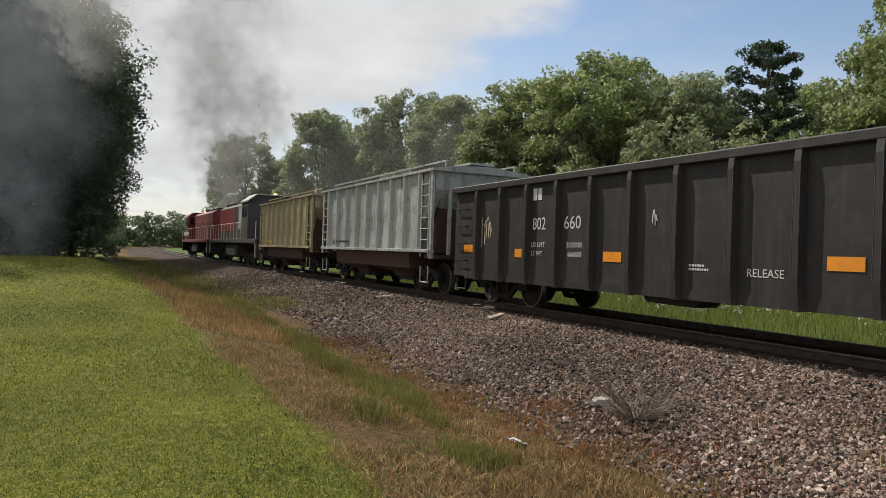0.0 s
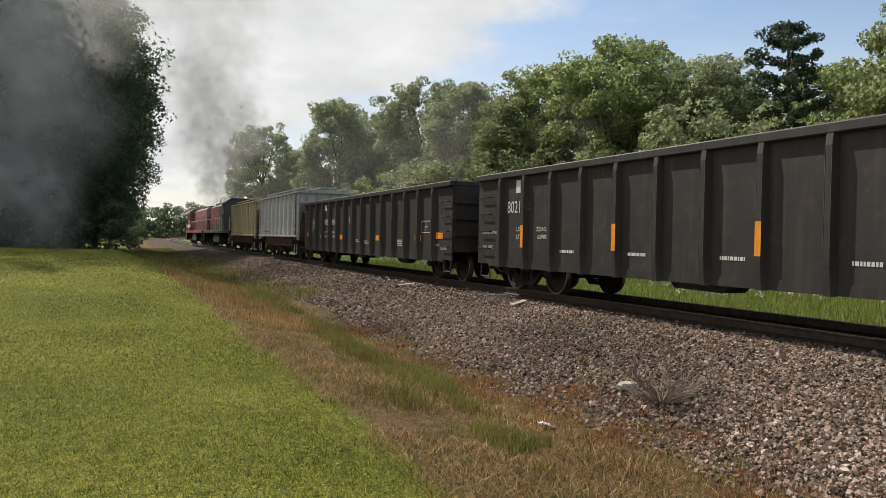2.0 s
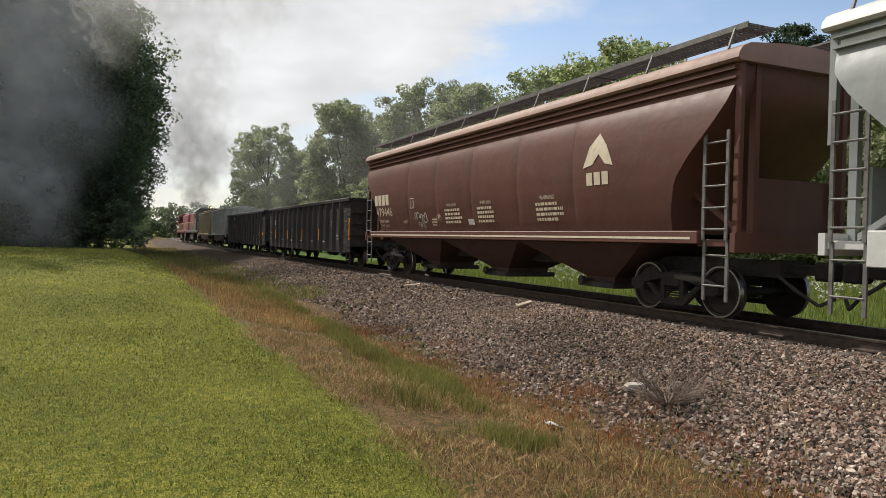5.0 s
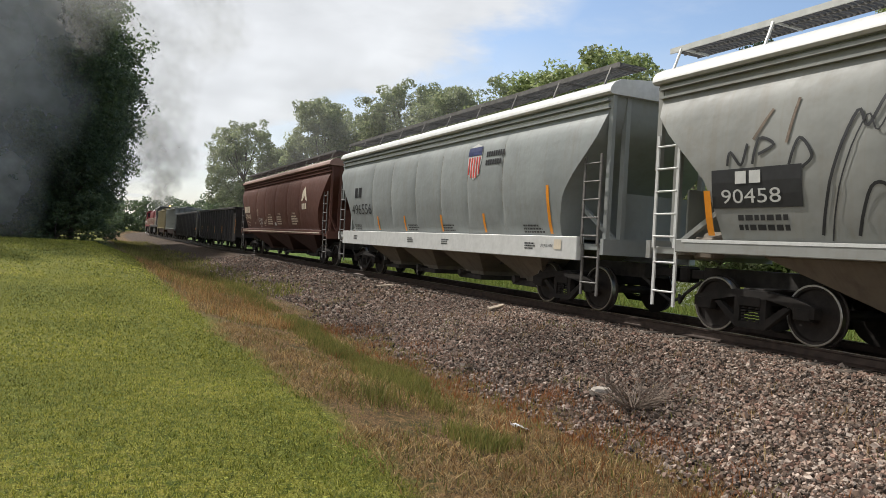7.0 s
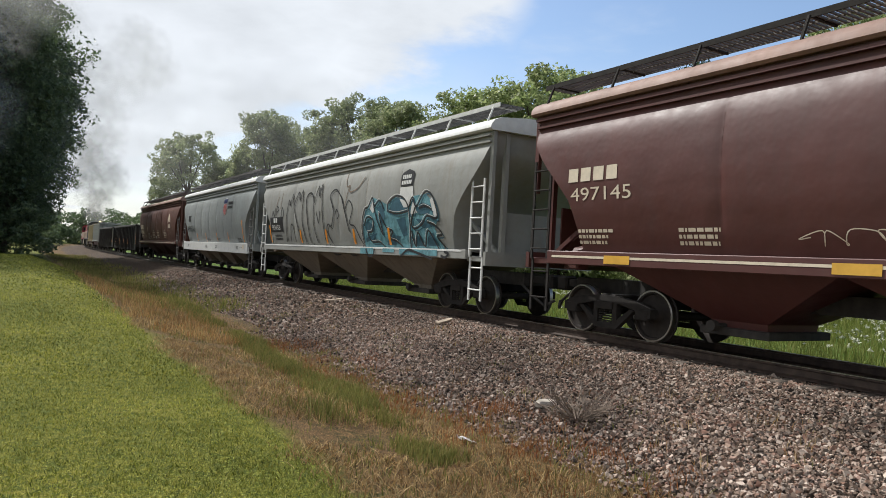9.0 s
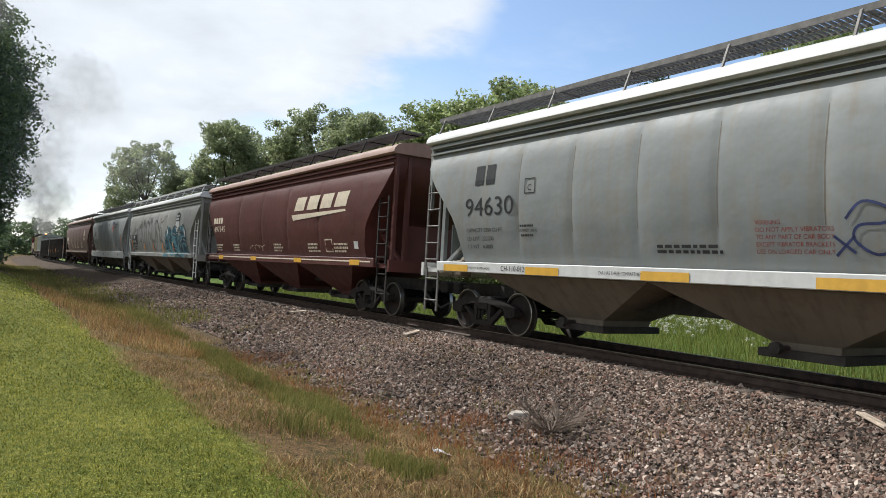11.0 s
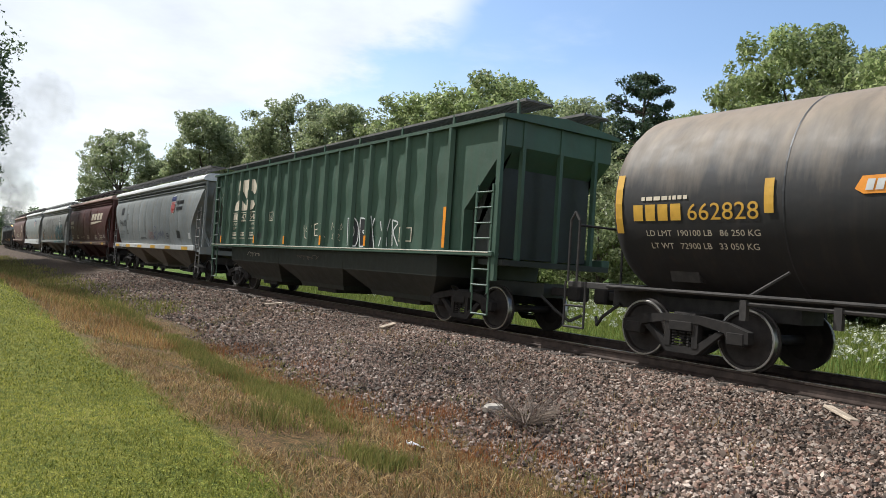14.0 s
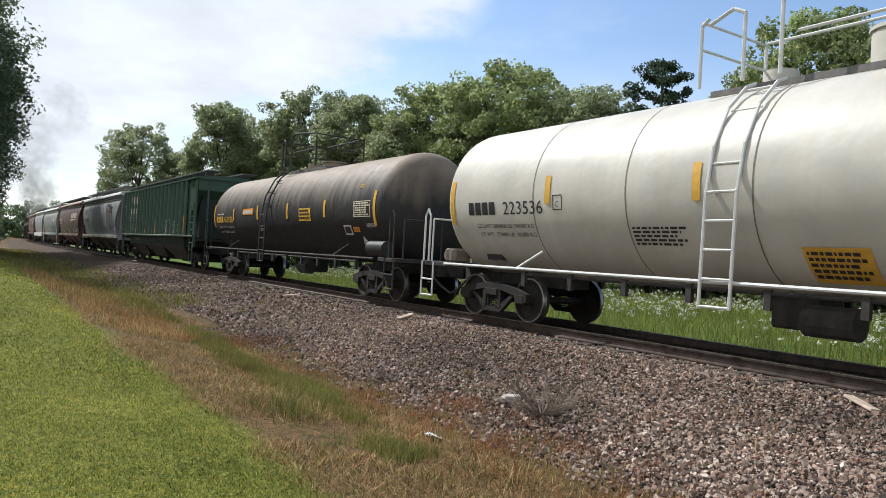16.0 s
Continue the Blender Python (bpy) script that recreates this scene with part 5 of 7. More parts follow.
shield(car, -2.5, 2.78, 0.85, skin)
brand_bars(car, -3.4, 3.3, 0.85, 0.13, 8, M["ink"], skin)
brand_bars(car, -3.4, 3.1, 0.75, 0.13, 7, M["ink"], skin)
for y in (3.87, 1.65, -0.87, -3.23, -6.0):
    patch(car, "reflector", y, y - 0.1, 1.5, 1.95 if y > -5 else 2.5, M["orange"], skin, 0.01)
patch(car, "eave_stripe", hl - 0.2, -hl + 0.2, 3.92, 3.97, M["white"], skin, 0.01, 1)
# Dark line under the roof edge: the eave's shadow, painted on.
patch(car, "eave_stripe", hl - 0.2, -hl + 0.2, 4.03, 4.07, M["ink"], skin, 0.01, 1)
for i, y in enumerate((6.2, 1.4, -0.9, -5.0)):
    bars(car, y, 1.5, 0.8, 0.2, 3, M["ink"], skin, seed=40 + i)
    bars(car, y - 0.3, 1.15, 0.4, 0.16, 3, M["ink"], lambda z: 1.56, seed=50 + i)
words(car, "LIFT/JACK HERE", -5.9, 1.22, 0.06, M["ink"], lambda z: 1.56, 0.45)
patch(car, "placard", -6.4, -6.65, 1.18, 1.38, M["cream"], lambda z: 1.56, 0.012, 1)

# faded white hopper under spray paint
car, skin, hl = grain_car("faded white covered hopper covered in spray paint", (M["white_old"], M["hopperlow"], M["white_old"], M["white"], M["white"]), -65.0, 17.0, top=4.15, sill=1.42, seed=3)
patch(car, "number_panel", 7.05, 5.5, 1.93, 2.5, M["ink"], skin, 0.014, 3)
brand_bars(car, 6.6, 2.28, 0.5, 0.18, 2, M["white"], skin, lift=0.022)
words(car, "90458", 6.88, 2.0, 0.21, M["white"], skin, 1.05, 0.022)
bars(car, 6.6, 1.58, 1.0, 0.28, 2, M["ink"], skin, seed=61)
for y in (7.2, 3.6, 1.1, -1.2, -3.6):
    patch(car, "reflector", y, y - 0.13, 1.52, 2.2 if y > 7 else 1.98, M["orange"], skin, 0.03)
patch(car, "sill_stripe", hl - 0.9, -hl + 0.9, 1.4, 1.44, M["white"], lambda z: 1.56, 0.008, 1)
blob(car, [(-4.45, 3.05), (-4.4, 3.35), (-4.5, 3.42), (-4.8, 3.5), (-5.1, 3.42), (-5.15, 3.35), (-5.1, 3.05)], M["ink"], skin, 0.02, name="brand_shield")
brand_bars(car, -4.52, 3.25, 0.5, 0.1, 5, M["white"], skin, lift=0.028)
brand_bars(car, -4.5, 3.1, 0.56, 0.1, 6, M["white"], skin, lift=0.028)
blob(car, [(-4.42, 3.03), (-5.12, 3.03), (-5.2, 2.75), (-4.95, 2.5), (-4.65, 2.5), (-4.4, 2.75)], M["white"], skin, 0.02, name="brand_shield")
# thin black outline letters, high over the front half
ink = M["ink"]
for pts in (
        [(5.25, 1.55), (5.05, 2.4), (4.75, 3.1), (4.6, 2.9), (4.35, 3.3), (4.2, 2.9), (3.85, 2.2), (3.65, 1.55)],
        [(4.75, 1.55), (4.55, 2.15), (4.3, 2.1), (4.2, 1.55)],
        [(4.2, 2.85), (3.9, 3.2), (3.7, 3.35), (3.55, 3.05), (3.35, 3.4), (3.2, 3.05)],
        [(3.2, 3.05), (3.3, 2.3), (3.1, 1.55)], [(2.65, 1.55), (2.75, 2.4), (2.85, 3.1), (2.4, 3.25), (2.1, 2.9), (2.15, 2.2), (1.95, 1.55)],
        [(2.05, 2.9), (1.75, 3.45), (1.6, 3.1), (1.45, 3.5), (1.3, 2.6), (1.2, 1.6)], [(1.85, 2.6), (1.65, 2.2), (1.5, 2.6)],
        [(0.65, 1.55), (0.95, 1.95), (0.8, 2.15), (0.5, 2.1), (0.3, 2.6), (0.6, 3.05), (0.2, 3.25), (-0.3, 3.0), (-0.65, 2.5), (-0.9, 1.9)],
        [(0.15, 2.45), (0.0, 2.6), (-0.15, 2.4), (0.0, 2.3)],
        [(-0.7, 2.6), (-0.95, 2.85), (-1.25, 2.6), (-1.0, 2.15), (-1.35, 2.05), (-1.65, 1.7), (-1.85, 1.5)],
        [(0.9, 1.5), (0.6, 1.22), (0.0, 1.2), (-0.4, 1.45)], [(2.4, 1.5), (2.1, 1.25), (1.5, 1.25), (1.2, 1.5)], [(-0.5, 1.45), (-0.9, 1.2), (-1.5, 1.25), (-1.8, 1.5)],
        [(6.75, 2.55), (6.7, 2.75), (6.5, 2.55), (6.4, 2.85)], [(6.3, 2.55), (6.2, 2.9), (5.95, 2.8), (6.2, 2.68)], [(5.7, 2.5), (5.55, 2.85), (5.35, 2.6), (5.5, 2.45)]):
    stroke(car, pts, 0.045, ink, skin)
    if max(z for _, z in pts) > 2.9:
        stroke(car, [(y - 0.13, max(1.46, z - 0.07)) for y, z in pts], 0.022, ink, skin, 0.016)
for pts in ([(-0.55, 3.75), (-0.7, 3.3), (-0.95, 3.3), (-1.0, 3.1), (-1.6, 3.2), (-2.0, 3.5)], [(-0.9, 3.25), (-0.75, 2.9), (-0.65, 2.7)], [(6.0, 3.3), (6.3, 2.9)], [(5.6, 3.4), (5.75, 2.8)]):
    stroke(car, pts, 0.045, M["twig"], skin)
# teal piece over the rear half
blob(car, [(-1.95, 1.35), (-1.95, 1.95), (-2.2, 2.5), (-2.7, 2.85), (-3.2, 2.75), (-3.7, 2.6), (-4.1, 2.8), (-4.5, 2.75), (-4.9, 2.5), (-5.3, 2.75), (-5.8, 2.8), (-6.2, 2.6), (-6.45, 2.2), (-6.2, 1.95), (-6.5, 1.5), (-6.6, 1.35)], M["teal"], skin, 0.013)
for y0, y1, z0 in ((-2.0, -2.9, 1.25), (-3.5, -4.2, 1.32), (-4.5, -6.5, 1.28)):
    patch(car, "spray_fill", y0, y1, z0, 1.42, M["teal"], lambda z: 1.56, 0.012, 1, 8)
blob(car, [(-3.8, 2.5), (-4.1, 2.75), (-4.5, 2.72), (-4.85, 2.45), (-4.8, 2.38), (-3.8, 2.42)], M["teal_dark"], skin, 0.018)
blob(car, [(-2.1, 2.0), (-2.3, 2.2), (-2.8, 2.05), (-2.75, 1.9), (-2.3, 1.85)], M["teal_dark"], skin, 0.018)
blob(car, [(-5.2, 2.4), (-5.6, 2.6), (-6.1, 2.5), (-6.0, 2.3), (-5.5, 2.3)], M["teal_dark"], skin, 0.018)
for pts in ([(-2.0, 1.45), (-2.5, 1.5), (-2.9, 1.85), (-2.5, 1.78), (-2.1, 1.7)], [(-3.0, 2.55), (-3.35, 2.62), (-3.55, 2.3), (-3.3, 2.1)], [(-3.4, 1.45), (-3.9, 1.5), (-4.4, 1.75), (-3.9, 1.8), (-3.5, 1.62)],
            [(-4.2, 2.2), (-4.7, 2.25), (-4.75, 1.8), (-4.5, 1.75)], [(-5.0, 1.45), (-5.6, 1.45), (-5.4, 1.8), (-5.15, 1.7)], [(-5.75, 1.5), (-6.35, 1.5), (-6.1, 1.85), (-5.85, 1.75)], [(-5.3, 2.2), (-5.75, 2.15), (-6.1, 1.98), (-5.6, 1.95)]):
    blob(car, pts, M["teal_dark"], skin, 0.017)
blob(car, [(-2.5, 2.55), (-2.7, 2.8), (-2.85, 2.55), (-2.75, 2.4)], M["white"], skin, 0.02)
blob(car, [(-5.0, 2.3), (-5.15, 2.65), (-5.4, 2.35)], M["white"], skin, 0.02)
blob(car, [(-6.05, 2.65), (-6.2, 2.7), (-6.4, 2.25), (-6.25, 2.2)], M["white"], skin, 0.02)
for pts in (
        [(-1.95, 1.4), (-1.9, 1.95), (-2.15, 2.5), (-2.45, 2.6), (-2.7, 2.85), (-2.85, 2.6), (-3.2, 2.75), (-3.45, 2.5)],
        [(-2.1, 2.05), (-2.35, 2.3), (-2.75, 2.2), (-2.6, 1.9), (-2.3, 1.85), (-2.5, 1.6), (-3.0, 1.6), (-3.3, 1.45)],
        [(-2.8, 2.6), (-3.0, 2.2), (-3.3, 1.8), (-3.15, 2.4), (-3.55, 2.0), (-3.9, 1.9), (-3.75, 1.7), (-4.1, 1.62), (-4.35, 1.5)],
        [(-3.7, 2.4), (-3.75, 2.65), (-4.2, 2.82), (-4.7, 2.72), (-4.95, 2.4), (-4.95, 1.9), (-4.8, 1.4)], [(-3.75, 2.42), (-4.3, 2.35), (-4.9, 2.4)],
        [(-4.95, 2.5), (-5.15, 2.75), (-5.35, 2.5), (-5.8, 2.85), (-6.2, 2.7), (-6.4, 2.2), (-5.9, 2.25), (-5.6, 2.05), (-5.2, 1.95), (-5.05, 2.1), (-5.3, 2.5)],
        [(-5.0, 1.9), (-5.1, 1.5), (-5.35, 1.85), (-5.6, 1.5), (-5.9, 1.9), (-6.3, 1.4)], [(-5.5, 2.45), (-5.8, 2.5), (-6.15, 2.4)], [(-5.9, 2.1), (-6.3, 2.0), (-6.55, 1.8), (-6.3, 1.75), (-6.6, 1.5)]):
    stroke(car, pts, 0.05, ink, skin, 0.026)
    stroke(car, [(y - 0.07, max(1.46, z - 0.06)) for y, z in pts], 0.03, M["teal_dark"], skin, 0.022)
    stroke(car, [(y + 0.05, max(1.46, z + 0.05)) for y, z in pts], 0.016, M["white"], skin, 0.022)
for pts in ([(-2.4, 1.4), (-2.6, 1.2), (-2.9, 1.22), (-3.0, 1.4)], [(-4.6, 1.22), (-5.0, 1.4), (-5.4, 1.36), (-6.0, 1.25), (-6.3, 1.2)], [(-6.7, 1.3), (-6.9, 1.25), (-7.05, 1.35), (-6.85, 1.38)]):
    stroke(car, pts, 0.06, ink, lambda z: 1.56, 0.024)

# maroon hopper
car, skin, hl = grain_car("dark maroon covered grain hopper with pale mark", (M["maroon"], M["maroon"], M["maroon"], M["roof_sunlit_dusty"], M["truck"]), -83.2, 16.6, top=4.2, sill=1.45, seed=4, ribs=5)
brand_bars(car, -2.0, 2.9, 4.0, 0.42, 4, M["cream"], skin, slant=0.5)
blob(car, [(-1.8, 2.78), (-1.95, 2.6), (-5.8, 2.76), (-5.75, 2.82)], M["cream"], skin, name="brand_mark")
brand_bars(car, 7.0, 2.72, 1.3, 0.24, 4, M["cream"], skin)
words(car, "497145", 6.95, 2.38, 0.24, M["cream"], skin, 1.5)
for i, y in enumerate((6.8, 4.5, 0.0, -3.0, -4.9)):
    bars(car, y, 1.6, 0.9, 0.3, 3, M["cream"], skin, seed=70 + i)
scrawl(car, 2.6, 1.62, 1.8, 0.25, M["cream"], skin, 75, 12, 0.02)
patch(car, "sill_stripe", hl - 0.9, -hl + 0.9, 1.36, 1.4, M["cream"], lambda z: 1.56, 0.006, 1)
patch(car, "placard", -4.3, -4.8, 1.62, 2.0, M["cream"], skin, 0.008, 1)
patch(car, "placard", -4.34, -4.76, 1.66, 1.96, M["maroon"], skin, 0.013, 1)
patch(car, "placard", -6.2, -6.45, 1.72, 1.92, M["white"], skin, 0.011, 1)
for y in (6.0, 2.0, -2.2, -6.2):
    patch(car, "reflector", y, y - 0.6, 1.28, 1.42, M["yellow"], lambda z: 1.56, 0.01, 1)

# dusty grey hopper
car, skin, hl = grain_car("light grey covered hopper with dusty stained sides", (M["grey2"], M["hopperlow"], M["white"], M["white"], M["grate"]), -101.65, 17.3, top=4.2, sill=1.42, seed=5, ribs=9)
brand_bars(car, 6.57, 3.02, 0.72, 0.4, 2, M["ink"], skin)
words(car, "94630", 6.9, 2.4, 0.38, M["ink"], skin, 1.6)
words(car, "CAPACITY 5250 CU FT", 6.87, 2.07, 0.08, M["ink"], skin, 1.2)
words(car, "LD LMT  222200", 6.87, 1.9, 0.08, M["ink"], skin, 0.9)
words(car, "LT WT   63800", 6.87, 1.74, 0.08, M["ink"], skin, 0.85)
for y0, y1, z0, z1 in ((0, -0.3, 3.03, 3.05), (0, -0.3, 2.76, 2.78), (0, -0.02, 2.76, 3.05), (-0.28, -0.3, 2.76, 3.05)):
    patch(car, "stencil_frame", 4.98 + y0, 4.98 + y1, z0, z1, M["ink"], skin, 0.008, 2)
words(car, "C", 4.9, 2.82, 0.12, M["ink"], skin)
bars(car, 5.12, 2.13, 0.45, 0.07, 1, M["ink"], skin, seed=80)
words(car, "INTERIOR LINING", 5.14, 2.05, 0.055, M["ink"], skin, 0.5)
bars(car, 5.1, 1.95, 0.42, 0.07, 1, M["ink"], skin, seed=82)
words(car, "2 INCH HF COMP SHOES", 6.7, 1.31, 0.05, M["ink"], lambda z: 1.56, 0.75)
bars(car, 1.9, 1.66, 1.25, 0.16, 2, M["ink"], skin, seed=81)
for i, s in enumerate(("WARNING", "DO NOT APPLY VIBRATORS", "TO ANY PART OF CAR BODY", "EXCEPT VIBRATOR BRACKETS", "USE ON LOADED CAR ONLY")):
    words(car, s, 0.24, 2.06 - 0.095 * i, 0.062, M["oxblood"], skin, 0.36 if i == 0 else 1.05)
words(car, "CH-110-012", 5.6, 1.3, 0.1, M["ink"], lambda z: 1.56, 0.72)
words(car, "CAR HAS THREE COMPARTMENTS", 3.0, 1.31, 0.06, M["ink"], lambda z: 1.56, 1.0)
stroke(car, [(-0.95, 2.1), (-1.15, 2.3), (-1.45, 2.2), (-1.4, 2.05), (-1.1, 2.02), (-1.05, 1.85), (-1.3, 1.68), (-1.55, 1.8), (-1.5, 2.0)], 0.035, M["navy"], skin)
stroke(car, [(-0.8, 1.9), (-1.05, 1.7)], 0.035, M["navy"], skin)
stroke(car, [(-1.05, 1.9), (-0.82, 1.66)], 0.035, M["navy"], skin)
scrawl(car, -1.7, 1.7, 1.2, 0.4, M["navy"], skin, 83, 13, 0.04)
bars(car, -3.2, 1.7, 0.4, 0.3, 4, M["ink"], skin, seed=84)
shield(car, -4.05, 2.82, 0.85, skin)
brand_bars(car, -4.97, 3.25, 1.05, 0.16, 8, M["ink"], skin)
brand_bars(car, -4.97, 2.98, 0.95, 0.16, 7, M["ink"], skin)
for i in range(6):
    y = 7.6 - i * 2.75
    patch(car, "reflector", y, y - 0.9, 1.25, 1.39, M["yellow"], lambda z: 1.56, 0.009, 1)
patch(car, "placard", -4.98, -5.5, 1.76, 2.08, M["ink"], skin, 0.01, 1)
patch(car, "placard", -6.75, -7.05, 1.72, 1.98, M["white"], skin, 0.01, 1)
# The eave's shadow band, painted as one dark line.
patch(car, "eave_stripe", hl - 0.2, -hl + 0.2, 3.9, 3.97, M["ink"], skin, 0.01, 1)

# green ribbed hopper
car, skin, hl, ys = ribbed_hopper("green ribbed covered hopper with pale painted mark", M["green"], M["green_shaded"], L=17.6, top=4.15, sill=1.55, ribs=18, railm=M["green"])
train.append((car, -120.5))
ribbed_skin = lambda z: 1.5
for i, y in enumerate(ys):
    if i in (0, 4, 7, 10, 13, 17):
        patch(car, "reflector", y + 0.05, y - 0.05, 1.6, 2.45 if i == 17 else 1.85, M["orange"], lambda z: 1.6, 0.008, 1)
# the pale mark: two bowls split by a zigzag, painted over the ribs
bm = B()
edge = np.linspace(6.4, 4.28, 23)
curve = lambda y, ys_, zs_: float(np.interp(-y, [-v for v in ys_], zs_))
for a, b in zip(edge, edge[1:]):
    for k, (y0, y1, low, high) in enumerate(((6.1, 4.28, ((6.1, 5.6, 5.2, 4.8, 4.45, 4.28), (3.3, 3.4, 3.12, 3.42, 3.24, 3.5)), ((6.1, 5.9, 4.55, 4.28), (3.3, 3.8, 3.78, 3.5))),
                                             (6.42, 4.4, ((6.42, 4.8, 4.55, 4.4), (2.74, 2.73, 2.78, 2.92)), ((6.42, 6.25, 5.75, 5.25, 4.85, 4.55, 4.4), (2.74, 3.05, 3.14, 2.9, 3.08, 3.06, 2.92))))):
        p, q = min(a, y0), max(b, y1)
        if p - q < 0.01:
            continue
        vs = [(y, curve(y, *e)) for y, e in ((p, low), (q, low), (q, high), (p, high))]
        bm.faces.new([bm.verts.new((-1.5 - 0.008, y, z)) for y, z in vs])
part("painted_mark", bm, M["cream"], car)
for i in (2, 3):
    patch(car, "painted_mark", ys[i] + 0.048, ys[i] - 0.048, 3.42, 3.78, M["cream"], lambda z: 1.6, 0.005, 1)
    patch(car, "painted_mark", ys[i] + 0.048, ys[i] - 0.048, 2.74, 3.08, M["cream"], lambda z: 1.6, 0.005, 1)
for z in (2.65, 2.36, 1.76):
    patch(car, "painted_line", 6.5, 4.25, z, z + 0.03, M["cream"], ribbed_skin, 0.007, 1)
brand_bars(car, 6.42, 2.42, 0.5, 0.2, 2, M["cream"], ribbed_skin)
words(car, "471", 5.6, 2.42, 0.2, M["cream"], ribbed_skin, 0.6)
words(car, "548", 4.78, 2.42, 0.2, M["cream"], ribbed_skin, 0.58)
words(car, "LD LMT", 6.43, 2.23, 0.08, M["cream"], ribbed_skin, 0.42)
words(car, "LT WT", 6.43, 2.08, 0.08, M["cream"], ribbed_skin, 0.36)
words(car, "900", 4.6, 2.23, 0.08, M["cream"], ribbed_skin, 0.3)
words(car, "63100", 4.75, 2.08, 0.08, M["cream"], ribbed_skin, 0.5)
for i, y in enumerate((6.44, 5.6, 4.75)):
    bars(car, y, 1.84, 0.4, 0.16, 2, M["cream"], ribbed_skin, seed=90 + i)
for y0, y1, z0, z1 in ((0, -0.32, 2.6, 2.62), (0, -0.32, 2.34, 2.36), (0, -0.02, 2.34, 2.62), (-0.3, -0.32, 2.34, 2.62)):
    patch(car, "stencil_frame", 3.03 + y0, 3.03 + y1, z0, z1, M["cream"], ribbed_skin, 0.008, 1)
words(car, "C", 2.93, 2.4, 0.1, M["cream"], ribbed_skin)
stroke(car, [(4.0, 1.75), (3.9, 1.98), (3.8, 1.75), (3.72, 1.95), (3.6, 1.78), (3.5, 2.0)], 0.03, M["ink"], ribbed_skin)
# thin pale tags, then a dark-filled piece outlined in white
tags = [[(0.3, 2.16), (0.22, 1.8)], [(0.02, 2.18), (0.15, 2.0), (0.0, 1.95), (-0.12, 1.84), (0.05, 1.78), (0.22, 1.82)], [(-0.14, 1.78), (-0.24, 2.16)],
        [(-0.42, 2.16), (-0.46, 1.86)], [(-0.4, 2.17), (-0.64, 2.2)], [(-0.44, 2.02), (-0.62, 2.04)], [(-0.46, 1.86), (-0.68, 1.87)],
        [(-0.78, 2.2), (-0.82, 1.86)], [(-0.76, 2.19), (-0.98, 2.16), (-0.96, 2.04), (-0.8, 2.0)], [(-0.82, 2.01), (-1.14, 1.8)],
        [(-1.5, 2.02), (-1.53, 2.2), (-1.6, 2.08), (-1.68, 2.2), (-1.7, 2.02)], [(-1.78, 2.2), (-1.78, 2.02)], [(-1.92, 2.2), (-1.8, 2.1), (-1.95, 2.0)], [(-2.05, 2.18), (-2.12, 2.06), (-2.02, 2.02), (-2.0, 2.14)],
        [(-1.55, 1.76), (-1.62, 1.92), (-1.72, 1.84), (-1.6, 1.78), (-1.76, 1.7)], [(-1.88, 1.9), (-2.0, 1.86), (-1.88, 1.78), (-2.05, 1.72)]]
for i, pts in enumerate(tags):
    stroke(car, pts, 0.022 if i < 10 else 0.016, M["cream"], ribbed_skin)
blob(car, [(-2.43, 2.28), (-2.75, 2.28), (-2.98, 2.1), (-3.03, 1.8), (-3.0, 1.58), (-2.47, 1.58)], M["ink"], ribbed_skin, 0.006)
blob(car, [(-3.08, 2.3), (-3.5, 2.28), (-3.6, 2.05), (-3.82, 1.58), (-3.1, 1.58)], M["ink"], ribbed_skin, 0.006)
for pts in ([(-2.42, 2.3), (-2.47, 1.58)], [(-2.4, 2.3), (-2.76, 2.3), (-2.98, 2.12), (-3.02, 1.8), (-2.92, 1.6)], [(-2.47, 1.58), (-2.92, 1.6)], [(-2.62, 2.05), (-2.74, 2.1), (-2.8, 1.92), (-2.66, 1.82), (-2.6, 1.98), (-2.72, 1.98)],
            [(-3.08, 2.3), (-3.12, 1.58)], [(-3.08, 2.3), (-3.36, 2.26), (-3.4, 2.05), (-3.22, 1.96)], [(-3.22, 1.96), (-3.5, 1.8), (-3.44, 1.62), (-3.14, 1.58)], [(-3.46, 1.95), (-3.62, 2.34), (-3.74, 1.95), (-3.86, 1.56)], [(-3.8, 2.28), (-3.7, 2.05)],
            [(-4.1, 2.2), (-4.2, 1.95), (-4.34, 2.25), (-4.4, 1.95), (-4.55, 2.25)], [(-4.08, 1.6), (-4.18, 1.82), (-4.28, 1.64), (-4.4, 1.84), (-4.46, 1.6)], [(-4.65, 2.22), (-4.7, 1.62)], [(-4.65, 2.22), (-4.9, 2.15), (-4.72, 1.95), (-4.95, 1.62)]):
    stroke(car, pts, 0.036, M["white"], ribbed_skin, 0.014)
scrawl(car, 8.1, 2.95, 0.6, 0.5, M["cream"], ribbed_skin, 120, 9, 0.03)
scrawl(car, 4.9, 1.16, 1.3, 0.16, M["cream"], lambda z: 1.47, 121, 12, 0.022)
scrawl(car, 0.8, 1.16, 1.6, 0.16, M["twig"], lambda z: 1.47, 122, 12, 0.022)
patch(car, "placard", -4.97, -5.5, 1.72, 2.05, M["cream"], ribbed_skin, 0.008, 1)
patch(car, "placard", -5.0, -5.47, 1.75, 2.02, M["green"], ribbed_skin, 0.013, 1)
patch(car, "sill_line", hl - 0.4, -hl + 0.4, 1.525, 1.54, M["cream"], lambda z: 1.61, 0.006, 1)

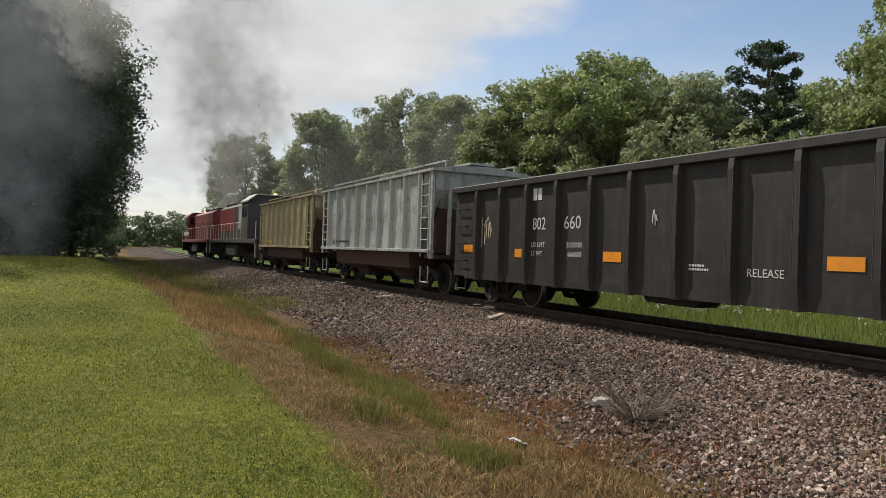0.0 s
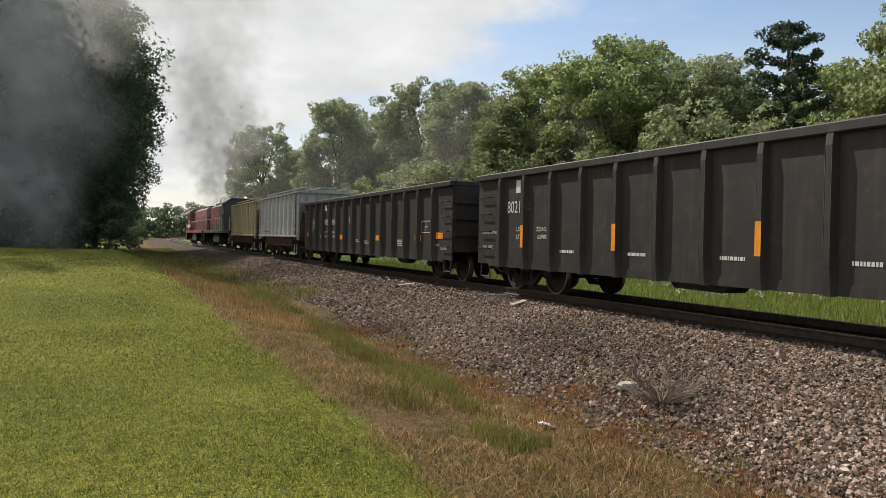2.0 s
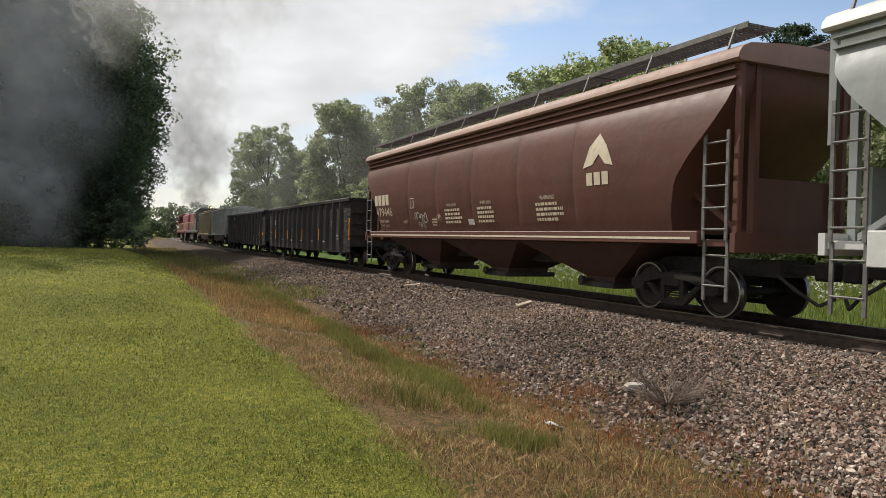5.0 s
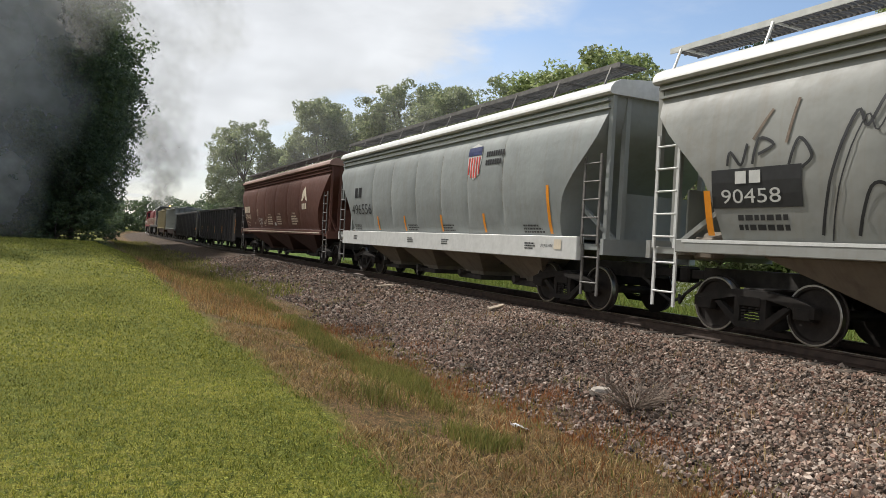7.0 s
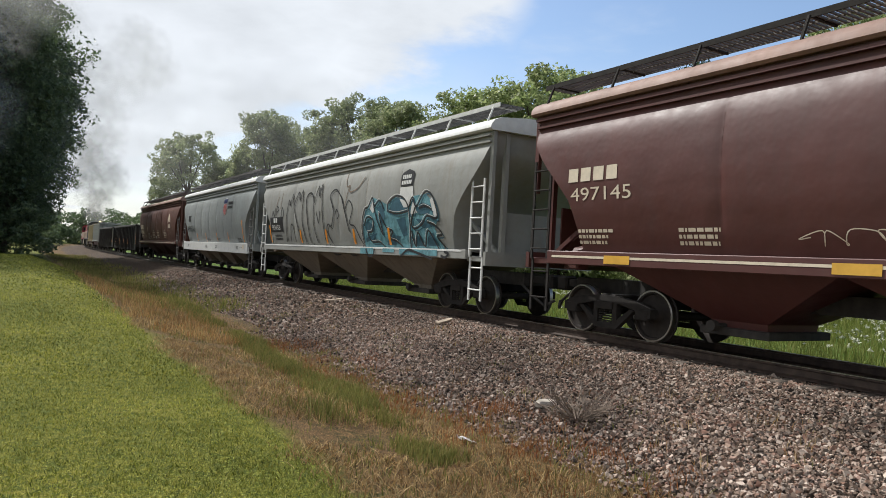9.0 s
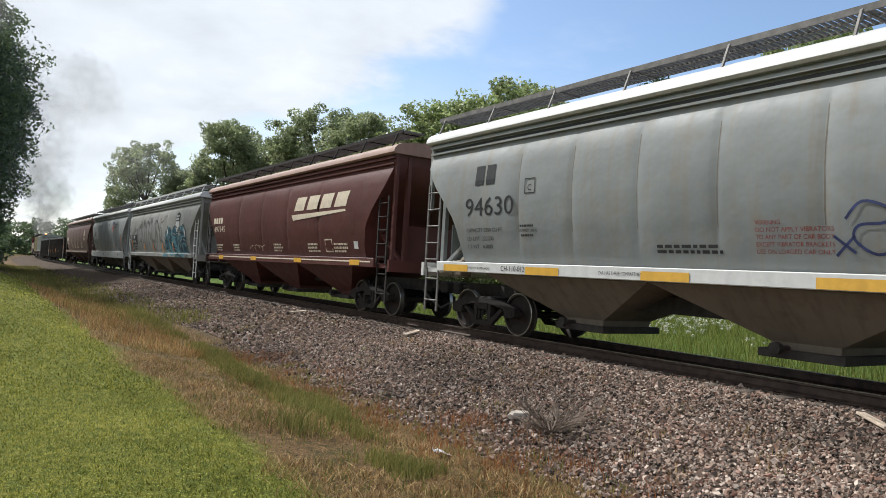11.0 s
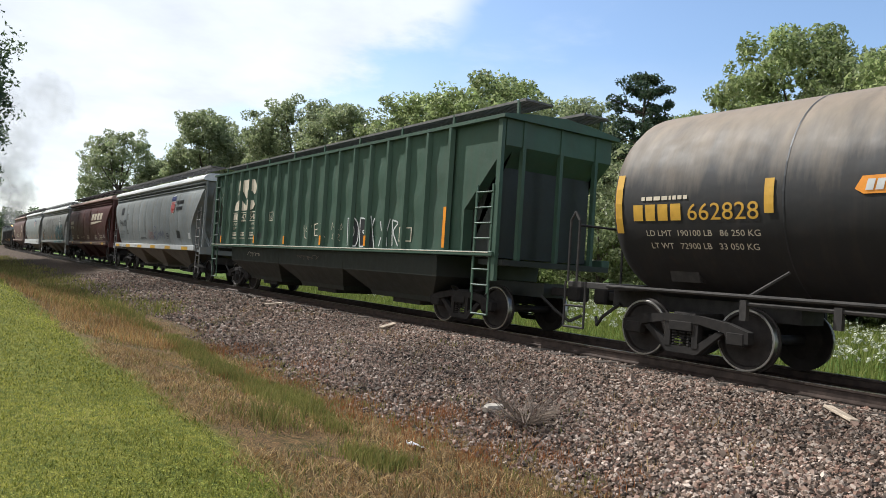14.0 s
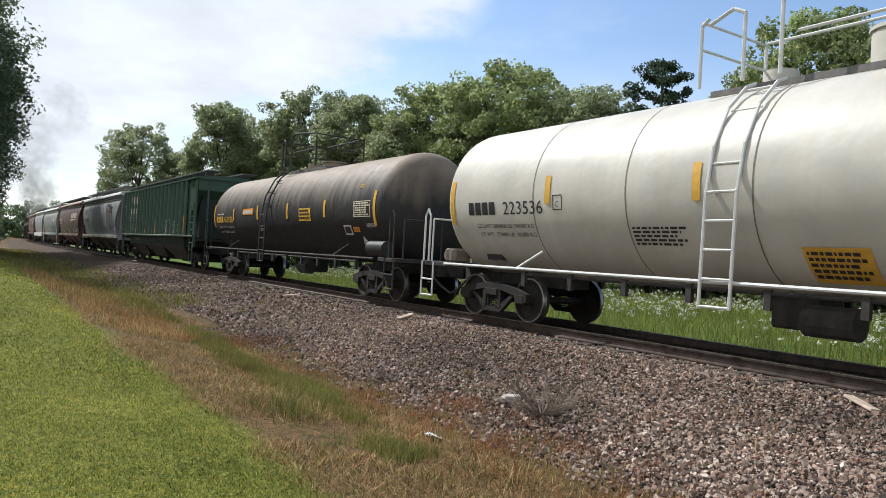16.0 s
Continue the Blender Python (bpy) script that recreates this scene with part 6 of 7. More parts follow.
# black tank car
car, skin, hl, ht = tank_car("black asphalt tank car with dust and sunlit sheen painted on its upper shell", M["tank_black"], M["under"], L=16.2, tank=14.7, walk_x=0.9)
train.append((car, -139.0))
for y, z0, z1 in ((7.1, 1.9, 2.8), (4.62, 2.15, 2.6), (1.95, 2.15, 2.65), (-0.85, 2.15, 2.65), (-3.72, 2.15, 2.65), (-6.75, 1.9, 2.8)):
    patch(car, "reflector", y, y - 0.13, z0, z1, M["yellow"], skin, 0.012, 4)
brand_bars(car, 6.75, 2.08, 0.9, 0.24, 4, M["yellow"], skin)
words(car, "662828", 5.8, 2.08, 0.24, M["yellow"], skin, 1.1)
bars(car, 6.6, 2.36, 0.9, 0.1, 1, M["cream"], skin, seed=130)
words(car, "LD LMT  190100 LB   86 250 KG", 6.55, 1.86, 0.085, M["cream"], skin, 1.85)
words(car, "LT WT   72900 LB   33 050 KG", 6.5, 1.68, 0.085, M["cream"], skin, 1.75)
blob(car, [(3.5, 2.4), (3.42, 2.55), (2.35, 2.57), (2.3, 2.4), (2.4, 2.34), (3.4, 2.34)], M["orange"], skin, name="brand_mark")
brand_bars(car, 3.38, 2.38, 0.98, 0.13, 9, M["white"], skin, slant=0.2, lift=0.016)
patch(car, "placard", -1.9, -2.8, 2.06, 2.45, M["yellow"], skin, 0.012, 3)
bars(car, -1.95, 2.1, 0.8, 0.33, 3, M["ink"], skin, seed=132, lift=0.018)
bars(car, 1.9, 1.76, 0.75, 0.1, 2, M["cream"], skin, seed=134)
words(car, "ASPHALT", -6.3, 1.86, 0.11, M["white"], skin, 0.55)
words(car, "HOT", -5.8, 2.9, 0.12, M["yellow"], skin, 0.3)
for y0, y1, z0, z1 in ((-5.65, -6.6, 2.53, 2.55), (-5.65, -6.6, 2.13, 2.15), (-5.65, -5.67, 2.13, 2.55), (-6.58, -6.6, 2.13, 2.55), (-6.0, -6.015, 2.15, 2.53), (-6.3, -6.315, 2.15, 2.53)):
    patch(car, "stencil_frame", y0, y1, z0, z1, M["cream"], skin, 0.012, 2)
bars(car, -5.69, 2.16, 0.88, 0.36, 6, M["cream"], skin, seed=133, lift=0.014)
patch(car, "placard", -4.95, -5.4, 1.66, 1.92, M["white"], skin, 0.012, 2)
patch(car, "placard", -5.0, -5.35, 1.7, 1.88, M["ink"], skin, 0.018, 2)
blob(car, [(-5.72, 1.42), (-5.92, 1.64), (-6.12, 1.42), (-5.92, 1.2)], M["white"], skin, name="placard")
words(car, "3257", -5.8, 1.39, 0.075, M["ink"], skin, 0.24, 0.02)
patch(car, "placard", -5.5, -5.86, 1.74, 1.87, M["orange"], skin, 0.012, 1)
words(car, "3257", -5.54, 1.77, 0.08, M["ink"], skin, 0.28, 0.02)
bm = B()
tube(bm, (-1.25, -hl + 0.9, 1.32), (-1.25, -hl + 1.75, 1.32), 0.2, 16)
part("air_reservoir", bm, M["ink"], car, smooth=True)
for x, z, m in ((-0.9, 2.5, "teal"), (-0.75, 2.2, "cream"), (-0.62, 1.95, "red")):
    bm = B()
    tube(bm, (x, -ht + 0.02, z), (x, -ht - 0.06, z), 0.11, 14)
    part("round_sticker", bm, M[m], car)

# white tank car
car, skin, hl, ht = tank_car("off-white tank car with pale railings", M["tank_white"], M["white"], L=16.2, tank=14.8, R=1.55, zc=2.46, walk_x=0.42)
train.append((car, -156.4))
for y, z0, z1 in ((7.05, 1.9, 2.8), (4.08, 2.25, 2.75), (0.95, 2.2, 2.75)):
    patch(car, "reflector", y, y - 0.14, z0, z1, M["yellow"], skin, 0.012, 4)
brand_bars(car, 6.4, 2.08, 0.9, 0.25, 4, M["ink"], skin)
words(car, "223536", 5.3, 2.08, 0.25, M["ink"], skin, 1.15)
words(car, "LD LMT 208400 LB  94500 KG", 6.2, 1.83, 0.075, M["ink"], skin, 1.75)
words(car, "LT WT   77600 LB  35200 KG", 6.15, 1.67, 0.075, M["ink"], skin, 1.7)
bars(car, 2.13, 1.55, 1.05, 0.3, 5, M["ink"], skin, seed=140)
for y0, y1, z0, z1 in ((0, -0.24, 2.38, 2.4), (0, -0.24, 2.13, 2.15), (0, -0.02, 2.13, 2.4), (-0.22, -0.24, 2.13, 2.4)):
    patch(car, "stencil_frame", 3.88 + y0, 3.88 + y1, z0, z1, M["ink"], skin, 0.008, 1)
words(car, "C", 3.82, 2.19, 0.1, M["ink"], skin)
patch(car, "placard", -0.55, -1.4, 1.14, 1.58, M["yellow"], skin, 0.012, 3)
bars(car, -0.6, 1.18, 0.75, 0.36, 5, M["ink"], skin, seed=141, lift=0.018)
bm = B()
box(bm, -1.3, -0.9, hl - 0.95, hl - 0.55, 1.1, 1.4, 0.04)
part("brake_valve", bm, M["hopperlow"], car)
bm = B()
tube(bm, (-1.2, hl - 0.5, 1.25), (-0.8, hl - 0.5, 1.25), 0.12, 10)
part("brake_cylinder", bm, M["hopperlow"], car)

# ---- trees ----


def leaves(clumps, per, size, rng, flat=0.0):
    """Leaf faces scattered in round clumps: clumps is an array of x, y, z, radius."""
    n = len(clumps) * per
    c = np.repeat(clumps, per, axis=0)
    d = rng.normal(size=(n, 3))
    d /= np.linalg.norm(d, axis=1)[:, None]
    r = rng.uniform(0.35, 1.0, n) ** 0.5
    p = c[:, :3] + d * (c[:, 3] * r)[:, None] * np.array([1, 1, 0.75])
    a = rng.normal(size=(n, 3))
    a[:, 2] *= 1 - flat
    a += d * 0.9 + np.array([0, 0, 0.35])
    a /= np.linalg.norm(a, axis=1)[:, None]
    b = np.cross(a, rng.normal(size=(n, 3)))
    b /= np.linalg.norm(b, axis=1)[:, None]
    c2 = np.cross(a, b)
    s = (size * rng.uniform(0.6, 1.35, n))[:, None]
    v = np.empty((n, 3, 3))
    v[:, 0], v[:, 1], v[:, 2] = p - b * s, p + b * s * 0.7 + c2 * s * 0.55, p + b * s * 0.5 - c2 * s * 0.6
    f = np.arange(n * 3).reshape(n, 3)
    return v.reshape(-1, 3).tolist(), f.tolist()


def crown_clumps(rng, h, base, width, lobes, count, rad):
    """Clump centres over a dome and several lobes on it, so that the outline is full but uneven."""
    mid, rz, rx = (h + base) / 2, (h - base) / 2, width / 2
    L = []
    for i in range(lobes):
        t = (i + rng.uniform(0, 1)) / lobes * 1.7 - 0.85
        a = rng.uniform(0, 6.283)
        w = rx * math.sqrt(max(0.05, 1 - t * t)) * rng.uniform(0.6, 0.85)
        L.append((w * math.cos(a), w * math.sin(a), mid + rz * t * 0.85, rx * rng.uniform(0.28, 0.46)))
    out = []
    dome = int(count * 0.5)
    for k in range(dome):
        d = rng.normal(size=3)
        d /= np.linalg.norm(d)
        q = rng.uniform(0.72, 0.92) + 0.16 * noise.noise(Vector(d * 2.2) + Vector((rad * 9, h, 0)))
        p = np.array([d[0] * rx, d[1] * rx, d[2] * rz]) * q + np.array([0, 0, mid])
        out.append((*p, rad * rng.uniform(0.7, 1.25)))
    per = (count - dome) // lobes + 1
    for x, y, z, r in L:
        for k in range(per):
            d = rng.normal(size=3)
            d /= np.linalg.norm(d)
            p = np.array([x, y, z]) + d * r * rng.uniform(0.5, 1.05)
            out.append((*p, rad * rng.uniform(0.5, 1.0)))
    return np.array(out), L


def broad_tree(label, seed, h, width, base, mat, count=110, per=75, size=0.15, lobes=11, rad=0.62):
    rng = np.random.default_rng(seed)
    tree = tagged(new("tree"), label, "tree", "trees beside the line")
    clumps, L = crown_clumps(rng, h, base, width, lobes, count, rad)
    v, f = leaves(clumps, per, size, rng)
    raw("crown", v, f, mat, tree, kind="stuff")
    bm = B()
    pts = [Vector((0, 0, -0.3))]
    for k in range(1, 6):
        pts.append(Vector((rng.uniform(-0.25, 0.25), rng.uniform(-0.25, 0.25), h * 0.85 * k / 5)))
    for k in range(5):
        r0, r1 = (h * 0.018 * (1 - 0.17 * j) for j in (k, k + 1))
        tube(bm, pts[k], pts[k + 1], r0, 8, r1)
    for x, y, z, r in L:
        t = min(0.85, max(0.2, (z - 1.5) / h))
        a = pts[min(4, int(t * 5))]
        e = Vector((x, y, z))
        m = (a + e) / 2 + Vector((0, 0, -0.3))
        tube(bm, a, m, h * 0.006, 5, h * 0.0045)
        tube(bm, m, e, h * 0.0045, 5, h * 0.0015)
    part("trunk", bm, M["bark"], tree)
    return tree


def pine_tree(label, seed, h, width, tiers=9):
    """An old pine: a bare stem with separate, nearly level boughs that carry flat pads of needles."""
    rng = np.random.default_rng(seed)
    tree = tagged(new("pine_tree"), label, "tree", "trees beside the line")
    cl = []
    bm = B()
    tube(bm, (0, 0, -0.3), (0, 0, h * 0.96), h * 0.016, 8, 0.05)
    for i in range(tiers):
        t = i / (tiers - 1)
        z = h * (0.42 + 0.54 * t)
        w = width / 2 * float(np.interp(t, [0, 0.35, 0.75, 1.0], [0.75, 1.0, 0.85, 0.3]))
        for k in range(6):
            a = 6.283 * (k + rng.uniform(-0.3, 0.3)) / 6 + i
            l = w * rng.uniform(0.55, 1.12)
            e = Vector((l * math.cos(a), l * math.sin(a), z + 0.22 * l + rng.uniform(-0.25, 0.25)))
            tube(bm, (0, 0, z - 0.1), e, 0.07, 4, 0.025)
            for q in (0.35, 0.6, 0.82, 1.0):
                p = Vector((0, 0, z - 0.1)).lerp(e, q)
                for j in range(2):
                    cl.append((p.x + rng.normal() * 0.22, p.y + rng.normal() * 0.22, p.z + rng.uniform(0, 0.22), 0.26 * (0.7 + 0.7 * q)))
    v, f = leaves(np.array(cl), 46, 0.1, rng, 0.15)
    raw("crown", v, f, M["needle"], tree, kind="stuff")
    part("trunk", bm, M["bark"], tree)
    return tree


def place(az, dist):
    a = radians(az)
    x, y = dist * math.sin(a), dist * math.cos(a)
    return x, y, land(x, y)


def trees():
    rnd = random.Random(11)
    kinds = [
        broad_tree("broad green oak with open uneven crown", 1, 16, 9.5, 3.5, M["leaf"], 330, 105, 0.15, 19, 0.82),
        broad_tree("tall oak with a rounded green crown", 2, 16, 8.0, 2.5, M["leaf"], 330, 105, 0.15, 18, 0.8),
        broad_tree("bright green maple full of leaves", 3, 15, 10.0, 1.5, M["leaf_bright"], 340, 105, 0.145, 20, 0.85),
        broad_tree("leafy green ash in the wood's edge", 4, 15, 9.0, 1.0, M["leaf"], 330, 105, 0.145, 20, 0.85),
    ]
    spots = [  # azimuth, distance, top's elevation, kind
        (10.6, 100, 8.3, 0), (13.4, 96, 6.6, 1), (16.5, 76, 12.7, 1), (19.2, 80, 9.2, 0), (20.8, 74, 9.2, 3), (23.2, 70, 11.6, 0), (26.0, 64, 14.6, 1), (28.0, 66, 11.0, 3), (30.4, 58, 12.2, 3),
        (32.8, 60, 13.1, 2), (35.5, 56, 14.1, 1), (38.2, 54, 14.1, 2), (41.0, 55, 14.0, 3), (43.9, 52, 13.0, 0), (46.4, 58, 10.9, 2), (49.0, 56, 10.2, 3), (52.5, 52, 11.5, 2), (57.8, 46, 15.7, 3),
        (61.2, 42, 16.9, 2), (64.6, 40, 17.6, 3), (67, 38, 18, 1), (71, 36, 18, 2), (76, 36, 18, 3), (82, 35, 18, 2), (88, 36, 18, 0), (95, 38, 18, 3), (103, 40, 18, 2)]
    heights = [float(np.percentile([v.co.z for v in k.children[0].data.vertices], 99.8)) for k in kinds]
    first = set()

    def put(k, x, y, z, height, wide=1.0):
        s = height / heights[k]
        m = pose(x, y, z, 0, 0, rnd.uniform(0, 360)) @ Matrix.Diagonal((s * wide, s * wide, s, 1))
        if k not in first:
            first.add(k)
            kinds[k].matrix_basis = m
        else:
            copy_thing(kinds[k], m)
    for az, d, el, k in spots:
        x, y, z = place(az, d)
        put(k, x, y, z, (d * math.tan(radians(el)) + EYE_Z - z) * 1.0, 0.98 if az < 29 else 1.05 if az < 55 else 0.88)
    # second row, lower and behind
    for i in range(15):
        az = 20 + i * 3.6
        d = rnd.uniform(74, 92)
        x, y, z = place(az, d)
        put(rnd.randrange(4), x, y, z, rnd.uniform(9.5, 12.5))
    pine = pine_tree("dark pine standing above the wood", 8, 14.4, 5.2)
    x, y, z = place(49.9, 46)
    pine.matrix_basis = pose(x, y, z)
    # bushes along the wood's foot
    bush = broad_tree("leafy bush at the edge of the wood", 21, 5.5, 6.0, -0.3, M["leaf_bright"], 90, 95, 0.1, 9, 0.55)
    bush2 = broad_tree("dark leafy undergrowth at the edge of the wood", 22, 6.5, 6.5, -0.3, M["leaf"], 90, 95, 0.11, 9, 0.6)
    for b in (bush, bush2):
        b.name = "bush"
        tagged(b, category="bush", group="bushes at the wood's foot")
    used = set()
    for i in range(46):
        az = 11 + i * 1.9
        d = float(np.interp(az, [11, 16, 25, 35, 50, 60, 98], [96, 74, 60, 52, 42, 36, 33])) + rnd.uniform(-3, 3)
        x, y, z = place(az, d)
        b = bush if i % 2 else bush2
        s = rnd.uniform(0.75, 1.25)
        m = pose(x, y, z, 0, 0, rnd.uniform(0, 360)) @ Matrix.Diagonal((s, s, s, 1))
        if b in used:
            copy_thing(b, m)
        else:
            used.add(b)
            b.matrix_basis = m
    # dark trees on the near side of the line
    dark = [broad_tree("tall dark maple hanging over the lawn's end", 31, 20, 11, 0.2, M["leaf_dark"], 320, 125, 0.125, 26, 1.25),
            broad_tree("dark leafy tree beside the lawn", 32, 17, 9, 0.0, M["leaf_dark"], 300, 125, 0.125, 24, 1.2)]
    used = set()
    for x, y, h, k in ((-5.2, 66, 23, 0), (-8.8, 63, 27, 1), (-13, 66, 28, 0), (-18, 61, 27, 1), (-2.9, 74, 17, 1), (-5.6, 72, 22, 0), (-23, 64, 23, 0), (-30, 60, 22, 1), (-38, 62, 23, 0), (-1.6, 84, 13, 1), (-1.2, 62, 8.5, 0), (-9, 57, 11, 1), (-15, 57, 11, 0), (-6, 58, 10, 1), (-21, 57, 12, 1), (-3.3, 63, 14, 1), (-12, 60, 15, 1)):
        s = h / (19.5 if k == 0 else 17.0)
        m = pose(x, y, land(x, y), 0, 0, rnd.uniform(0, 360)) @ Matrix.Diagonal((s, s, s, 1))
        if k in used:
            copy_thing(dark[k], m)
        else:
            used.add(k)
            dark[k].matrix_basis = m
    snag = tagged(new("bare_tree"), "thin leafless tree beside dark maples", "tree", "trees beside the line")
    bm = B()
    tube(bm, (0, 0, -0.3), (0.2, 0, 16), 0.16, 7, 0.05)
    for k in range(46):
        z = rnd.uniform(7.5, 15.8)
        a = rnd.uniform(-0.9, 0.9)
        p, d = Vector((0.15, 0, z)), Vector((math.cos(a), math.sin(a), rnd.uniform(0.1, 0.6))).normalized()
        l = rnd.uniform(1.6, 3.6) * (1.25 - 0.5 * abs(z - 11.5) / 4)
        for j in range(3):
            q = p + d * l / 3
            tube(bm, p, q, 0.035 - 0.009 * j, 4, 0.026 - 0.009 * j, caps=False)
            for side in (-1, 1):
                e = q + (d + Vector((0, side * 0.5, rnd.uniform(-0.2, 0.7)))).normalized() * l * 0.25
                tube(bm, q, e, 0.014, 3, 0.007, caps=False)
            p, d = q, (d + Vector((rnd.uniform(-0.3, 0.3), rnd.uniform(-0.3, 0.3), rnd.uniform(-0.15, 0.3)))).normalized()
    part("branches", bm, M["bark"], snag)
    snag.matrix_basis = pose(-2.9, 63, land(-2.9, 63))
    hedge = broad_tree("dark low undergrowth under the trees", 33, 4.2, 8.0, -2.2, M["leaf_dark"], 110, 95, 0.14, 12, 0.8)
    hedge.name = "undergrowth"
    tagged(hedge, category="bush", group="undergrowth at the lawn's end")
    for i in range(12):
        x, y = -1.9 - i * 3.4, 59.5 + rnd.uniform(-1.5, 1.5)
        m = pose(x, y, land(x, y), 0, 0, rnd.uniform(0, 360)) @ Matrix.Diagonal((1, 1, rnd.uniform(0.8, 1.3), 1))
        if i:
            copy_thing(hedge, m)
        else:
            hedge.matrix_basis = m
    # far woods where the line bends away
    rng = np.random.default_rng(5)
    cl = []
    for i in range(520):
        y = rng.uniform(190, 300)
        x = (rng.uniform(-30, 1) if rng.uniform() < 0.45 else rng.uniform(24, 90)) + bend(min(y, 420)) * 0.9
        hgt = rng.uniform(1, 10)
        cl.append((x, y, hgt, rng.uniform(1.6, 3.2)))
    for i in range(260):
        cl.append((rng.uniform(-6, 40), rng.uniform(292, 340), rng.uniform(0, 13) * rng.uniform(0.5, 1), rng.uniform(1.6, 3.0)))
    v, f = leaves(np.array(cl), 70, 0.6, rng)
    w = raw("far_woods", v, f, M["leaf_dark"], kind="stuff")
    tagged(w, "distant green woods where the line bends", "woods", kind="stuff")


trees()

# ---- grass, weeds, stones ----


def blades(name, pts, height, width, mat, rng, lean=0.5, label="", category="", parent=None):
    """Tapered blades, one triangle pair each, at the given feet."""
    n = len(pts)
    p = np.asarray(pts)
    a = rng.uniform(0, 6.283, n)
    h = height * rng.uniform(0.5, 1.3, n) if np.isscalar(height) else height * rng.uniform(0.6, 1.2, n)
    w = width * rng.uniform(0.7, 1.3, n)
    side = np.stack([np.cos(a), np.sin(a), np.zeros(n)], 1) * w[:, None] * 0.5
    b = rng.uniform(0, 6.283, n)
    tilt = (lean * rng.uniform(0.1, 1.0, n) * h)
    off = np.stack([np.cos(b) * tilt, np.sin(b) * tilt, h], 1)
    mid = off * np.array([0.35, 0.35, 0.6])
    v = np.empty((n, 5, 3))
    v[:, 0], v[:, 1], v[:, 2], v[:, 3], v[:, 4] = p - side, p + side, p + mid + side * 0.7, p + mid - side * 0.7, p + off
    base = np.arange(n)[:, None] * 5
    q = (base + np.array([[0, 1, 2, 3]])).tolist()
    t = (base + np.array([[3, 2, 4]])).tolist()
    ob = raw(name, v.reshape(-1, 3).tolist(), q + t, mat, parent, kind="stuff")
    return tagged(ob, label, category, kind="stuff")


def feet(rng, n, x0, x1, y0, y1, power=1.0, keep=None):
    out = []
    while len(out) < n:
        x = rng.uniform(x0, x1)
        y = y0 + (y1 - y0) * rng.uniform() ** power
        if keep is None or keep(x, y):
            out.append((x, y, land(x, y) - 0.004))
    return out


def clumped(rng, tufts, per, x0, x1, y0, y1, spread, power=1.0, keep=None):
    out = []
    for x, y, z in feet(rng, tufts, x0, x1, y0, y1, power, keep):
        for k in range(per):
            q, r = x + rng.normal() * spread, y + rng.normal() * spread
            out.append((q, r, land(q, r) - 0.004))
    return out


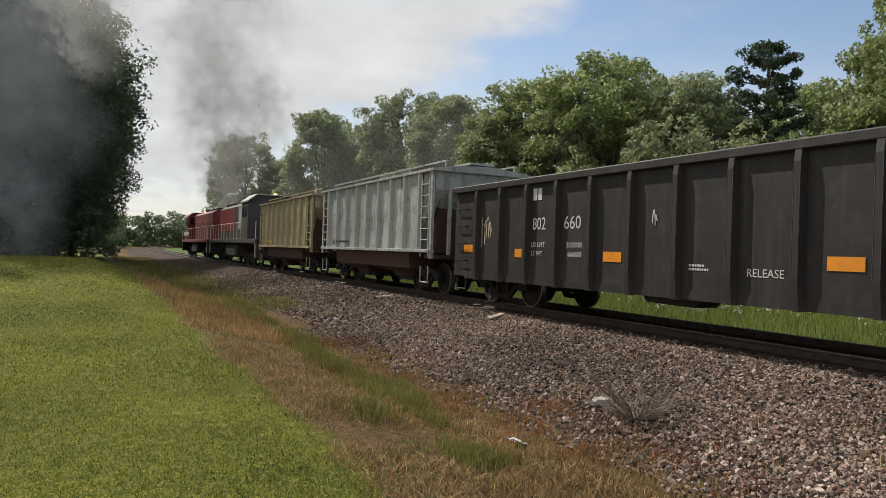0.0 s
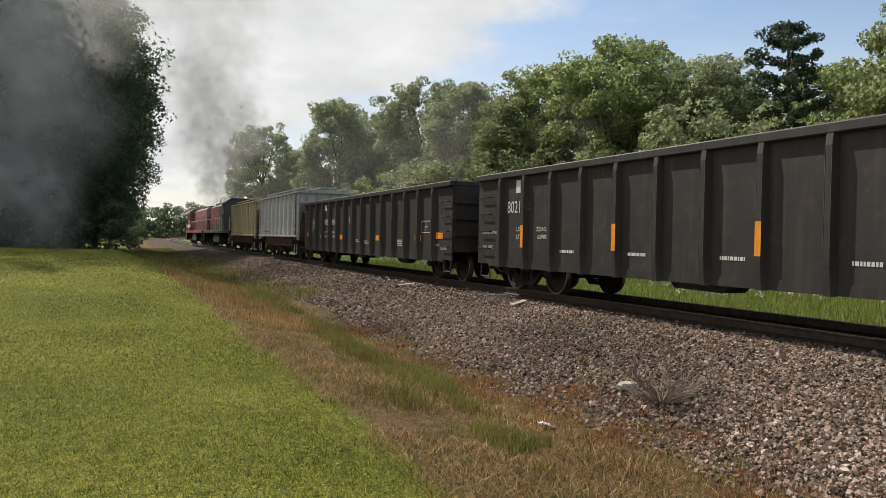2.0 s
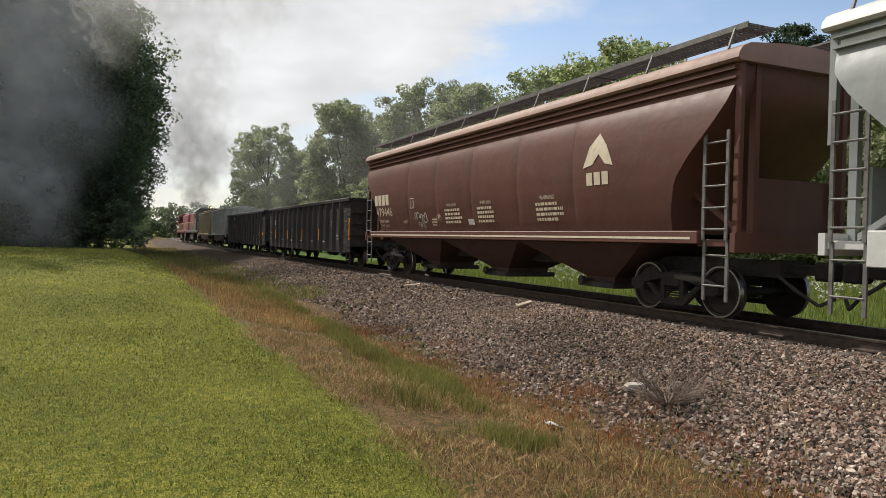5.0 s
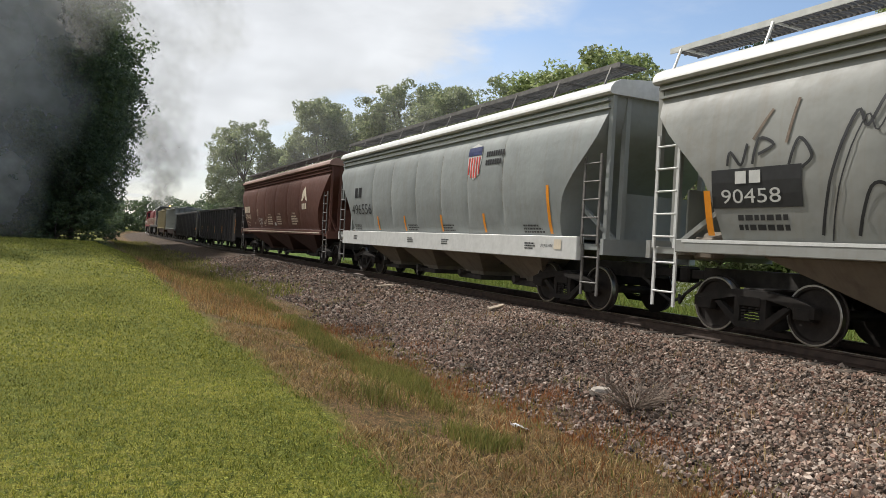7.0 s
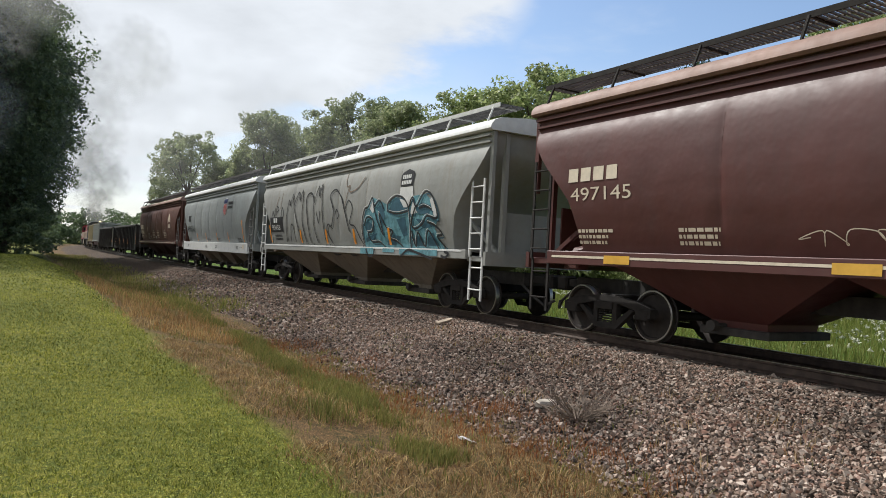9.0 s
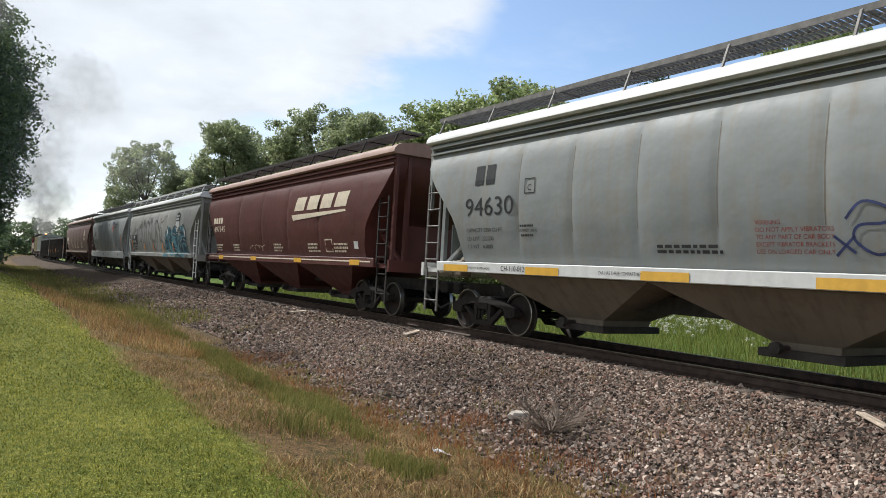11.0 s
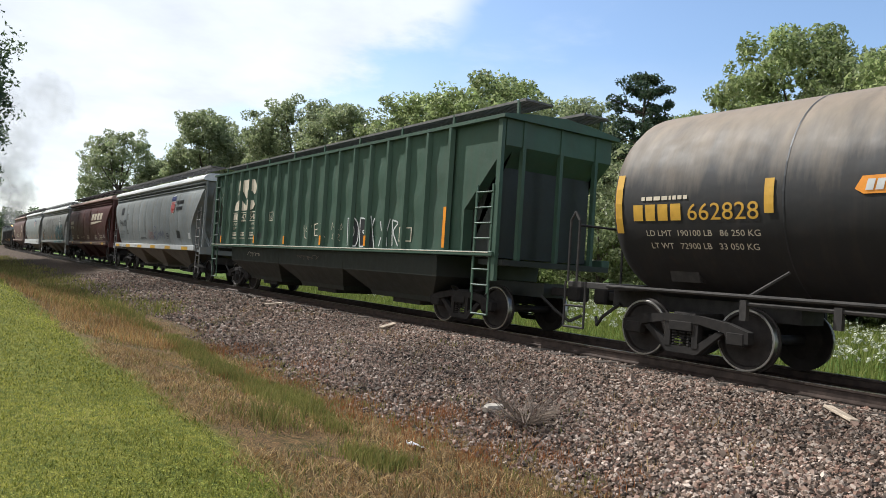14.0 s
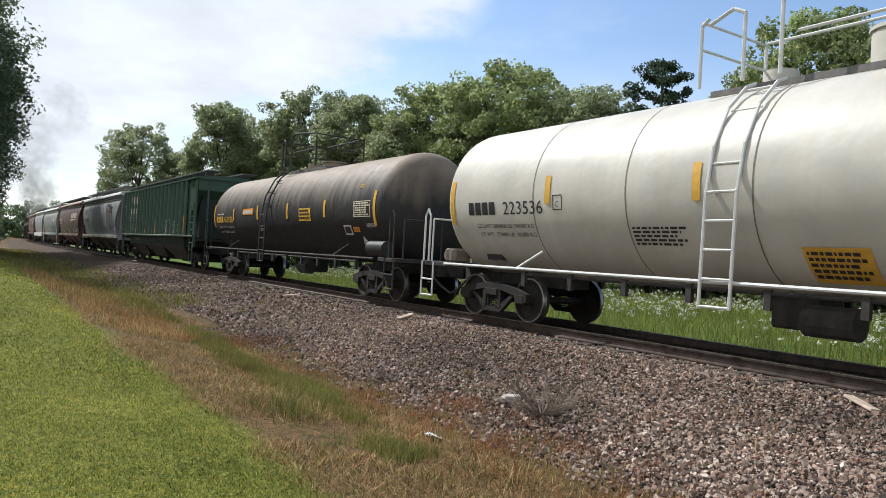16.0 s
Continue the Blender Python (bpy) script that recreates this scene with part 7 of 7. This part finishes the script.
def vegetation():
    rng = np.random.default_rng(77)
    edge = lambda x, y: x < 2.2 - 0.012 * min(22.0, max(0.0, y - 4)) + 0.3 * noise.noise(Vector((y * 0.45, 1.7, 0))) + 0.12 * noise.noise(Vector((y * 2.1, x, 0)))
    turf = "short mown lawn grass, yellow-green"
    blades("lawn_grass", feet(rng, 95000, -4.0, 2.6, 2.5, 9.5, 1.35, edge), 0.028, 0.0075, M["lawn"], rng, 1.3, turf, "grass")
    blades("lawn_grass", feet(rng, 60000, -7.5, 2.5, 9.5, 19, 1.2, edge), 0.03, 0.014, M["lawn"], rng, 1.2, turf, "grass")
    blades("lawn_grass", feet(rng, 46000, -17, 2.3, 19, 35, 1.0, edge), 0.034, 0.028, M["lawn"], rng, 1.0, turf, "grass")
    off_lawn = lambda x, y: not edge(x, y) and noise.noise(Vector((x * 1.1, y * 0.7, 2))) > -0.25
    # green weed strip in the ditch, dead grass round it
    strip = lambda x, y: y > 5.6 and abs(x - 3.25 - 0.055 * y - 0.1 * math.sin(y * 0.9)) < 0.22 + 0.32 * noise.noise(Vector((y * 0.6, 4, 0))) and noise.noise(Vector((x * 0.9, y * 0.5, 7))) > -0.18
    blades("ditch_weeds", clumped(rng, 1300, 16, 2.9, 5.2, 3.0, 28, 0.08, 1.5, strip), 0.13, 0.009, M["weed"], rng, 0.7, "low green weeds along the ditch", "weeds")
    blades("dry_grass", clumped(rng, 2300, 12, 1.6, 4.9, 2.6, 34, 0.1, 1.6, off_lawn), 0.065, 0.008, M["dead"], rng, 1.2, "dead straw-brown verge grass", "grass")
    blades("brown_weeds", clumped(rng, 230, 22, 2.0, 4.2, 13, 32, 0.2, 1.0, off_lawn), 0.2, 0.012, M["dry"], rng, 0.8, "tall dead golden-brown weeds", "weeds")
    blades("rust_weeds", clumped(rng, 85, 45, 3.6, 5.6, 3.0, 15, 0.17), 0.11, 0.008, M["rust"], rng, 1.0, "rust-brown dead weeds by the gravel", "weeds")
    blades("verge_weeds", clumped(rng, 560, 12, 2.2, 5.2, 2.8, 34, 0.09, 1.3), 0.09, 0.01, M["weed"], rng, 0.9, "scattered green weeds in the dead verge", "weeds")
    blades("straw", clumped(rng, 1000, 14, 1.9, 4.3, 2.6, 18, 0.1, 1.4, off_lawn), 0.06, 0.008, M["straw"], rng, 2.6, "pale dry straw lying over the verge", "grass")
    blades("verge_tuft", [(2.95 + rng.normal() * 0.16, 7.3 + rng.normal() * 0.2, land(2.95, 7.3)) for k in range(260)], 0.24, 0.009, M["weed"], rng, 0.8, "grey-green weed clump on the verge", "weeds")
    blades("far_verge", clumped(rng, 800, 14, 2.4, 6.2, 22, 95, 0.3, 1.2), 0.2, 0.025, M["weed"], rng, 0.8, "rough green and brown verge", "weeds")
    blades("gravel_weeds", clumped(rng, 60, 16, 5.2, 8.0, 4, 22, 0.1), 0.13, 0.009, M["dead"], rng, 1.0, "thin dead weeds in the gravel", "weeds")
    blades("gravel_sprouts", clumped(rng, 45, 14, 5.2, 8.2, 4, 30, 0.12), 0.1, 0.01, M["weed"], rng, 1.0, "small green sprouts in the gravel", "weeds")
    # meadow beyond the track
    blades("meadow_grass", feet(rng, 52000, 12.9, 30, 2, 48, 1.15), 0.42, 0.022, M["meadow"], rng, 0.5, "tall bright green meadow grass", "grass")
    v, f = [], []
    fl = feet(rng, 2300, 15.5, 27, 4, 46, 1.1, lambda x, y: noise.noise(Vector((x * 0.25, y * 0.2, 9))) > -0.15)
    cl = np.array([(x, y, z + rng.uniform(0.38, 0.62), 0.06) for x, y, z in fl])
    v, f = leaves(cl, 8, 0.04, rng)
    tagged(raw("meadow_flowers", v, f, M["bloom"], kind="stuff"), "white umbel flowers among the meadow grass", "flowers", kind="stuff")


def stone_verts(rng, n):
    """n small angular stones: corners of rough blocks."""
    base = np.array([[x, y, z] for x in (-1, 1) for y in (-1, 1) for z in (-1, 1)], float)
    v = base[None] * rng.uniform(0.45, 1.0, (n, 8, 3))
    s = 0.5 * rng.lognormal(math.log(0.034), 0.3, n)
    v *= s[:, None, None] * rng.uniform(0.65, 1.2, (n, 1, 3))
    q = rng.normal(size=(n, 4))
    q /= np.linalg.norm(q, axis=1)[:, None]
    w, x, y, z = q.T
    R = np.stack([1 - 2 * (y * y + z * z), 2 * (x * y - z * w), 2 * (x * z + y * w), 2 * (x * y + z * w), 1 - 2 * (x * x + z * z), 2 * (y * z - x * w), 2 * (x * z - y * w), 2 * (y * z + x * w), 1 - 2 * (x * x + y * y)], 1).reshape(n, 3, 3)
    return np.einsum("nij,nkj->nki", R, v), s


BLOCK = np.array([[0, 1, 3, 2], [4, 6, 7, 5], [0, 4, 5, 1], [2, 3, 7, 6], [0, 2, 6, 4], [1, 5, 7, 3]])


def ballast():
    rng = np.random.default_rng(5)
    bed = tagged(new("ballast"), "grey-pink crushed stone ballast bank", "ballast", kind="structure")
    pts = []
    dens = lambda x: float(np.interp(x, [4.4, 5.0, 6.0, 9.6], [0.05, 0.3, 0.85, 1.0]))
    for x, y, z in feet(rng, 88000, 4.6, 9.25, 1.8, 17, 1.3, lambda x, y: rng.uniform() < dens(x)):
        pts.append((x, y, z))
    for x, y, z in feet(rng, 12000, 5.2, 9.25, 17, 46, 1.3):
        pts.append((x, y, z))
    for x, y, z in feet(rng, 7000, 9.2, 12.6, 3, 26, 1.2):
        pts.append((x, y, min(z, -0.2)))
    p = np.array(pts)
    v, s = stone_verts(rng, len(p))
    far = np.where(p[:, 1] > 17, 1.6, 1.0)
    v = v * far[:, None, None] + p[:, None, :] + np.array([0, 0, 0.012]) * rng.uniform(-0.8, 2.4, (len(p), 1, 1))
    faces = (np.arange(len(p))[:, None, None] * 8 + BLOCK[None]).reshape(-1, 4)
    raw("loose_stone", v.reshape(-1, 3).tolist(), faces.tolist(), M["stone"], bed, kind="stuff")
    near = feet(rng, 280, 5.6, 8.2, 4.3, 9.5, 1.0)
    shapes = []
    sv, _ = stone_verts(rng, 14)
    for k in range(14):
        me = bpy.data.meshes.new("stone")
        me.from_pydata((sv[k] * 1.1).tolist(), [], BLOCK.tolist())
        me.materials.append(M["stone_one"])
        shapes.append(me)
    for i, (x, y, z) in enumerate(near):
        ob = new("stone", shapes[i % 14])
        ob.parent = bed
        ob.matrix_basis = pose(x, y, z + 0.03, rng.uniform(0, 360), rng.uniform(0, 360), rng.uniform(0, 360))


def oddments():
    rnd = random.Random(4)
    # dead twiggy bush at the gravel's foot
    bush = tagged(new("dead_bush"), "dead grey-brown twiggy bush on gravel", "bush")
    bm = B()
    for k in range(95):
        a = rnd.uniform(0, 6.283)
        l = rnd.uniform(0.18, 0.72)
        p = Vector((0, 0, 0))
        d = Vector((math.cos(a), math.sin(a), rnd.uniform(0.2, 1.2))).normalized()
        for j in range(3):
            q = p + d * l / 3
            tube(bm, p, q, 0.009 - 0.002 * j, 4, 0.007 - 0.002 * j, caps=False)
            if j:
                e = q + (d + Vector((rnd.uniform(-1, 1), rnd.uniform(-1, 1), rnd.uniform(-0.3, 0.5)))).normalized() * l * 0.3
                tube(bm, q, e, 0.0045, 3, 0.003, caps=False)
            p, d = q, (d + Vector((rnd.uniform(-0.4, 0.4), rnd.uniform(-0.4, 0.4), rnd.uniform(-0.35, 0.15)))).normalized()
    part("twig_tangle", bm, M["twig"], bush, kind="stuff")
    bush.matrix_basis = pose(5.83, 6.5, land(5.83, 6.5) - 0.02)
    # boards
    for (x, y, l, rz) in ((8.38, 14.05, 0.55, 25), (8.3, 20.6, 0.5, -30), (8.45, 4.1, 0.5, 60)):
        bm = B()
        box(bm, -l / 2, l / 2, -0.06, 0.06, 0, 0.035, 0.006)
        ob = tagged(part("broken_board", bm, M["plank"]), "pale weathered board lying on ballast", "board", "boards on the ballast")
        ob.matrix_basis = pose(x, y, land(x, y) + 0.05, 6, -8, rz)
    bm = B()
    loft(bm, [[(0.17 * r * math.cos(a) * (1.4 if abs(math.cos(a)) > 0.5 else 1), 0.1 * r * math.sin(a), z) for a in (6.283 * k / 9 for k in range(9))] for r, z in ((1.0, 0), (1.05, 0.05), (0.85, 0.08))])
    st = tagged(part("flat_stone", bm, M["flatstone"]), "pale flat stone lying in dead weeds", "stone")
    st.matrix_basis = pose(6.0, 7.3, land(6.0, 7.3) - 0.01, 3, 4, 20)
    bm = B()
    g = [[bm.verts.new((0.05 * i, 0.042 * j, 0.03 + 0.022 * rnd.uniform(-1, 1))) for j in range(5)] for i in range(5)]
    for i in range(4):
        for j in range(4):
            bm.faces.new((g[i][j], g[i + 1][j], g[i + 1][j + 1], g[i][j + 1]))
    bmesh.ops.solidify(bm, geom=bm.faces[:], thickness=0.004)
    li = tagged(part("paper_scrap", bm, M["litter"]), "crumpled white paper scrap in dead grass", "litter")
    li.matrix_basis = pose(4.12, 6.22, land(4.2, 6.27) + 0.03, 10, 20, 30)


vegetation()
oddments()
ballast()


# ---- exhaust smoke ----
smoke = []


def puff(name, mat, radius, bulge=0.35):
    """A thin bowl of smoke, its hollow away from the camera."""
    bm = B()
    rings = 7
    c = bm.verts.new((0, -bulge, 0))
    prev = None
    for i in range(1, rings + 1):
        r = i / rings
        ring = [bm.verts.new((r * math.cos(a), -bulge * (1 - r * r), r * math.sin(a))) for a in (2 * math.pi * k / 28 for k in range(28))]
        for k in range(28):
            if prev:
                bm.faces.new((prev[k], prev[(k + 1) % 28], ring[(k + 1) % 28], ring[k]))
            else:
                bm.faces.new((c, ring[(k + 1) % 28], ring[k]))
        prev = ring
    return mesh_of(name, bm, mat, smooth=True)


def make_smoke():
    dense, thin, pale = (puff("puff", M[k], 1) for k in ("smoke", "smoke_thin", "smoke_haze"))
    rnd = random.Random(9)
    plume = tagged(new("smoke_plume"), "grey diesel exhaust smoke rising and spreading", "smoke")
    # along the plume: metres behind the stack, across to the left, height, size
    for back, across, z, r, me in ((0.5, 0.0, 5.8, 2.9, dense), (1.5, 0.5, 8.0, 4.3, dense), (3, -0.6, 10.5, 5.2, dense), (5, 0.4, 14, 6.6, dense), (4, 2.4, 12, 4.6, thin), (6, -2.6, 16, 5.6, thin), (7, -0.4, 18.5, 6.4, thin), (9, -0.8, 23, 7.6, thin), (11, -3.0, 28, 9.0, thin), (13, 4.0, 33, 10.0, thin), (15, -10.0, 33, 11.0, thin)):
        ob = new("puff", me)
        ob.parent = plume
        ob.matrix_basis = pose(across, -back, z, 0, rnd.uniform(0, 360), rnd.uniform(-15, 15)) @ Matrix.Diagonal((r, r, r, 1))
    smoke.append(plume)
    haze = tagged(new("smoke_haze"), "thin grey smoke drifting before the dark trees", "smoke")
    for x, y, z, r in ((-7, 50, 11.5, 9), (-2.5, 52, 15, 8), (-13, 51, 12, 10), (-0.5, 53, 20, 8.5), (-6, 52, 19, 9), (-10, 50, 5, 7), (-4.5, 54, 7.5, 7.5), (-16, 50, 4.5, 7), (-5, 52, 3, 5.5), (-21, 51, 11, 10), (-11, 53, 21, 10), (2.5, 54, 24, 8)):
        ob = new("puff", pale)
        ob.parent = haze
        ob.matrix_basis = pose(x, y, z, 0, rnd.uniform(0, 360), rnd.uniform(-10, 10)) @ Matrix.Diagonal((r, r, r, 1))
    smoke.append(haze)
    drift = tagged(new("smoke_drift"), "faint pale smoke drifting before the wood", "smoke")
    veil = puff("puff", M["smoke_veil"], 1)
    for x, y, z, r in ((16, 72, 7, 11), (24, 66, 9, 12), (31, 62, 9, 11), (36, 52, 9, 9), (12, 90, 8, 10)):
        ob = new("puff", veil)
        ob.parent = drift
        ob.matrix_basis = pose(x, y - 9, z, 0, rnd.uniform(0, 360), -25) @ Matrix.Diagonal((r, r, r * 0.8, 1))
    smoke.append(drift)


make_smoke()


# ---- movement ----


def run(t):
    """How far the train has come since the start: it gathers speed."""
    return 8.893 * t + 0.0772 * t * t


def motions():
    times = [0.5 * i for i in range(33)]
    for car, middle in train:
        walk(car, [(t, on_line(middle + run(t))) for t in times])
    # the plume follows the leading engine, and lags; the haze drifts off to the left
    def plume_at(t):
        y = 66 + run(t) * 0.97
        return pose(XC + bend(y), y, 0)
    walk(smoke[0], [(t, plume_at(t)) for t in times])
    walk(smoke[1], [(0, pose(0, 0, 0)), (8, pose(-1.5, 1.0, 0.6)), (16, pose(-4, 2, 1.4))])
    walk(smoke[2], [(0, pose(0, 0, 0)), (6, pose(-8, 4, 0.5)), (11, pose(-26, 16, 2)), (16, pose(-52, 34, 4))])
    first = {}
    for w, a in wheelsets:
        if a not in first:
            rows = []
            for k in range(481):
                t = k / 30
                rows.append((t, Matrix.Translation((0, a, WR)) @ Matrix.Rotation(-run(t) / WR, 4, "X")))
            walk(w, rows)
            first[a] = w
        else:
            src = first[a].animation_data
            w.rotation_mode = "QUATERNION"
            w.animation_data_create()
            w.animation_data.action = src.action
            w.animation_data.action_slot = src.action_slot


motions()
